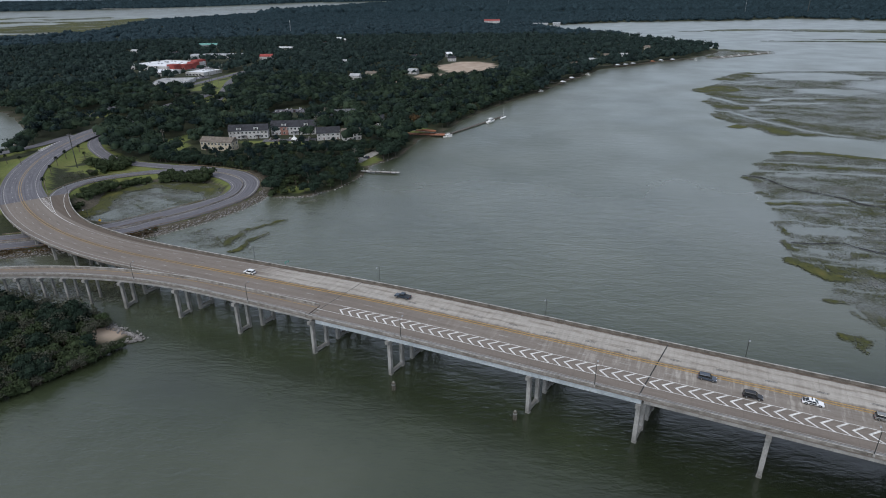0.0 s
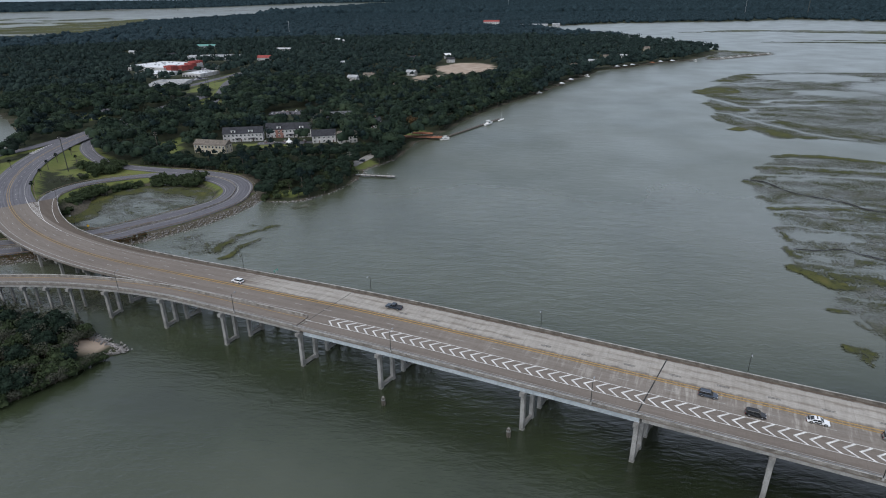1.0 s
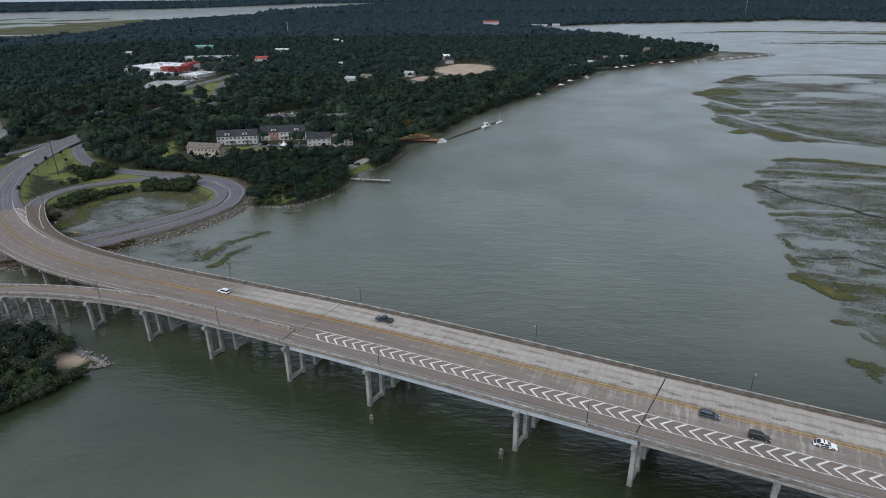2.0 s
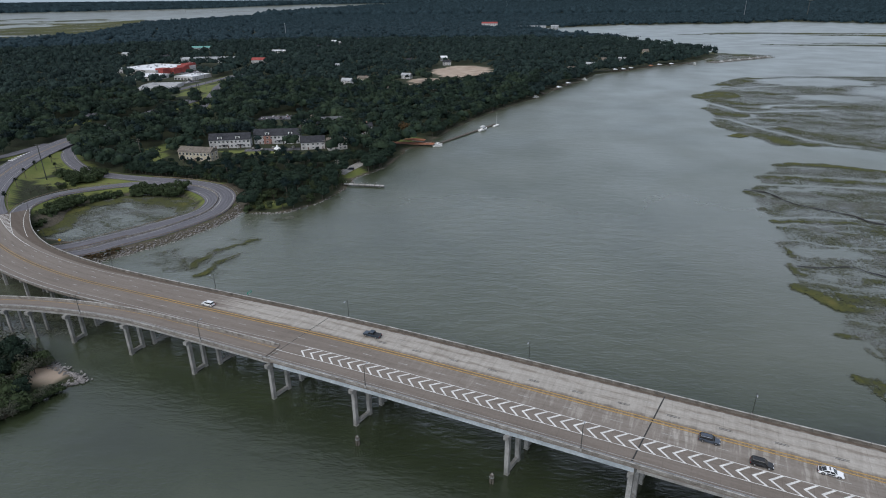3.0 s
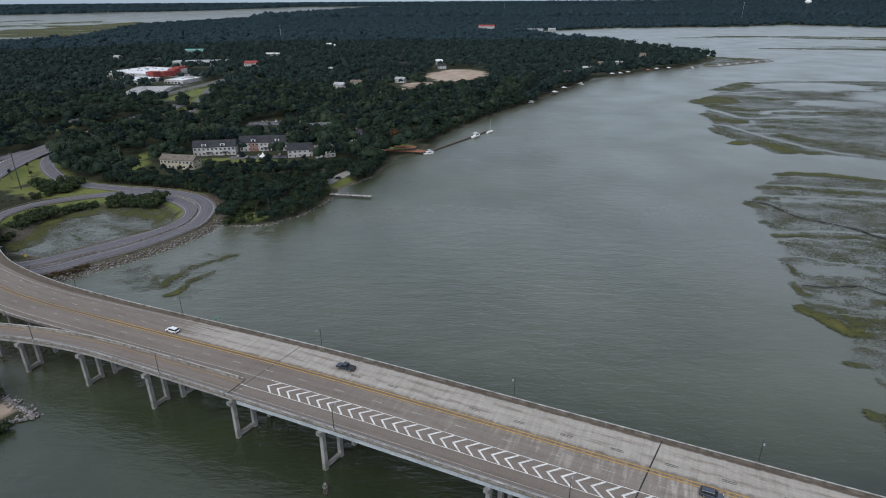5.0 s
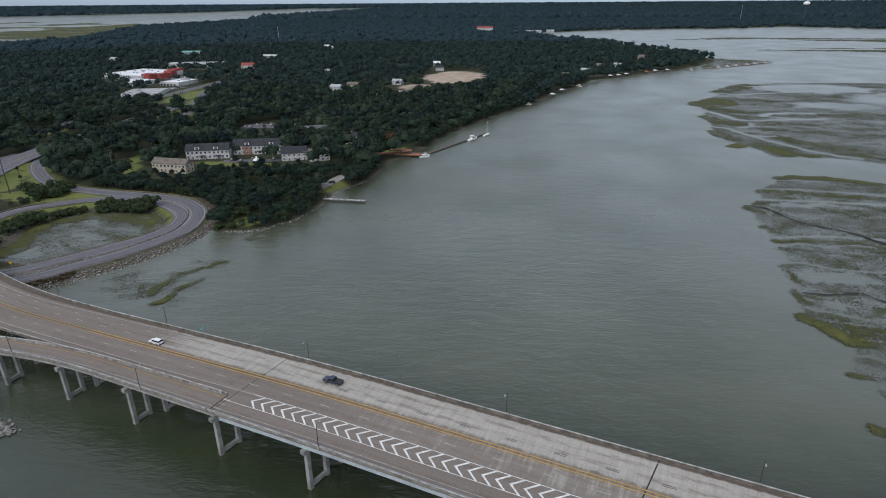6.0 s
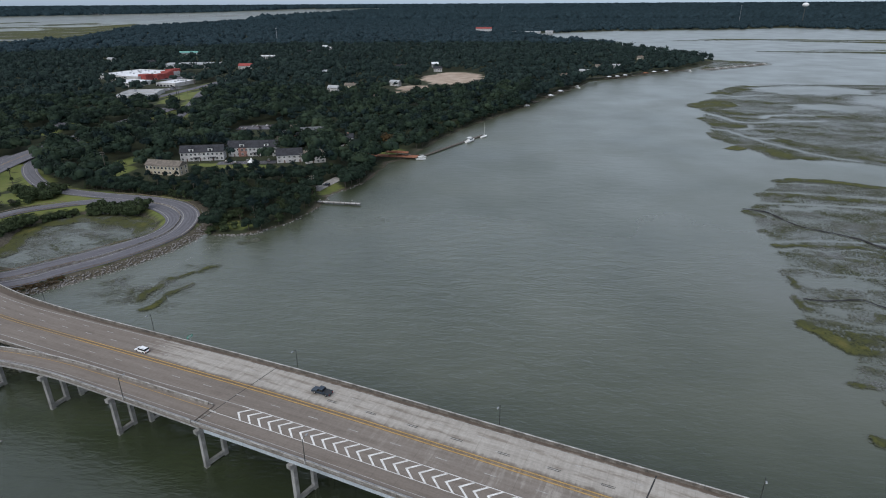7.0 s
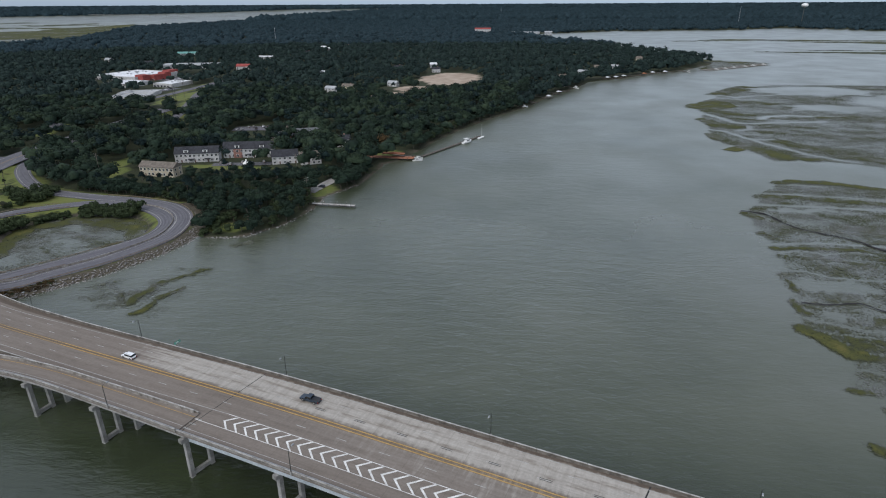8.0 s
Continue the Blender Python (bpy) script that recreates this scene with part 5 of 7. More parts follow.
tufts = np.array([outer_loop(q, 5.7 + g_.random() ** 1.5 * 3.2)[:2] for q in np.arange(186, 302, 0.22)])
wood("dry_bank_grass", tufts[:, 0], tufts[:, 1], [(crown_cloud(61, 4, 30, 0.22, 0.9, 0.7, 0.6, 0.1), RUSSET, 0.8, None), (crown_cloud(62, 4, 30, 0.2, 0.8, 0.6, 0.6, 0.1), SCRUB, 0.2, None)], "rust-brown dry grass on the loop road bank", 36, (0.6, 1.2))
# trees close behind the loop road
for q in np.arange(395, 500, 2.6):
    for row in range(2):
        x, y, _ = outer_loop(q, 10.5 + row * 7 + g_.random() * 3)
        plant(KINDS[g_.choice(4, p=[0.35, 0.35, 0.1, 0.2])], x, y, g_.random() * 360, (0.5 + 0.3 * g_.random()) * (1 + 0.25 * row))
# a fringe of trees leaning over the water
fringe = []
for a, b_ in zip(LAND[6:22], LAND[7:23]):
    seg = math.hypot(b_[0] - a[0], b_[1] - a[1])
    for t in np.arange(0, 1, 6.5 / seg):
        nx_, ny_ = -(b_[1] - a[1]) / seg, (b_[0] - a[0]) / seg
        back = (2.5 if a[1] < 740 else 7.0) + 4.0 * g_.random()
        x, y = a[0] + (b_[0] - a[0]) * t + nx_ * back, a[1] + (b_[1] - a[1]) * t + ny_ * back
        if abs(y - 386) < 4 or (468 < y < 532) or 402 < y < 425:
            continue
        if y < 760:
            plant(KINDS[g_.choice(4, p=[0.4, 0.35, 0.05, 0.2])], x, y, g_.random() * 360, 0.65 + 0.45 * g_.random(), 0.6)
        else:
            fringe.append((x, y))
for ob in (*KINDS, SHRUB, DEAD, RED_TREE, PALM):
    for o in (*ob.children_recursive, ob):
        bpy.data.objects.remove(o)

# the woods behind
MID = [(crown_cloud(21, 7, 210, 0.62, 7.2, 11.5, 0.75, 0.3), OAK, 0.42, core(21, 6.7, 11.2, 0.3, 6)), (crown_cloud(22, 6, 170, 0.58, 6.2, 10.0, 0.8, 0.28), OAK, 0.33, core(22, 5.8, 9.8, 0.28, 5)), (crown_cloud(23, 6, 130, 0.52, 4.2, 13.5, 1.1, 0.35), PINE, 0.25, core(23, 3.8, 13.2, 0.36, 4))]
x, y = scatter(-900, 120, 300, 900, 12.6, 21)
ok = clear(x, y) & (land_depth(x, y) > 5) & sees(x, y) & (np.hypot(x, y) < 900)
for s in single:
    ok &= np.hypot(x - s[0], y - s[1]) > 4.0
ok &= ~((x > -330) & (y < 372))
ok &= inside(x, y, [(-265, 300), (-262, 378), (-300, 396), (-338, 428), (-372, 470), (-352, 400), (-300, 320)]) < -2
ok &= inside(x, y, [(-255, 375), (-95, 325), (-90, 452), (-170, 462), (-262, 445)]) < 0
wood("woodland", x[ok], y[ok], MID, "dense dark green coastal woodland of oaks and pines", 31, (0.65, 1.75))
MID2 = [(crown_cloud(41, 6, 40, 0.9, 8.0, 12.0, 0.7, 0.3), OAK_HAZE, 0.45, core(41, 7.6, 11.8, 0.3, 5, 1)), (crown_cloud(42, 5, 34, 0.85, 6.6, 10.5, 0.75, 0.3), OAK_HAZE, 0.3, core(42, 6.3, 10.3, 0.3, 4, 1)), (crown_cloud(43, 5, 26, 0.8, 4.6, 13.5, 1.05, 0.36), OAK_HAZE, 0.25, core(43, 4.3, 13.2, 0.36, 3, 1))]
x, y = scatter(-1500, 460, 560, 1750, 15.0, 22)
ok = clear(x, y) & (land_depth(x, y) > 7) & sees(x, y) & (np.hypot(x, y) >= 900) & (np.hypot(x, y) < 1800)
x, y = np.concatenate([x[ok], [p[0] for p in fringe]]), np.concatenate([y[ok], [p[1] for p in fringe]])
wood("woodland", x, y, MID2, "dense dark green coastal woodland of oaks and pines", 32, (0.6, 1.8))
FAR_KINDS = [(crown_cloud(51, 5, 5, 1.8, 16.0, 11.0, 0.5), PINE_HAZE, 0.5, core(51, 19.0, 9.0, 0.15, 4, 0)), (crown_cloud(52, 5, 5, 1.8, 13.0, 14.0, 0.6), PINE_HAZE, 0.5, core(52, 16.0, 12.0, 0.15, 4, 0))]
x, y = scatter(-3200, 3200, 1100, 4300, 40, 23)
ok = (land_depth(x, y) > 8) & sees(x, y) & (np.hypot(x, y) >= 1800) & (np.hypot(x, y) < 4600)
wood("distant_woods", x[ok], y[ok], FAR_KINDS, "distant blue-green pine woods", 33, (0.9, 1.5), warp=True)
HAZE_KINDS = [(crown_cloud(53, 3, 1, 2.6, 9.0, 10.0), PINE_HAZE, 1.0, core(53, 52.0, 3.0, 0.1, 2, 0))]
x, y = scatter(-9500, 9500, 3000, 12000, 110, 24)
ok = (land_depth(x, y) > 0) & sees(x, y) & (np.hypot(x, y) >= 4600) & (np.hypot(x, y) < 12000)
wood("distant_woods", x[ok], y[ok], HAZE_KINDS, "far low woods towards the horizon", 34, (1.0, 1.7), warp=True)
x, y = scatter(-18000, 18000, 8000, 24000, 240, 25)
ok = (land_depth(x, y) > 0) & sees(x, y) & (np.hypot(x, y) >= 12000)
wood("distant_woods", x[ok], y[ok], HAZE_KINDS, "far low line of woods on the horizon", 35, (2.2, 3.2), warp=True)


# ---- bridge furniture ----
def lamp_post(align, q, off, toward):
    """Dark street lamp on the parapet with an arm over the road."""
    x, y, z = align(q, off)
    x1, y1, _ = align(q, off + toward)
    a = math.degrees(math.atan2(y1 - y, x1 - x))
    ob = thing("street_lamp", x, y, z, a, "dark slender street lamp with one arm on the bridge parapet", "street lamp", "bridge lamps")
    part("bracket", Shape().box(-0.28, 0.12, -0.25, 0.25, 0.2, 0.95, 0.03), CONCRETE, ob)
    part("pole", Shape().tube((0, 0, 0.9), (0, 0, 7.2), 0.11, 0.075, 8), DARK_STEEL, ob)
    part("arm", Shape().tube((0, 0, 7.0), (0.6, 0, 7.4), 0.05, 0.045, 6).tube((0.6, 0, 7.4), (1.3, 0, 7.4), 0.045, 0.04, 6), DARK_STEEL, ob)
    head = part("lamp_head", Shape().prism([(1.15, 7.32), (1.3, 7.24), (1.95, 7.26), (2.05, 7.36), (1.8, 7.48), (1.25, 7.46)], -0.17, 0.17), GALV, ob, "pale grey lamp head")
    part("lens", Shape().box(1.35, 1.9, -0.12, 0.12, 7.18, 7.245, 0.03), LENS, head)


LENS = plain("lamp_lens", (0.7, 0.7, 0.66), 0.25)
for q in (-72, -12.4, 46.2, 108.5, 167.5, 226, 286, 345):
    lamp_post(main_road, q, inner_edge(q) + 0.1, -1)
for q in (-158, -98, -38.6, 24.0, 83.0):
    lamp_post(main_road, q, -18.5, 1)
for q in (143.4, 198, 258):
    lamp_post(slip_ramp, q, -3.7, 1)

GREEN_SIGN = plain("green_sign", (0.02, 0.25, 0.17), 0.4)
sx0, sy0, sz0 = main_road(151, inner_edge(151))
sign = thing("road_sign", sx0, sy0, sz0, 70, "small green road sign on a post above the parapet", "sign")
part("post", Shape().tube((0, 0, 0.7), (0, 0, 3.0), 0.05, 0.05, 6), GALV, sign)
part("plate", Shape().box(-1.1, 1.1, -0.03, 0.03, 2.1, 2.9), GREEN_SIGN, sign, "green sign plate")
part("lettering", Shape().box(-0.85, 0.85, -0.045, -0.035, 2.55, 2.7).box(-0.7, 0.6, -0.045, -0.035, 2.28, 2.4), WHITE_LINE, sign)
YELLOW_SIGN = plain("yellow_sign", (0.55, 0.33, 0.02), 0.5)
sign = thing("warning_sign", -219, 268, 2.4, 200, "yellow warning sign beside the loop road", "sign")
part("post", Shape().tube((0, 0, -0.3), (0, 0, 2.6), 0.05, 0.05, 6), GALV, sign)
part("plate", Shape().add([(-0.8, 0, 2.4), (0, 0, 1.6), (0.8, 0, 2.4), (0, 0, 3.2), (-0.8, 0.05, 2.4), (0, 0.05, 1.6), (0.8, 0.05, 2.4), (0, 0.05, 3.2)],
                          [(0, 1, 2, 3), (7, 6, 5, 4), (0, 4, 5, 1), (1, 5, 6, 2), (2, 6, 7, 3), (3, 7, 4, 0)]), YELLOW_SIGN, sign, "yellow diamond plate")

TIMBER = speckled("weathered_pile_timber", (0.07, 0.06, 0.05), (0.16, 0.14, 0.12), 1.2)
WHITE_PAINT = speckled("white_paint", (0.6, 0.6, 0.58), (0.78, 0.78, 0.76), 0.7, 0.55)
for x, y in ((-38.4, 146.8), (-1.2, 136.8)):
    ob = thing("channel_marker", x, y, 0, 20, "timber pile cluster with a pale cap in the river", "pile cluster", "channel markers")
    for i in range(5):
        a = i * 1.257
        part("timber_post", Shape().tube((math.cos(a) * 0.55, math.sin(a) * 0.55, -2.5), (math.cos(a) * 0.38, math.sin(a) * 0.38, 2.7 + 0.15 * (i % 2)), 0.2, 0.17, 8), TIMBER, ob)
    part("band", Shape().tube((0, 0, 1.9), (0, 0, 2.15), 0.64, 0.62, 12), GALV, ob)
    part("cap", Shape().tube((0, 0, 2.75), (0, 0, 3.1), 0.34, 0.16, 10), COPING, ob, "pale cone cap")

# guard rails and median on the loop road
RAILS = [(outer_loop, 150, 470, 5.1), (inner_loop, 225, 330, -5.1), (inner_loop, 165, 300, 5.1), (main_road, ABUTMENT + 6, ABUTMENT + 55, 13.0), (inner_loop, INNER_LEN - 75, INNER_LEN - 6, -5.2), (inner_loop, INNER_LEN - 70, INNER_LEN, 5.2)]
for al, q0, q1, off in RAILS:
    rail = thing("guard_rail", 0, 0, 0, 0, "rusty steel guard rail along the loop road", "guard rail", "loop guard rails")
    strip("beam", al, q0, q1, off - 0.04, off + 0.04, RUST_RAIL, rail, dz=0.78, thick=0.32, step=3)
    for q in np.arange(q0, q1, 5.5):
        x, y, z = al(q, off + (0.12 if off > 0 else -0.12))
        put("post", Shape().box(-0.07, 0.07, -0.07, 0.07, -0.4, 0.72).mesh("post", RUST_RAIL), rail, m=pose(x, y, z))
median = thing("median_barrier", 0, 0, 0, 0, "low grey concrete barrier between the two loop roads", "barrier")
for q in np.arange(225, 445, 6.0):
    v, f = [], []
    for qq in (q, q + 3, q + 5.9):
        for o, h in ((-5.6, 0), (-5.45, 0.75), (-5.25, 0.75), (-5.1, 0)):
            x, y, z = outer_loop(qq, o)
            v.append((x, y, 2.45 + h))
    for i in range(2):
        for k in range(3):
            f.append((i * 4 + k, i * 4 + k + 1, i * 4 + k + 5, i * 4 + k + 4))
    put("block", mesh_of("block", v, f + [(0, 3, 2, 1), (8, 9, 10, 11)], PARAPET), median)

# riprap along the embankments
def riprap(name, spots, label, seed):
    g = np.random.default_rng(seed)
    bm = bmesh.new()
    bmesh.ops.create_icosphere(bm, subdivisions=1, radius=1)
    v0 = np.array([p.co[:] for p in bm.verts])
    f0 = np.array([[q.index for q in p.verts] for p in bm.faces])
    bm.free()
    vs, fs = [], []
    for k, (x, y, z, s) in enumerate(spots):
        v = v0 * (0.7 + 0.5 * g.random(len(v0)))[:, None] * (s * (0.8 + 0.6 * g.random()), s * (0.7 + 0.6 * g.random()), s * 0.6)
        vs.append(v + (x, y, z))
        fs.append(f0 + k * len(v0))
    tagged(put(name, mesh_of(name, np.concatenate(vs), np.concatenate(fs), ROCK)), label, "rocks", kind="stuff")


g_ = np.random.default_rng(77)
spots = []
for q in np.arange(222, 400, 0.13):
    w = g_.random() ** 0.8 * 6.5
    x, y, _ = outer_loop(q, 6.6 + w)
    spots.append((x, y, max(0.05, 2.0 - w * 0.36) - 0.15, 0.2 + 0.32 * g_.random()))
for q in np.arange(150, 222, 0.25):
    w = g_.random() * 5
    x, y, _ = outer_loop(q, 6.4 + w)
    spots.append((x, y, max(0.05, 1.9 - w * 0.36) - 0.15, 0.35 + 0.4 * g_.random()))
riprap("riprap", spots, "grey granite riprap on the loop road bank", 5)
spots = []
RIDGE, TOE = [(-154.0, 174.8), (-146.3, 172.0), (-139.4, 169.0), (-133.6, 166.0)], [(-140.6, 162.9), (-136.2, 163.9), (-133.7, 166.0)]
for run, n, wide in ((RIDGE, 240, 0.9), (TOE, 90, 0.5)):
    for i in range(n):
        t = g_.random() * (len(run) - 1)
        k = int(t)
        (x0, y0), (x1, y1) = run[k], run[k + 1]
        spots.append((x0 + (x1 - x0) * (t - k) + g_.normal() * wide, y0 + (y1 - y0) * (t - k) + g_.normal() * wide, 0.25 + 0.3 * g_.random(), 0.2 + 0.3 * g_.random()))
riprap("riprap", spots, "pale boulders on the islet's point", 6)
spots = []
for i in range(150):
    t = g_.random()
    k = int(t * 5.999)
    p = LAND[1:8]
    a, b = p[k], p[k + 1]
    u = t * 6 - k
    spots.append((a[0] + (b[0] - a[0]) * u + g_.normal() * 0.8, a[1] + (b[1] - a[1]) * u + g_.normal() * 0.8, 0.15, 0.25 + 0.35 * g_.random()))
riprap("riprap", spots, "scattered stones along the wooded shore", 7)
spots = []
DEBRIS = [(-147, 285), (-144, 296), (-141, 307), (-140, 316), (-140, 326), (-138, 335)]
for (x0, y0), (x1, y1) in zip(DEBRIS, DEBRIS[1:]):
    for t in np.arange(0, 1, 0.8 / math.hypot(x1 - x0, y1 - y0)):
        spots.append((x0 + (x1 - x0) * t + g_.normal() * 0.5, y0 + (y1 - y0) * t + g_.normal() * 0.5, -0.04, 0.08 + 0.18 * g_.random()))
riprap("riprap", spots, "low line of drowned stones off the loop road", 8)


# ---- vehicles ----
GLASS_DARK, N_, L_, B_ = material("tinted_glass", 0.08, 0, 0.6)
B_.inputs["Base Color"].default_value = (0.012, 0.014, 0.016, 1)
TYRE = plain("tyre_rubber", (0.02, 0.02, 0.02), 0.85)
RIM = plain("alloy_rim", (0.45, 0.45, 0.46), 0.3, 0.8)
HEADLIGHT = plain("headlight_glass", (0.75, 0.76, 0.78), 0.12)
TAIL = plain("tail_light", (0.3, 0.015, 0.012), 0.2)
TRIM = plain("black_trim", (0.025, 0.025, 0.027), 0.5)


def paint(name, c, metal=0.3):
    m, N, L, B = material(name, 0.28, metal, 0.5)
    B.inputs["Base Color"].default_value = (*c, 1)
    B.inputs["Coat Weight"].default_value = 0.6
    return m


def vehicle(name, kind_, q, off, heading, colour, label, category, two_tone=None):
    """A car; its nose points along local +x. heading: +1 eastwards, -1 westwards."""
    x, y, z = main_road(q, off)
    ob = thing(name, x, y, z + 0.02, -18.5 if heading > 0 else 161.5, label, category, "traffic on the bridge")
    spec = {"suv": (4.75, 1.9, 0.98, 1.72), "sedan": (5.0, 1.88, 0.88, 1.47), "pickup": (5.9, 2.02, 1.12, 1.92)}[kind_]
    ln, w, belt, top = spec
    h = ln / 2
    low = 0.34 if kind_ != "pickup" else 0.48
    r = 0.36 if kind_ != "pickup" else 0.41
    fx, rx = h * 0.63, -h * 0.6

    def arch(cx):
        return [(cx + (r + 0.08) * math.cos(a), low - 0.02 + (r + 0.08) * math.sin(a)) for a in np.linspace(0, math.pi, 7)][::-1]

    if kind_ == "pickup":
        upper = [(h, low + 0.25), (h - 0.06, belt - 0.12), (h * 0.42, belt + 0.04), (-h * 0.26, belt + 0.02), (-h * 0.28, belt), (-h + 0.03, belt), (-h, low + 0.2)]
    elif kind_ == "suv":
        upper = [(h, low + 0.2), (h - 0.05, belt - 0.2), (h * 0.48, belt + 0.02), (-h + 0.06, belt + 0.05), (-h, low + 0.2)]
    else:
        upper = [(h, low + 0.15), (h - 0.08, belt - 0.22), (h * 0.42, belt), (-h * 0.62, belt + 0.05), (-h + 0.05, belt - 0.02), (-h, low + 0.2)]
    bottom = [(-h + 0.05, low)] + arch(rx) + arch(fx) + [(h - 0.08, low)]
    body = part("body", Shape().prism(upper[::-1][::-1] + bottom, -w / 2, w / 2), colour, ob)
    bev = body.modifiers.new("edges", "BEVEL")
    bev.width, bev.segments, bev.limit_method = 0.07, 2, "ANGLE"
    ins = 0.2
    if kind_ == "pickup":
        c0, c1, t0, t1 = -h * 0.26, h * 0.46, -h * 0.22, h * 0.22
    elif kind_ == "suv":
        c0, c1, t0, t1 = -h + 0.1, h * 0.5, -h + 0.42, h * 0.2
    else:
        c0, c1, t0, t1 = -h * 0.72, h * 0.46, -h * 0.38, h * 0.12
    cab = [(c0, -w / 2 + 0.05, belt), (c1, -w / 2 + 0.05, belt), (c1, w / 2 - 0.05, belt), (c0, w / 2 - 0.05, belt), (t0, -w / 2 + ins, top - 0.07), (t1, -w / 2 + ins, top - 0.07), (t1, w / 2 - ins, top - 0.07), (t0, w / 2 - ins, top - 0.07)]
    part("glazing", Shape().add(cab, [(0, 3, 2, 1), (4, 5, 6, 7), (0, 1, 5, 4), (1, 2, 6, 5), (2, 3, 7, 6), (3, 0, 4, 7)]), GLASS_DARK, ob, "dark tinted windows")
    roof = part("roof", Shape().box(t0 - 0.06, t1 + 0.04, -w / 2 + ins - 0.05, w / 2 - ins + 0.05, top - 0.09, top, 0.08), colour, ob)
    for sy_ in (-1, 1):
        for k in ((c0 + 0.02, t0), (c1 - 0.02, t1), ((c0 + c1) / 2, (t0 + t1) / 2)):
            part("pillar", Shape().tube((k[0], sy_ * (w / 2 - 0.06), belt), (k[1], sy_ * (w / 2 - ins), top - 0.06), 0.05, 0.045, 5), colour if kind_ != "suv" else TRIM, ob)
        part("mirror", Shape().box(c1 - 0.5, c1 - 0.32, *sorted((sy_ * w / 2, sy_ * (w / 2 + 0.22))), belt + 0.02, belt + 0.2, 0.02), colour, ob)
        part("headlight", Shape().box(h - 0.16, h - 0.02, *sorted((sy_ * (w / 2 - 0.5), sy_ * (w / 2 - 0.06))), belt - 0.34, belt - 0.16, 0.02), HEADLIGHT, ob, "clear headlight")
        part("tail_light", Shape().box(-h - 0.015, -h + 0.1, *sorted((sy_ * (w / 2 - 0.32), sy_ * (w / 2 - 0.05))), belt - 0.42, belt - 0.08, 0.01), TAIL, ob, "red tail light")
    part("bumper", Shape().box(h - 0.1, h + 0.05, -w / 2 + 0.08, w / 2 - 0.08, low, low + 0.24, 0.03), TRIM, ob)
    part("bumper", Shape().box(-h - 0.06, -h + 0.1, -w / 2 + 0.08, w / 2 - 0.08, low, low + 0.22, 0.03), TRIM, ob)
    part("grille", Shape().box(h - 0.08, h + 0.01, -w / 2 + 0.55, w / 2 - 0.55, low + 0.26, belt - 0.2, 0.01), TRIM, ob)
    if kind_ == "pickup":
        part("bed_floor", Shape().box(-h + 0.12, c0 - 0.12, -w / 2 + 0.14, w / 2 - 0.14, belt - 0.06, belt + 0.012), TRIM, ob, "black lined cargo bed")
        for sy_ in (-1, 1):
            part("bed_rail", Shape().box(-h + 0.03, c0, *sorted((sy_ * (w / 2 - 0.14), sy_ * (w / 2 - 0.01))), belt - 0.05, belt + 0.1, 0.02), colour, ob)
        part("tailgate", Shape().box(-h + 0.01, -h + 0.1, -w / 2 + 0.1, w / 2 - 0.1, low + 0.3, belt + 0.09, 0.02), colour, ob)
    if kind_ == "suv":
        for sy_ in (-1, 1):
            part("roof_rail", Shape().tube((t0 + 0.2, sy_ * (w / 2 - 0.32), top + 0.05), (t1 - 0.1, sy_ * (w / 2 - 0.32), top + 0.05), 0.03, 0.03, 5), TRIM, ob)
    if two_tone:
        part("light_bar", Shape().box((t0 + t1) / 2 - 0.14, (t0 + t1) / 2 + 0.14, -0.55, 0.55, top, top + 0.12, 0.03), TRIM, ob)
        for sy_ in (-1, 1):
            part("door_panel", Shape().box(-h * 0.35, h * 0.3, *sorted((sy_ * (w / 2 - 0.01), sy_ * (w / 2 + 0.012))), low + 0.1, belt - 0.05), two_tone, ob, "dark door panel")
        part("trunk_lid", Shape().box(-h + 0.12, -h * 0.72, -w / 2 + 0.15, w / 2 - 0.15, belt + 0.02, belt + 0.07, 0.02), two_tone, ob, "dark boot lid")
    for cx in (fx, rx):
        for sy_ in (-1, 1):
            y0, y1 = sy_ * (w / 2 - 0.24), sy_ * (w / 2 - 0.01)
            tyre = part("wheel", Shape().tube((cx, y0, r), (cx, y1, r), r, r, 14), TYRE, ob, "black tyre")
            part("rim", Shape().tube((cx, y1 - sy_ * 0.03, r), (cx, y1 + sy_ * 0.012, r), r * 0.64, r * 0.55, 10), RIM, tyre)
    return ob


vehicle("suv", "suv", 161.6, 2.3, -1, paint("white_car_paint", (0.75, 0.76, 0.77), 0), "white sport utility car driving on the bridge", "car")
vehicle("pickup_truck", "pickup", 95.5, 5.7, -1, paint("slate_blue_paint", (0.018, 0.032, 0.05)), "slate blue pickup truck with an open bed", "pickup truck")
vehicle("suv", "suv", -3.1, -2.4, 1, paint("slate_grey_paint", (0.06, 0.075, 0.10)), "slate grey sport utility car on the bridge", "car")
vehicle("suv", "suv", -14.2, -6.0, 1, paint("black_paint", (0.012, 0.012, 0.014)), "black sport utility car beside the painted gore", "car")
vehicle("sedan", "sedan", -28.0, -2.6, 1, paint("white_sedan_paint", (0.78, 0.79, 0.8), 0), "white sedan with dark doors and a roof bar", "car", TRIM)
vehicle("suv", "suv", -43.5, -2.5, 1, paint("silver_paint", (0.30, 0.30, 0.29), 0.6), "silver-grey sport utility car on the bridge", "car")
vehicle("pickup_truck", "pickup", -56.5, -6.0, 1, paint("white_truck_paint", (0.78, 0.79, 0.8), 0), "white pickup truck with an open black bed", "pickup truck")
vehicle("pickup_truck", "pickup", -100, -2.5, 1, paint("black_truck_paint", (0.014, 0.014, 0.016)), "black pickup truck near the yellow line", "pickup truck")


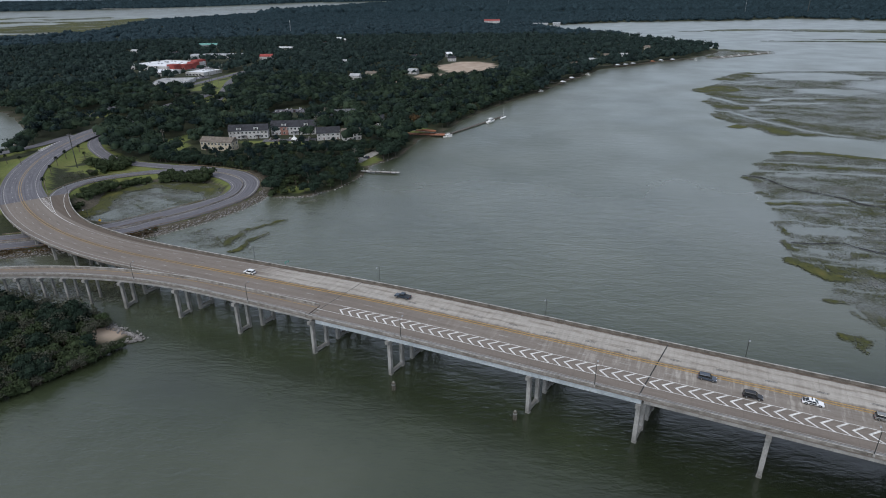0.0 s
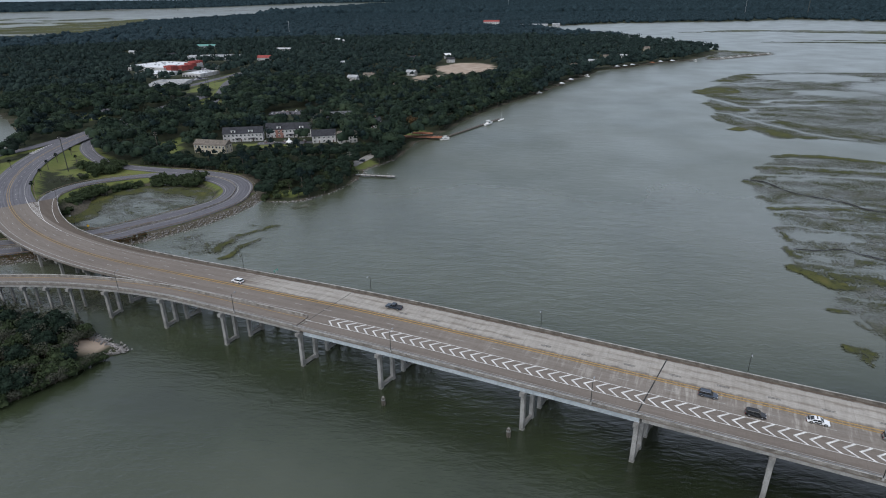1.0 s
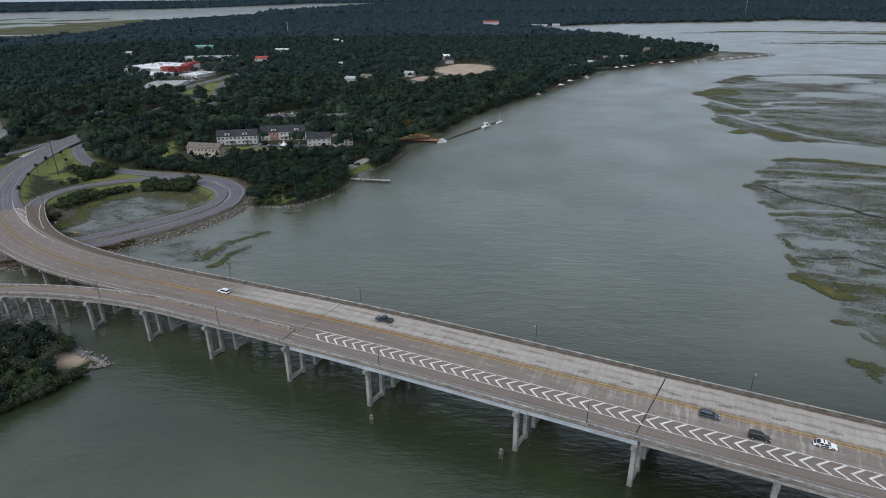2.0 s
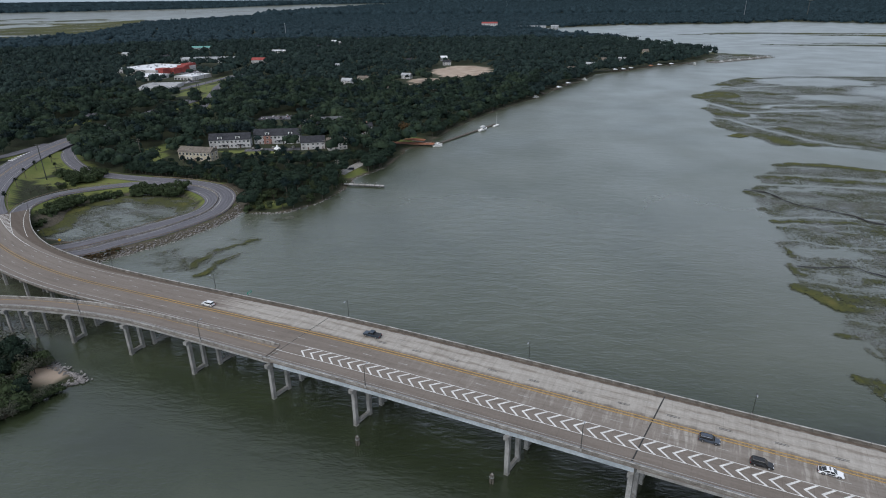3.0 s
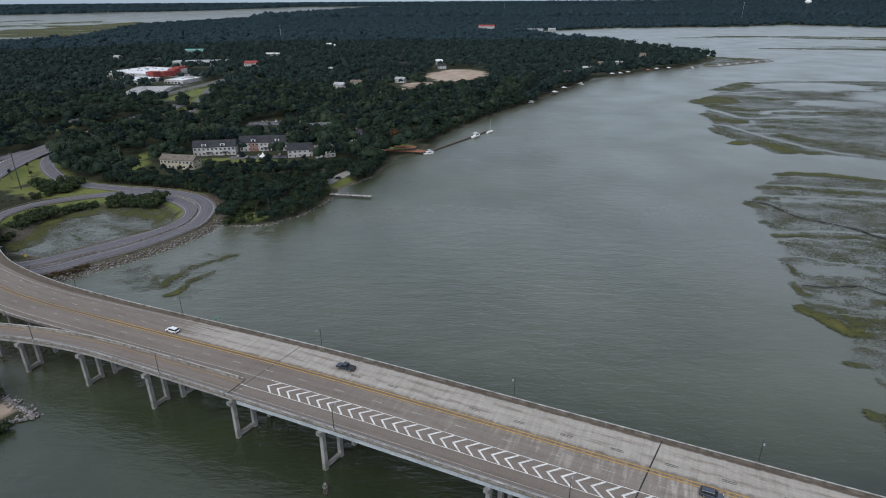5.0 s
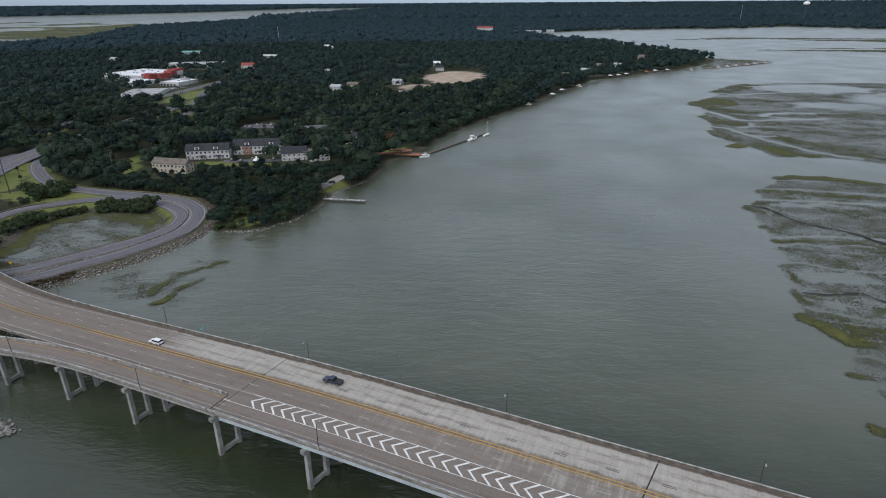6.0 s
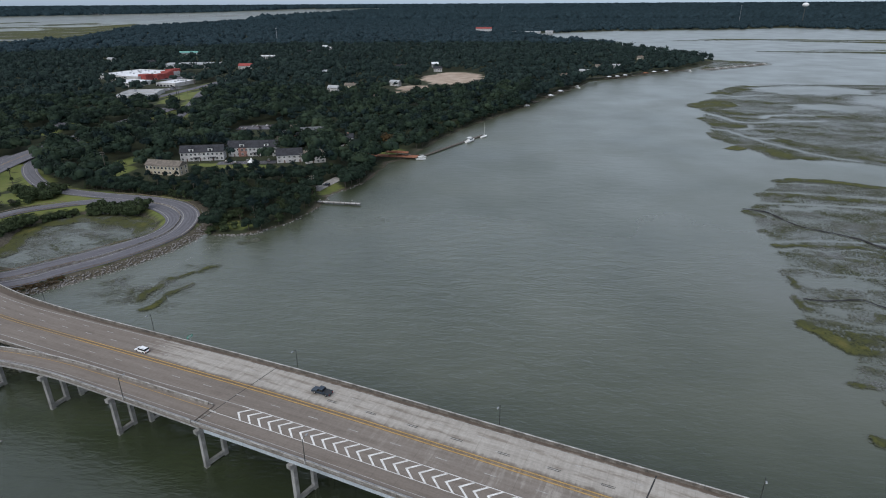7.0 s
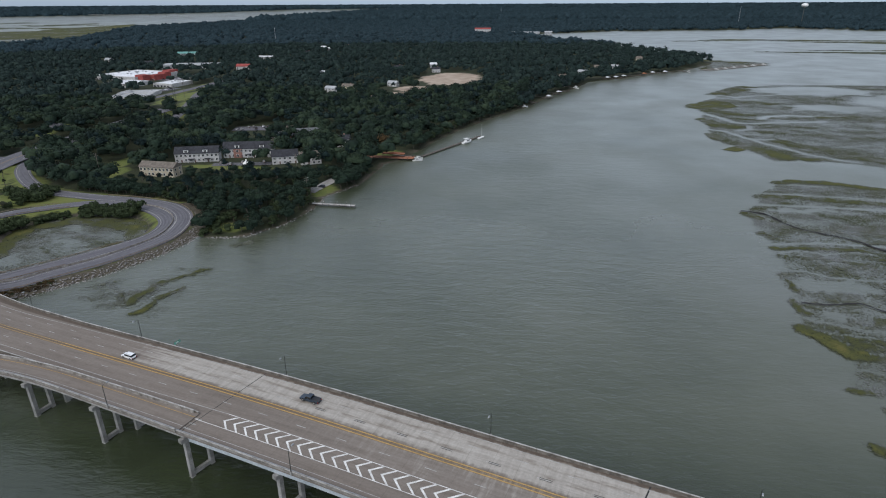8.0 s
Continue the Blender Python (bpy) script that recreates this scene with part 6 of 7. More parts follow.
# ---- houses ----
CREAM = speckled("cream_siding", (0.36, 0.32, 0.24), (0.46, 0.41, 0.31), 0.4)
WHITE_SIDING = speckled("white_siding", (0.36, 0.355, 0.35), (0.50, 0.495, 0.485), 0.4)
BRICK = speckled("red_brick", (0.20, 0.10, 0.08), (0.30, 0.16, 0.13), 0.8)
GREY_SIDING = speckled("grey_siding", (0.26, 0.27, 0.28), (0.36, 0.37, 0.38), 0.4)
SHINGLE = speckled("dark_shingle", (0.02, 0.021, 0.025), (0.042, 0.043, 0.05), 0.5)
BROWN_SHINGLE = speckled("brown_shingle", (0.10, 0.085, 0.07), (0.18, 0.155, 0.13), 0.5)
WHITE_ROOF = speckled("white_membrane_roof", (0.55, 0.56, 0.58), (0.72, 0.73, 0.75), 0.06)
GREY_ROOF = speckled("grey_metal_roof", (0.28, 0.29, 0.3), (0.42, 0.43, 0.44), 0.08)
SLATE_ROOF = speckled("slate_grey_roof", (0.075, 0.08, 0.085), (0.125, 0.13, 0.135), 0.25)
RED_ROOF = speckled("red_metal_roof", (0.22, 0.045, 0.04), (0.32, 0.075, 0.065), 0.2)
TEAL_ROOF = speckled("teal_metal_roof", (0.10, 0.24, 0.22), (0.16, 0.33, 0.30), 0.2)
PANE = plain("window_glass", (0.03, 0.035, 0.04), 0.1)
DOOR = plain("door_paint", (0.10, 0.06, 0.05), 0.5)


def window(parent, x, y, z, w, h, facing=-1):
    """A framed pane on a wall that faces local -y (or +y)."""
    y0, y1 = sorted((y, y + facing * 0.09))
    fr = part("window", Shape().box(x - w / 2 - 0.12, x + w / 2 + 0.12, y0, y1, z - 0.12, z + h + 0.12), WHITE_PAINT, parent, "white window frame")
    y0, y1 = sorted((y + facing * 0.09, y + facing * 0.12))
    part("pane", Shape().box(x - w / 2, x - 0.04, y0, y1, z, z + h).box(x + 0.04, x + w / 2, y0, y1, z, z + h), PANE, fr)


def gable(parent, ln, w, z, rise, mat, over=0.5, cx=0.0, hip=0.0):
    """A pitched roof along local x with eaves; hip: how far its ends slope in."""
    t = 0.22
    x0, x1, y0, y1 = cx - ln / 2 - over, cx + ln / 2 + over, -w / 2 - over, w / 2 + over
    v = [(x0, y0, z), (x1, y0, z), (x1, y1, z), (x0, y1, z), (x0 + hip, 0, z + rise), (x1 - hip, 0, z + rise)]
    v += [(a, b, c + t) for a, b, c in v]
    f = [(0, 3, 2, 1), (6, 7, 11, 10), (8, 9, 10, 11), (7, 8, 11), (9, 6, 10), (0, 1, 7, 6), (1, 2, 8, 7), (2, 3, 9, 8), (3, 0, 6, 9)]
    return part("roof", Shape().add(v, f), mat, parent)


def house(name, x, y, rz, ln, w, h, rise, wall, roof, label, bays=6, storeys=2, dormers=(), porch=(), brick_bay=None, base=None, hip=0.0, gable_ends=True, chimney=False, group=""):
    if base is None:
        base = float(ground_height(np.array([float(x)]), np.array([float(y)]))[0][0])
    ob = thing(name, x, y, base - 0.3, rz, label, "house", group)
    s = Shape().box(-ln / 2, ln / 2, -w / 2, w / 2, 0, h + 0.3)
    if not hip:
        for sx in (-1, 1):
            a = sx * (ln / 2 - 0.12)
            s.add([(a, -w / 2, h + 0.3), (a, w / 2, h + 0.3), (a, 0, h + rise + 0.25), (a + sx * 0.12, -w / 2, h + 0.3), (a + sx * 0.12, w / 2, h + 0.3), (a + sx * 0.12, 0, h + rise + 0.25)],
                  [(0, 1, 2), (3, 5, 4), (0, 2, 5, 3), (1, 4, 5, 2), (0, 3, 4, 1)])
    part("wall", s, wall, ob)
    gable(ob, ln, w, h + 0.3, rise, roof, hip=hip)
    if brick_bay:
        part("front_bay", Shape().box(brick_bay[0], brick_bay[1], -w / 2 - 0.35, -w / 2, 0, h + 0.2), BRICK, ob, "red brick front bay")
    st = h / storeys
    for k in range(storeys):
        for i in range(bays):
            bx = -ln / 2 + ln * (i + 0.5) / bays
            inset = -w / 2 - (0.36 if brick_bay and brick_bay[0] < bx < brick_bay[1] else 0.0)
            if k == 0 and i % 3 == 1:
                dr = part("door", Shape().box(bx - 0.5, bx + 0.5, inset - 0.07, inset, 0.3, 2.4), DOOR, ob, "dark front door")
            else:
                window(ob, bx, inset, 0.3 + k * st + st * 0.3, min(1.5, ln / bays * 0.5), st * 0.5)
    for k in range(storeys):
        for i in range(2):
            window_side(ob, ln / 2, -w / 4 + i * w / 2, 0.3 + k * st + st * 0.3, 1.1, st * 0.5, 1)
            window_side(ob, -ln / 2, -w / 4 + i * w / 2, 0.3 + k * st + st * 0.3, 1.1, st * 0.5, -1)
    for dx in dormers:
        d = part("dormer", Shape().box(dx - 1.7, dx + 1.7, -w / 2 + 0.5, -w / 2 + 4.2, h + 0.4, h + 3.1), WHITE_PAINT, ob, "white roof dormer")
        part("dormer_roof", Shape().add([(dx - 2.0, -w / 2 + 0.3, h + 3.05), (dx + 2.0, -w / 2 + 0.3, h + 3.05), (dx, -w / 2 + 0.3, h + 4.1), (dx - 2.0, -0.2, h + 3.05), (dx + 2.0, -0.2, h + 3.05), (dx, -0.2, h + 4.1)],
                                        [(0, 1, 2), (5, 4, 3), (0, 2, 5, 3), (1, 4, 5, 2), (0, 3, 4, 1)]), roof, d)
        part("pane", Shape().box(dx - 0.95, dx - 0.08, -w / 2 + 0.42, -w / 2 + 0.5, h + 1.3, h + 2.7).box(dx + 0.08, dx + 0.95, -w / 2 + 0.42, -w / 2 + 0.5, h + 1.3, h + 2.7), PANE, d)
    for px in porch:
        pr = part("porch", Shape().box(px - 2.4, px + 2.4, -w / 2 - 2.2, -w / 2, h * 0.44, h * 0.44 + 0.35, 0.1), roof, ob, "small porch roof")
        for c in (px - 2.2, px + 2.2):
            part("porch_column", Shape().tube((c, -w / 2 - 2.0, 0), (c, -w / 2 - 2.0, h * 0.44), 0.13, 0.11, 8), WHITE_PAINT, pr)
    if chimney:
        part("chimney", Shape().box(ln * 0.2, ln * 0.2 + 1, 0.5, 1.5, h, h + rise + 1.2), BRICK, ob, "brick chimney")
    return ob


def window_side(parent, x, y, z, w, h, facing):
    x0, x1 = sorted((x, x + facing * 0.09))
    fr = part("window", Shape().box(x0, x1, y - w / 2 - 0.12, y + w / 2 + 0.12, z - 0.12, z + h + 0.12), WHITE_PAINT, parent, "white window frame")
    x0, x1 = sorted((x + facing * 0.09, x + facing * 0.12))
    part("pane", Shape().box(x0, x1, y - w / 2, y + w / 2, z, z + h), PANE, fr)


house("townhouse", -235, 438, -6, 27, 10, 6.6, 3.0, CREAM, BROWN_SHINGLE, "cream two-storey townhouse row with a brown roof", 9, 2, hip=0, group="waterside townhouses")
house("townhouse", -228, 479, 15, 32, 11, 6.6, 4.4, WHITE_SIDING, SHINGLE, "white townhouse row with dark roof and two dormers", 10, 2, dormers=(-7.5, 6.5), porch=(-4, 8), group="waterside townhouses")
house("townhouse", -195, 498, 11, 38, 11, 6.9, 4.6, WHITE_SIDING, SHINGLE, "white townhouse row with a brick front and dormers", 12, 2, dormers=(-8, 11), porch=(2, 14), brick_bay=(-11, -4.5), group="waterside townhouses")
house("house", -159, 480, 18, 19, 9, 5.6, 4.4, WHITE_SIDING, SHINGLE, "white gabled house with a dark roof", 5, 2)
house("house", -139, 479, 28, 15, 9, 5.6, 3.8, WHITE_SIDING, BROWN_SHINGLE, "pale gabled house between tall trees", 4, 2)
house("house", -170, 566, 20, 40, 20, 5.0, 4.2, BRICK, SLATE_ROOF, "brick hall with a wide dark grey hipped roof", 8, 1, hip=8)
house("house", -200, 588, 15, 26, 12, 3.6, 3.0, GREY_SIDING, BROWN_SHINGLE, "low house with a brown roof under trees", 5, 1, hip=4)
for i, (x, y, r) in enumerate(HOUSE_SPOTS):
    wl_ = (WHITE_SIDING, GREY_SIDING, CREAM, WHITE_SIDING)[i % 4]
    rf = (SHINGLE, GREY_ROOF, BROWN_SHINGLE, WHITE_ROOF)[(i * 7) % 4]
    house("house", x, y, (i * 37) % 50 - 25, 12 + (i * 5) % 6, 9, 5.0 + (i % 3) * 0.6, 3.0, wl_, rf, ("white", "grey", "cream", "white")[i % 4] + " house among the trees with a pitched roof", 3, 2, chimney=i % 2 == 0, group="houses among the trees")


def store(x, y, rz, ln, w, h, wall, roof, label, fronts=(), units=6, name="store"):
    """A flat-roofed shop with a parapet, front glazing, roof units and coloured portals."""
    base = 1.2
    ob = thing(name, x, y, base, rz, label, "shop")
    part("wall", Shape().box(-ln / 2, ln / 2, -w / 2, w / 2, -0.5, h), wall, ob)
    part("roof", Shape().box(-ln / 2 + 0.3, ln / 2 - 0.3, -w / 2 + 0.3, w / 2 - 0.3, h, h + 0.12), roof, ob)
    for a in ((-ln / 2, ln / 2, -w / 2, -w / 2 + 0.3), (-ln / 2, ln / 2, w / 2 - 0.3, w / 2), (-ln / 2, -ln / 2 + 0.3, -w / 2 + 0.3, w / 2 - 0.3), (ln / 2 - 0.3, ln / 2, -w / 2 + 0.3, w / 2 - 0.3)):
        part("parapet", Shape().box(*a, h, h + 0.7), wall, ob)
    g = np.random.default_rng(int(abs(x)))
    for i in range(units):
        ux, uy = (g.random() - 0.5) * ln * 0.8, (g.random() - 0.5) * w * 0.7
        part("roof_unit", Shape().box(ux - 1.3, ux + 1.3, uy - 1, uy + 1, h + 0.1, h + 1.6, 0.08), GALV, ob)
    for fx0, fx1, mat, fh in fronts:
        part("front_portal", Shape().box(fx0, fx1, -w / 2 - 2.5, -w / 2, -0.5, h + fh), mat, ob, "red painted portal" if mat is RED_ROOF else "")
    for i in range(int(ln / 6)):
        bx = -ln / 2 + 3 + i * 6
        if not any(a - 1 < bx < b + 1 for a, b, _, _ in fronts):
            window(ob, bx, -w / 2, 0.5, 4, 2.4)
    return ob


store(-606, 1006, -16, 92, 88, 7.0, WHITE_SIDING, WHITE_ROOF, "large white flat-roofed supermarket", (), 14)
store(-560, 908, -16, 46, 42, 5.5, WHITE_SIDING, WHITE_ROOF, "white flat-roofed shop wing with a grey front", (), 6)
for x, y, ln_, w_, h_ in ((-568, 962, 16, 14, 9.5), (-556, 985, 12, 26, 8.0), (-560, 1012, 16, 12, 9.0), (-563, 1036, 14, 20, 10.0)):
    store(x, y, -16, ln_, w_, h_, RED_ROOF, RED_ROOF, "red entrance block of the supermarket", (), 0)
store(-596, 1168, 12, 104, 46, 7.0, GREY_SIDING, GREY_ROOF, "long grey-roofed shop building", (), 10)
store(-492, 916, -12, 34, 44, 5.0, WHITE_SIDING, WHITE_ROOF, "small white flat-roofed shop", (), 5)
for k in range(4):
    store(-484 + k * 4.5, 822 - k * 17, 14, 46, 15.5, 4.6 + 0.5 * (k % 2), WHITE_SIDING, GREY_ROOF, "long pale metal-roofed shop row", (), 2)
house("hall", -742, 1432, 10, 46, 15, 6, 3.5, GREY_SIDING, TEAL_ROOF, "hall with a teal metal roof", 8, 1)
house("hall", -479, 1140, 5, 24, 14, 6, 4.0, WHITE_SIDING, RED_ROOF, "shop with a bright red metal roof", 4, 1)
house("hall", -518, 1353, 0, 36, 11, 6, 1.6, WHITE_SIDING, WHITE_ROOF, "long white low-roofed building", 6, 1)
house("hall", -100, 2447, 0, 60, 24, 19, 5, WHITE_SIDING, RED_ROOF, "distant large hall with a red roof", 8, 3, base=2.0)
house("hall", 62, 2449, -2, 104, 24, 9, 2, GREY_SIDING, GREY_ROOF, "distant long pale grey building at the water", 16, 3, base=1.0)
house("hall", 146, 2444, -2, 28, 20, 10, 3, GREY_SIDING, GREY_ROOF, "distant pale grey block at the water", 5, 3, base=1.0)


# ---- docks and boats ----
PLANK = speckled("silvered_dock_planks", (0.22, 0.20, 0.18), (0.36, 0.34, 0.31), 0.6)
RED_PLANK = speckled("red_stained_deck", (0.24, 0.09, 0.05), (0.36, 0.16, 0.09), 0.4)


def dock(x0, y0, x1, y1, w, z, label, name="dock", rails=False, deck=None, group="", gap=3.5, board=2.0):
    ln = math.hypot(x1 - x0, y1 - y0)
    ob = thing(name, x0, y0, 0, math.degrees(math.atan2(y1 - y0, x1 - x0)), label, "dock", group)
    n = max(1, int(ln / board))
    for i in range(n):
        a, b = ln * i / n, ln * (i + 1) / n - 0.05
        part("plank", Shape().box(a, b, -w / 2, w / 2, z - 0.12, z), deck or PLANK, ob)
    part("stringer", Shape().box(0, ln, -w / 2 + 0.1, -w / 2 + 0.3, z - 0.4, z - 0.12).box(0, ln, w / 2 - 0.3, w / 2 - 0.1, z - 0.4, z - 0.12), TIMBER, ob)
    for a in np.arange(0.4, ln, gap):
        for sy_ in (-1, 1):
            part("post", Shape().tube((a, sy_ * (w / 2 + 0.16), -2.5), (a, sy_ * (w / 2 + 0.16), z + 0.9), 0.16, 0.14, 7), TIMBER, ob)
    if rails:
        for sy_ in (-1, 1):
            part("handrail", Shape().box(0, ln, sy_ * w / 2 - 0.05, sy_ * w / 2 + 0.05, z + 0.85, z + 0.95), TIMBER, ob)
    return ob


dock(-108, 386, -80.5, 384, 2.6, 1.2, "short pale plank pier on timber piles", rails=False, deck=COPING)
for x in (-106, -100.5, -96, -92, -86):
    ob = thing("dock_light", x, 385.4, 1.2, 0, "small white globe light on the pier", "light", "pier lights")
    part("post", Shape().tube((0, 0, 0), (0, 0, 1.2), 0.05, 0.05, 6), TIMBER, ob)
    part("globe", Shape().tube((0, 0, 1.2), (0, 0, 1.55), 0.18, 0.1, 8), WHITE_PAINT, ob)
dock(-104, 505, -63, 503.5, 7.5, 1.6, "broad red-stained timber wharf on piles", "wharf", deck=RED_PLANK, gap=4.5)
ob = thing("boat_shelter", -80, 506, 1.6, -2, "low rust-red roofed boat shelter on the wharf", "shelter")
part("roof", Shape().prism([(-9, 2.4), (9, 2.4), (9, 2.6), (0, 3.3), (-9, 2.6)], -2.6, 2.6), RED_PLANK, ob)
for x in (-8.4, 0, 8.4):
    for y in (-2.2, 2.2):
        part("post", Shape().tube((x, y, 0), (x, y, 2.5), 0.12, 0.12, 6), TIMBER, ob)
dock(-58, 512, -16, 594, 2.4, 0.9, "long dark floating dock with timber piles", "floating_dock", gap=4, deck=TIMBER)
dock(-100, 522, -64, 506, 1.6, 1.5, "grey walkway from the lawn to the wharf", "walkway", rails=True)


def boat(x, y, rz, ln, label, cabin=True, mast=0.0, name="motor_boat", group=""):
    ob = thing(name, x, y, 0, rz, label, "boat", group)
    w = ln * 0.3
    st = []
    for t, k, zt in ((-0.5, 0.8, 1.0), (-0.2, 1.0, 1.0), (0.15, 0.95, 1.1), (0.38, 0.55, 1.25), (0.5, 0.04, 1.4)):
        st.append([(t * ln, s * k * w / 2 * b, z) for s, b, z in ((-1, 0.55, -0.3), (-1, 1, zt * ln * 0.1), (1, 1, zt * ln * 0.1), (1, 0.55, -0.3))])
    v = [p for r in st for p in r]
    f = [(i * 4 + a, i * 4 + (a + 1) % 4, i * 4 + 4 + (a + 1) % 4, i * 4 + 4 + a) for i in range(4) for a in range(4)] + [(0, 3, 2, 1), (16, 17, 18, 19)]
    part("hull", Shape().add(v, f), WHITE_PAINT, ob, "white hull")
    dz = ln * 0.1
    if cabin:
        part("cabin", Shape().box(-ln * 0.2, ln * 0.2, -w * 0.33, w * 0.33, dz, dz + ln * 0.14, ln * 0.015), WHITE_PAINT, ob)
        part("windshield", Shape().box(-ln * 0.16, ln * 0.21, -w * 0.345, w * 0.345, dz + ln * 0.05, dz + ln * 0.1, ln * 0.008), PANE, ob)
        part("canopy", Shape().box(-ln * 0.3, ln * 0.1, -w * 0.36, w * 0.36, dz + ln * 0.2, dz + ln * 0.215), WHITE_PAINT, ob)
    if mast:
        part("mast", Shape().tube((ln * 0.05, 0, dz), (ln * 0.05, 0, mast), 0.11, 0.07, 6), WHITE_PAINT, ob, "tall white mast")
        part("boom", Shape().tube((ln * 0.05, 0, dz + 1.2), (-ln * 0.38, 0, dz + 1.3), 0.08, 0.07, 6), WHITE_PAINT, ob)
    return ob


boat(-26, 568, 60, 13, "white motor yacht moored at the floating dock")
boat(-14.5, 588, 62, 10, "white sailing boat with a bare mast", False, 13, "sailing_boat")
boat(-60, 500, 20, 8, "small white motor boat at the wharf's end")
boat(-60, 507, 15, 6.5, "small white runabout beside the wharf")
# private docks along the bank; what lies at the end: 0 nothing, 1 a boat, 2 a white-roofed lift, 3 a red-brown one
for i, (x, y, end) in enumerate([(20, 771, 1), (37, 797, 0), (55, 835, 2), (70, 876, 2), (84, 900, 0), (95, 940, 1), (158, 1046, 2), (172, 1054, 2), (187, 1071, 2), (207, 1088, 0), (226, 1106, 3), (244, 1125, 2), (267, 1139, 2), (288, 1154, 0), (310, 1165, 1)]):
    dock(x - 17, y + 13, x + 3, y - 2, 2.6, 1.4, "narrow private dock reaching from the wooded shore", group="private docks", gap=5, board=5.0, deck=TIMBER)
    dock(x - 2, y - 7, x + 8, y + 2, 2.2, 1.2, "short timber pontoon across a private dock", "pontoon", group="private docks", gap=5, board=5.0, deck=TIMBER)
    if end == 1:
        boat(x + 8, y - 6, 40 + i * 17, 9 + i % 3, "white boat at a private dock", group="boats at private docks")
    elif end:
        ob = thing("boat_lift", x + 5, y - 5, 0, 30, "boat lift with a pale roof on posts" if end == 2 else "boat lift with a red-brown roof on posts", "boat lift", "boat lifts")
        part("roof", Shape().prism([(-3.4, 3.9), (3.4, 3.9), (0, 5.2)], -2.8, 2.8), WHITE_ROOF if end == 2 else RED_PLANK, ob)
        for px in (-2.9, 2.9):
            for py in (-2.3, 2.3):
                part("post", Shape().tube((px, py, -2.5), (px, py, 4.0), 0.16, 0.15, 6), TIMBER, ob)
dock(345, 1192, 500, 1318, 3.0, 1.0, "long marina dock off the marsh point", "marina_dock", gap=12, board=6.0)
for i in range(22):
    t = (i + 0.6) / 22.6
    dock(345 + 155 * t, 1192 + 126 * t, 345 + 155 * t + 13, 1192 + 126 * t - 15, 1.6, 0.9, "narrow plank finger pier of the marina", "finger_pier", group="marina fingers", gap=9, board=6.0)
    if i in (3, 6, 9, 13, 16, 20):
        boat(345 + 155 * t + 9, 1192 + 126 * t - 4, -40, 9, "white boat berthed at the marina", group="marina boats")


# ---- poles, towers, far bridge ----
def utility_pole(x, y, h, base=None, arms=2):
    z = base if base is not None else max(0.5, float(ground_height(np.array([float(x)]), np.array([float(y)]))[0][0]))
    ob = thing("utility_pole", x, y, z - 0.3, 25, "tall dark timber utility pole", "utility pole", "utility poles")
    part("pole", Shape().tube((0, 0, 0), (0, 0, h), 0.34 if h > 20 else 0.24, 0.24 if h > 20 else 0.15, 8), DARK_STEEL if h > 20 else TIMBER, ob)
    for i in range(arms):
        part("crossarm", Shape().box(-1.3, 1.3, -0.08, 0.08, h - 0.9 - i * 1.4, h - 0.72 - i * 1.4), TIMBER, ob)
        for x_ in (-1.1, 1.1):
            part("insulator", Shape().tube((x_, 0, h - 0.72 - i * 1.4), (x_, 0, h - 0.45 - i * 1.4), 0.07, 0.05, 6), WHITE_PAINT, ob)


for x, y, h in ((-311.6, 375.5, 25), (-277, 431, 17), (-397, 748, 22), (-391, 742, 22), (-412, 800, 20), (-438, 870, 18), (-176, 502, 15), (-140, 452, 14), (-116, 402, 12)):
    utility_pole(x, y, h)


def mast(x, y, z0, z1, label):
    ob = thing("radio_mast", x, y, z0, 0, label, "mast", "radio masts")
    h = z1 - z0
    for i in range(3):
        a = i * 2.094
        part("leg", Shape().tube((math.cos(a), math.sin(a), 0), (math.cos(a) * 0.5, math.sin(a) * 0.5, h), 0.22, 0.18, 5), GALV, ob)
    for k in range(8):
        part("brace", Shape().tube((1, 0, h * k / 8), (-0.5, 0.87, h * (k + 1) / 8), 0.1, 0.1, 4), GALV, ob)
    part("beacon", Shape().tube((0, 0, h), (0, 0, h + 1.6), 0.9, 0.5, 8), WHITE_PAINT, ob, "white beacon")


mast(1072, 3176, 20, 93, "thin distant radio mast with a white beacon")
mast(-58, 3850, 40, 86, "thin far radio mast above the woods")
mast(-698, 1875, 3, 44, "short pale mast rising from the woods")
ob = thing("water_tower", 1314, 3083, 20, 0, "distant white bulb water tower above the trees", "water tower")
part("stem", Shape().tube((0, 0, 0), (0, 0, 70), 1.8, 1.6, 12), DARK_STEEL, ob)
bm = bmesh.new()
bmesh.ops.create_uvsphere(bm, u_segments=20, v_segments=12, radius=1)
me = bpy.data.meshes.new("tank")
bmesh.ops.scale(bm, vec=(14, 14, 9), verts=bm.verts)
bmesh.ops.translate(bm, vec=(0, 0, 76), verts=bm.verts)
bm.to_mesh(me)
bm.free()
me.materials.append(WHITE_PAINT)
put("tank", me, ob, "white bulb tank")
ob = thing("causeway_bridge", -2287.7, 3283.6, 0, math.degrees(math.atan2(478, 926)), "far low causeway bridge across the sound", "bridge")
ln = math.hypot(926, 478)
part("deck", Shape().add([(0, 0, 64), (ln, 0, 41.5), (ln, 6, 41.5), (0, 6, 64), (0, 0, 65.2), (ln, 0, 42.7), (ln, 6, 42.7), (0, 6, 65.2)], [(0, 3, 2, 1), (4, 5, 6, 7), (0, 1, 5, 4), (1, 2, 6, 5), (2, 3, 7, 6), (3, 0, 4, 7)]), CONCRETE, ob)
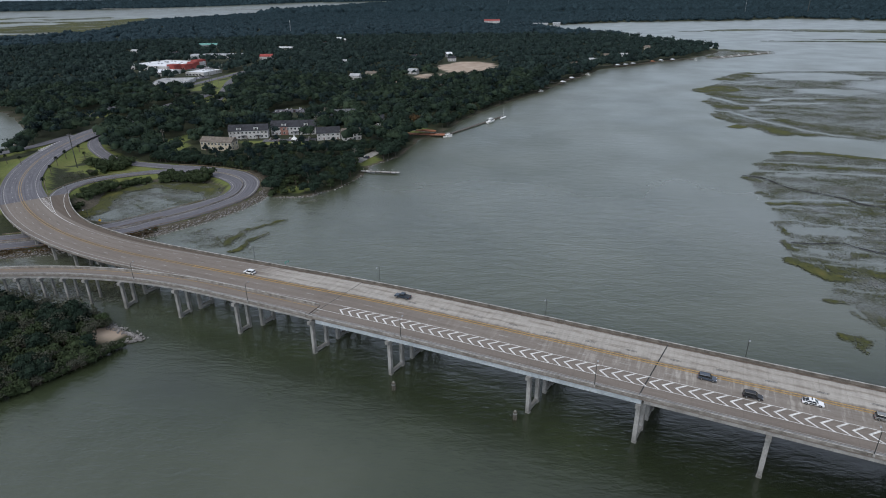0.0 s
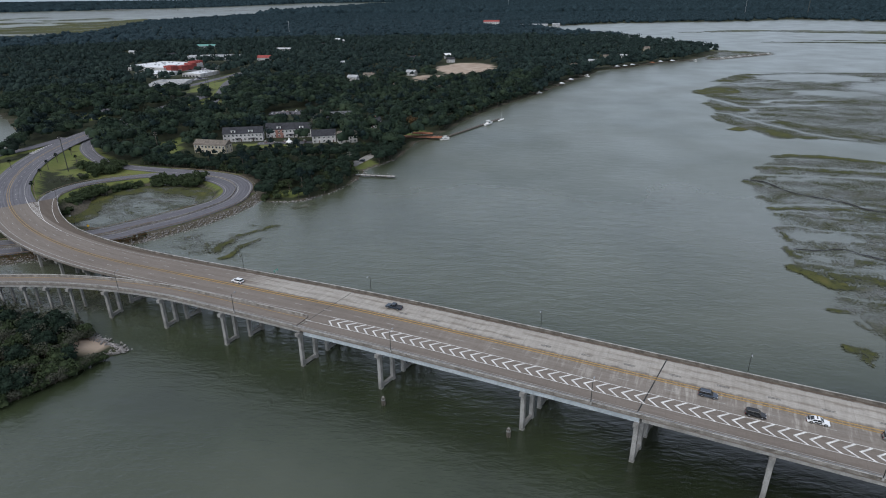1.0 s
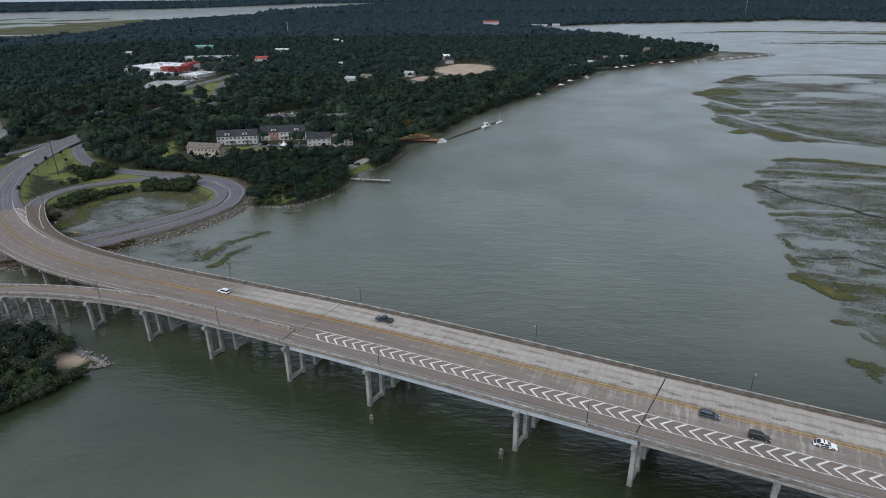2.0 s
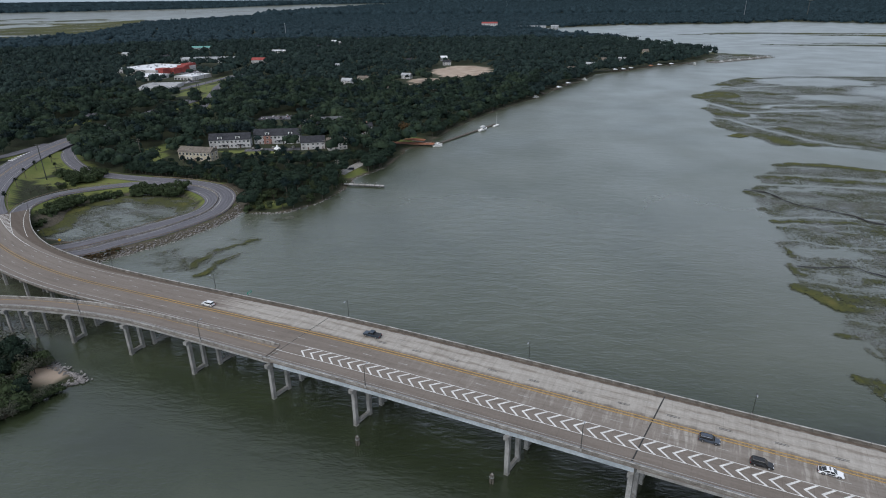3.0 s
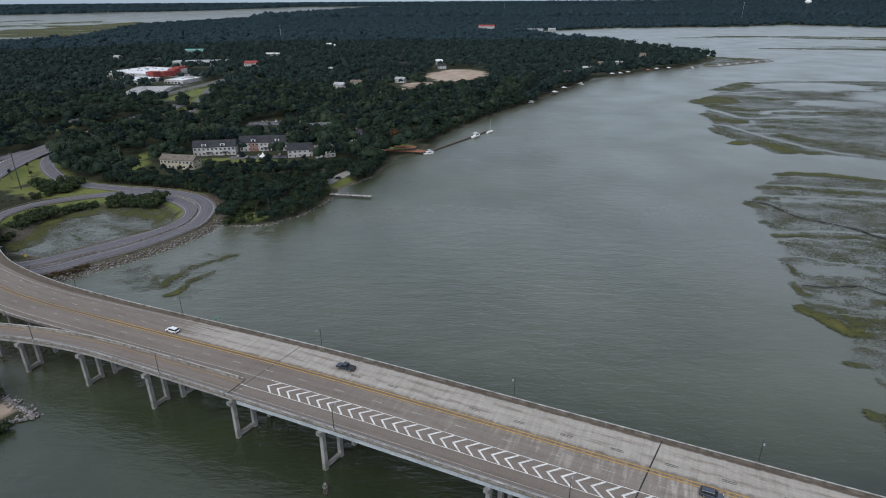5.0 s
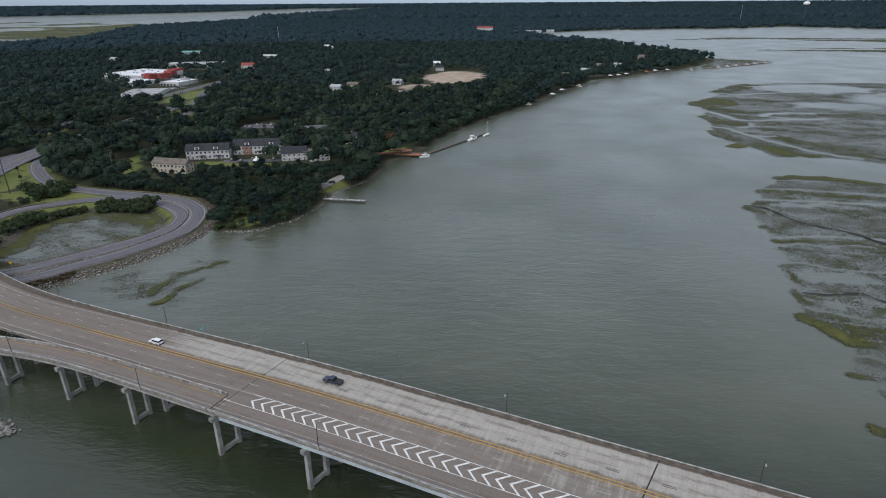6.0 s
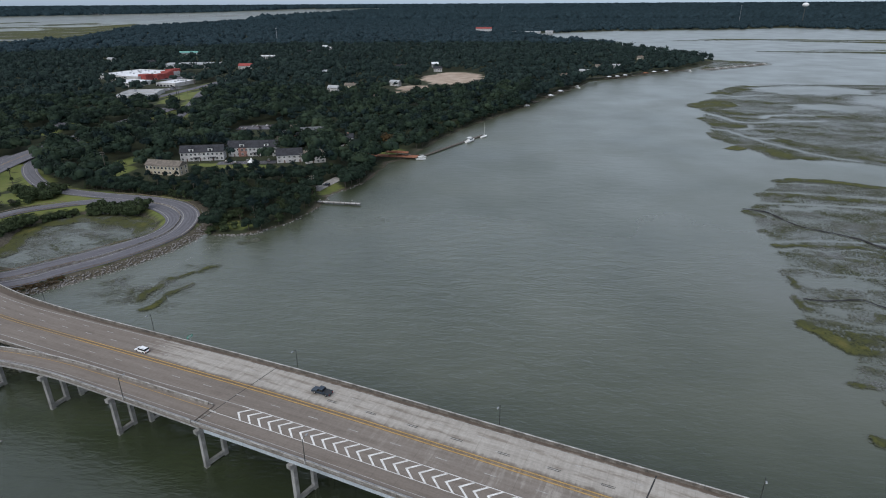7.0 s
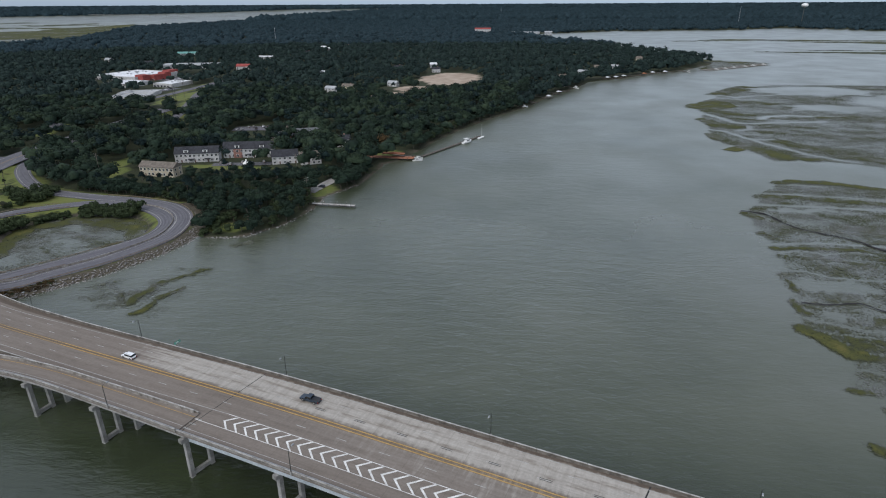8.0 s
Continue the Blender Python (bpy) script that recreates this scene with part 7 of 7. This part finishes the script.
for i in range(36):
    t = (i + 0.5) / 36
    part("pier", Shape().box(ln * t - 1, ln * t + 1, 1, 5, 38 - 22 * t + 18, 64 - 22.5 * t), CONCRETE, ob)


# ---- parking lots with parked cars ----
def lot(x, y, rz, ln, w, label, surface):
    ob = thing("parking_lot", x, y, 0, rz, label, "parking lot", kind="structure")
    gx_, gy_ = np.meshgrid(np.linspace(-ln / 2, ln / 2, 16), np.linspace(-w / 2, w / 2, 12))
    c, s = math.cos(radians(rz)), math.sin(radians(rz))
    wx_, wy_ = x + gx_.ravel() * c - gy_.ravel() * s, y + gx_.ravel() * s + gy_.ravel() * c
    z = ground_height(wx_, wy_)[0] + 0.22
    put("pavement", mesh_of("pavement", np.stack([gx_.ravel(), gy_.ravel(), z], 1), grid_faces(16, 12), surface, np.stack([gx_.ravel(), gy_.ravel()], 1)), ob)
    for i in range(int(ln / 3)):
        put("bay_line", Shape().box(-0.06, 0.06, -2.4, 2.4, 0, 0.03).mesh("bay_line", FADED_WHITE), ob, m=pose(-ln / 2 + 1.5 + i * 3, 0, float(z.max()) + 0.02))
    return float(z.max())


parked = [o for o in bpy.data.objects if o.parent is None and o.name.split(".")[0] in ("suv", "sedan", "pickup_truck")]
g_ = np.random.default_rng(12)
for x, y, rz, ln, w, n, lab in ((-526, 1015, 74, 95, 34, 10, "asphalt lot of the supermarket"), (-476, 866, 74, 40, 22, 4, "asphalt lot beside the shop row"), (-238, 606, 10, 36, 20, 7, "small asphalt lot under the trees"),
                                (-190, 472, 12, 44, 9, 5, "asphalt forecourt of the townhouses"), (-111, 428, 75, 44, 8, 2, "pale drive along the shore lawn")):
    z = lot(x, y, rz, ln, w, lab, CONCRETE if "pale" in lab else ASPHALT)
    c, s = math.cos(radians(rz)), math.sin(radians(rz))
    for i in range(n):
        a, b_ = (i + 0.5) / n * ln * 0.9 - ln * 0.45, (g_.integers(0, 2) - 0.5) * w * 0.5
        car = copy_thing(parked[int(g_.integers(0, len(parked)))], pose(x + a * c - b_ * s, y + a * s + b_ * c, z + 0.03, 0, 0, rz + 90))
        car["group"] = "parked cars"
        car["label"] = car["label"].split(" on the")[0].split(" driving")[0].split(" beside")[0].split(" near")[0].split(" with")[0] + " parked on an asphalt lot"

ob = thing("gazebo", -183, 464, 1.6, 0, "small white octagonal garden gazebo", "gazebo")
for i in range(8):
    a = i * math.pi / 4
    part("post", Shape().tube((2.4 * math.cos(a), 2.4 * math.sin(a), 0), (2.4 * math.cos(a), 2.4 * math.sin(a), 2.8), 0.1, 0.1, 6), WHITE_PAINT, ob)
part("floor", Shape().tube((0, 0, -0.2), (0, 0, 0.25), 2.7, 2.7, 8), WHITE_PAINT, ob)
part("roof", Shape().tube((0, 0, 2.8), (0, 0, 4.6), 3.0, 0.7, 8), WHITE_PAINT, ob)
part("cupola", Shape().tube((0, 0, 4.6), (0, 0, 5.2), 0.6, 0.6, 8).tube((0, 0, 5.2), (0, 0, 6.0), 0.8, 0.05, 8), WHITE_PAINT, ob)
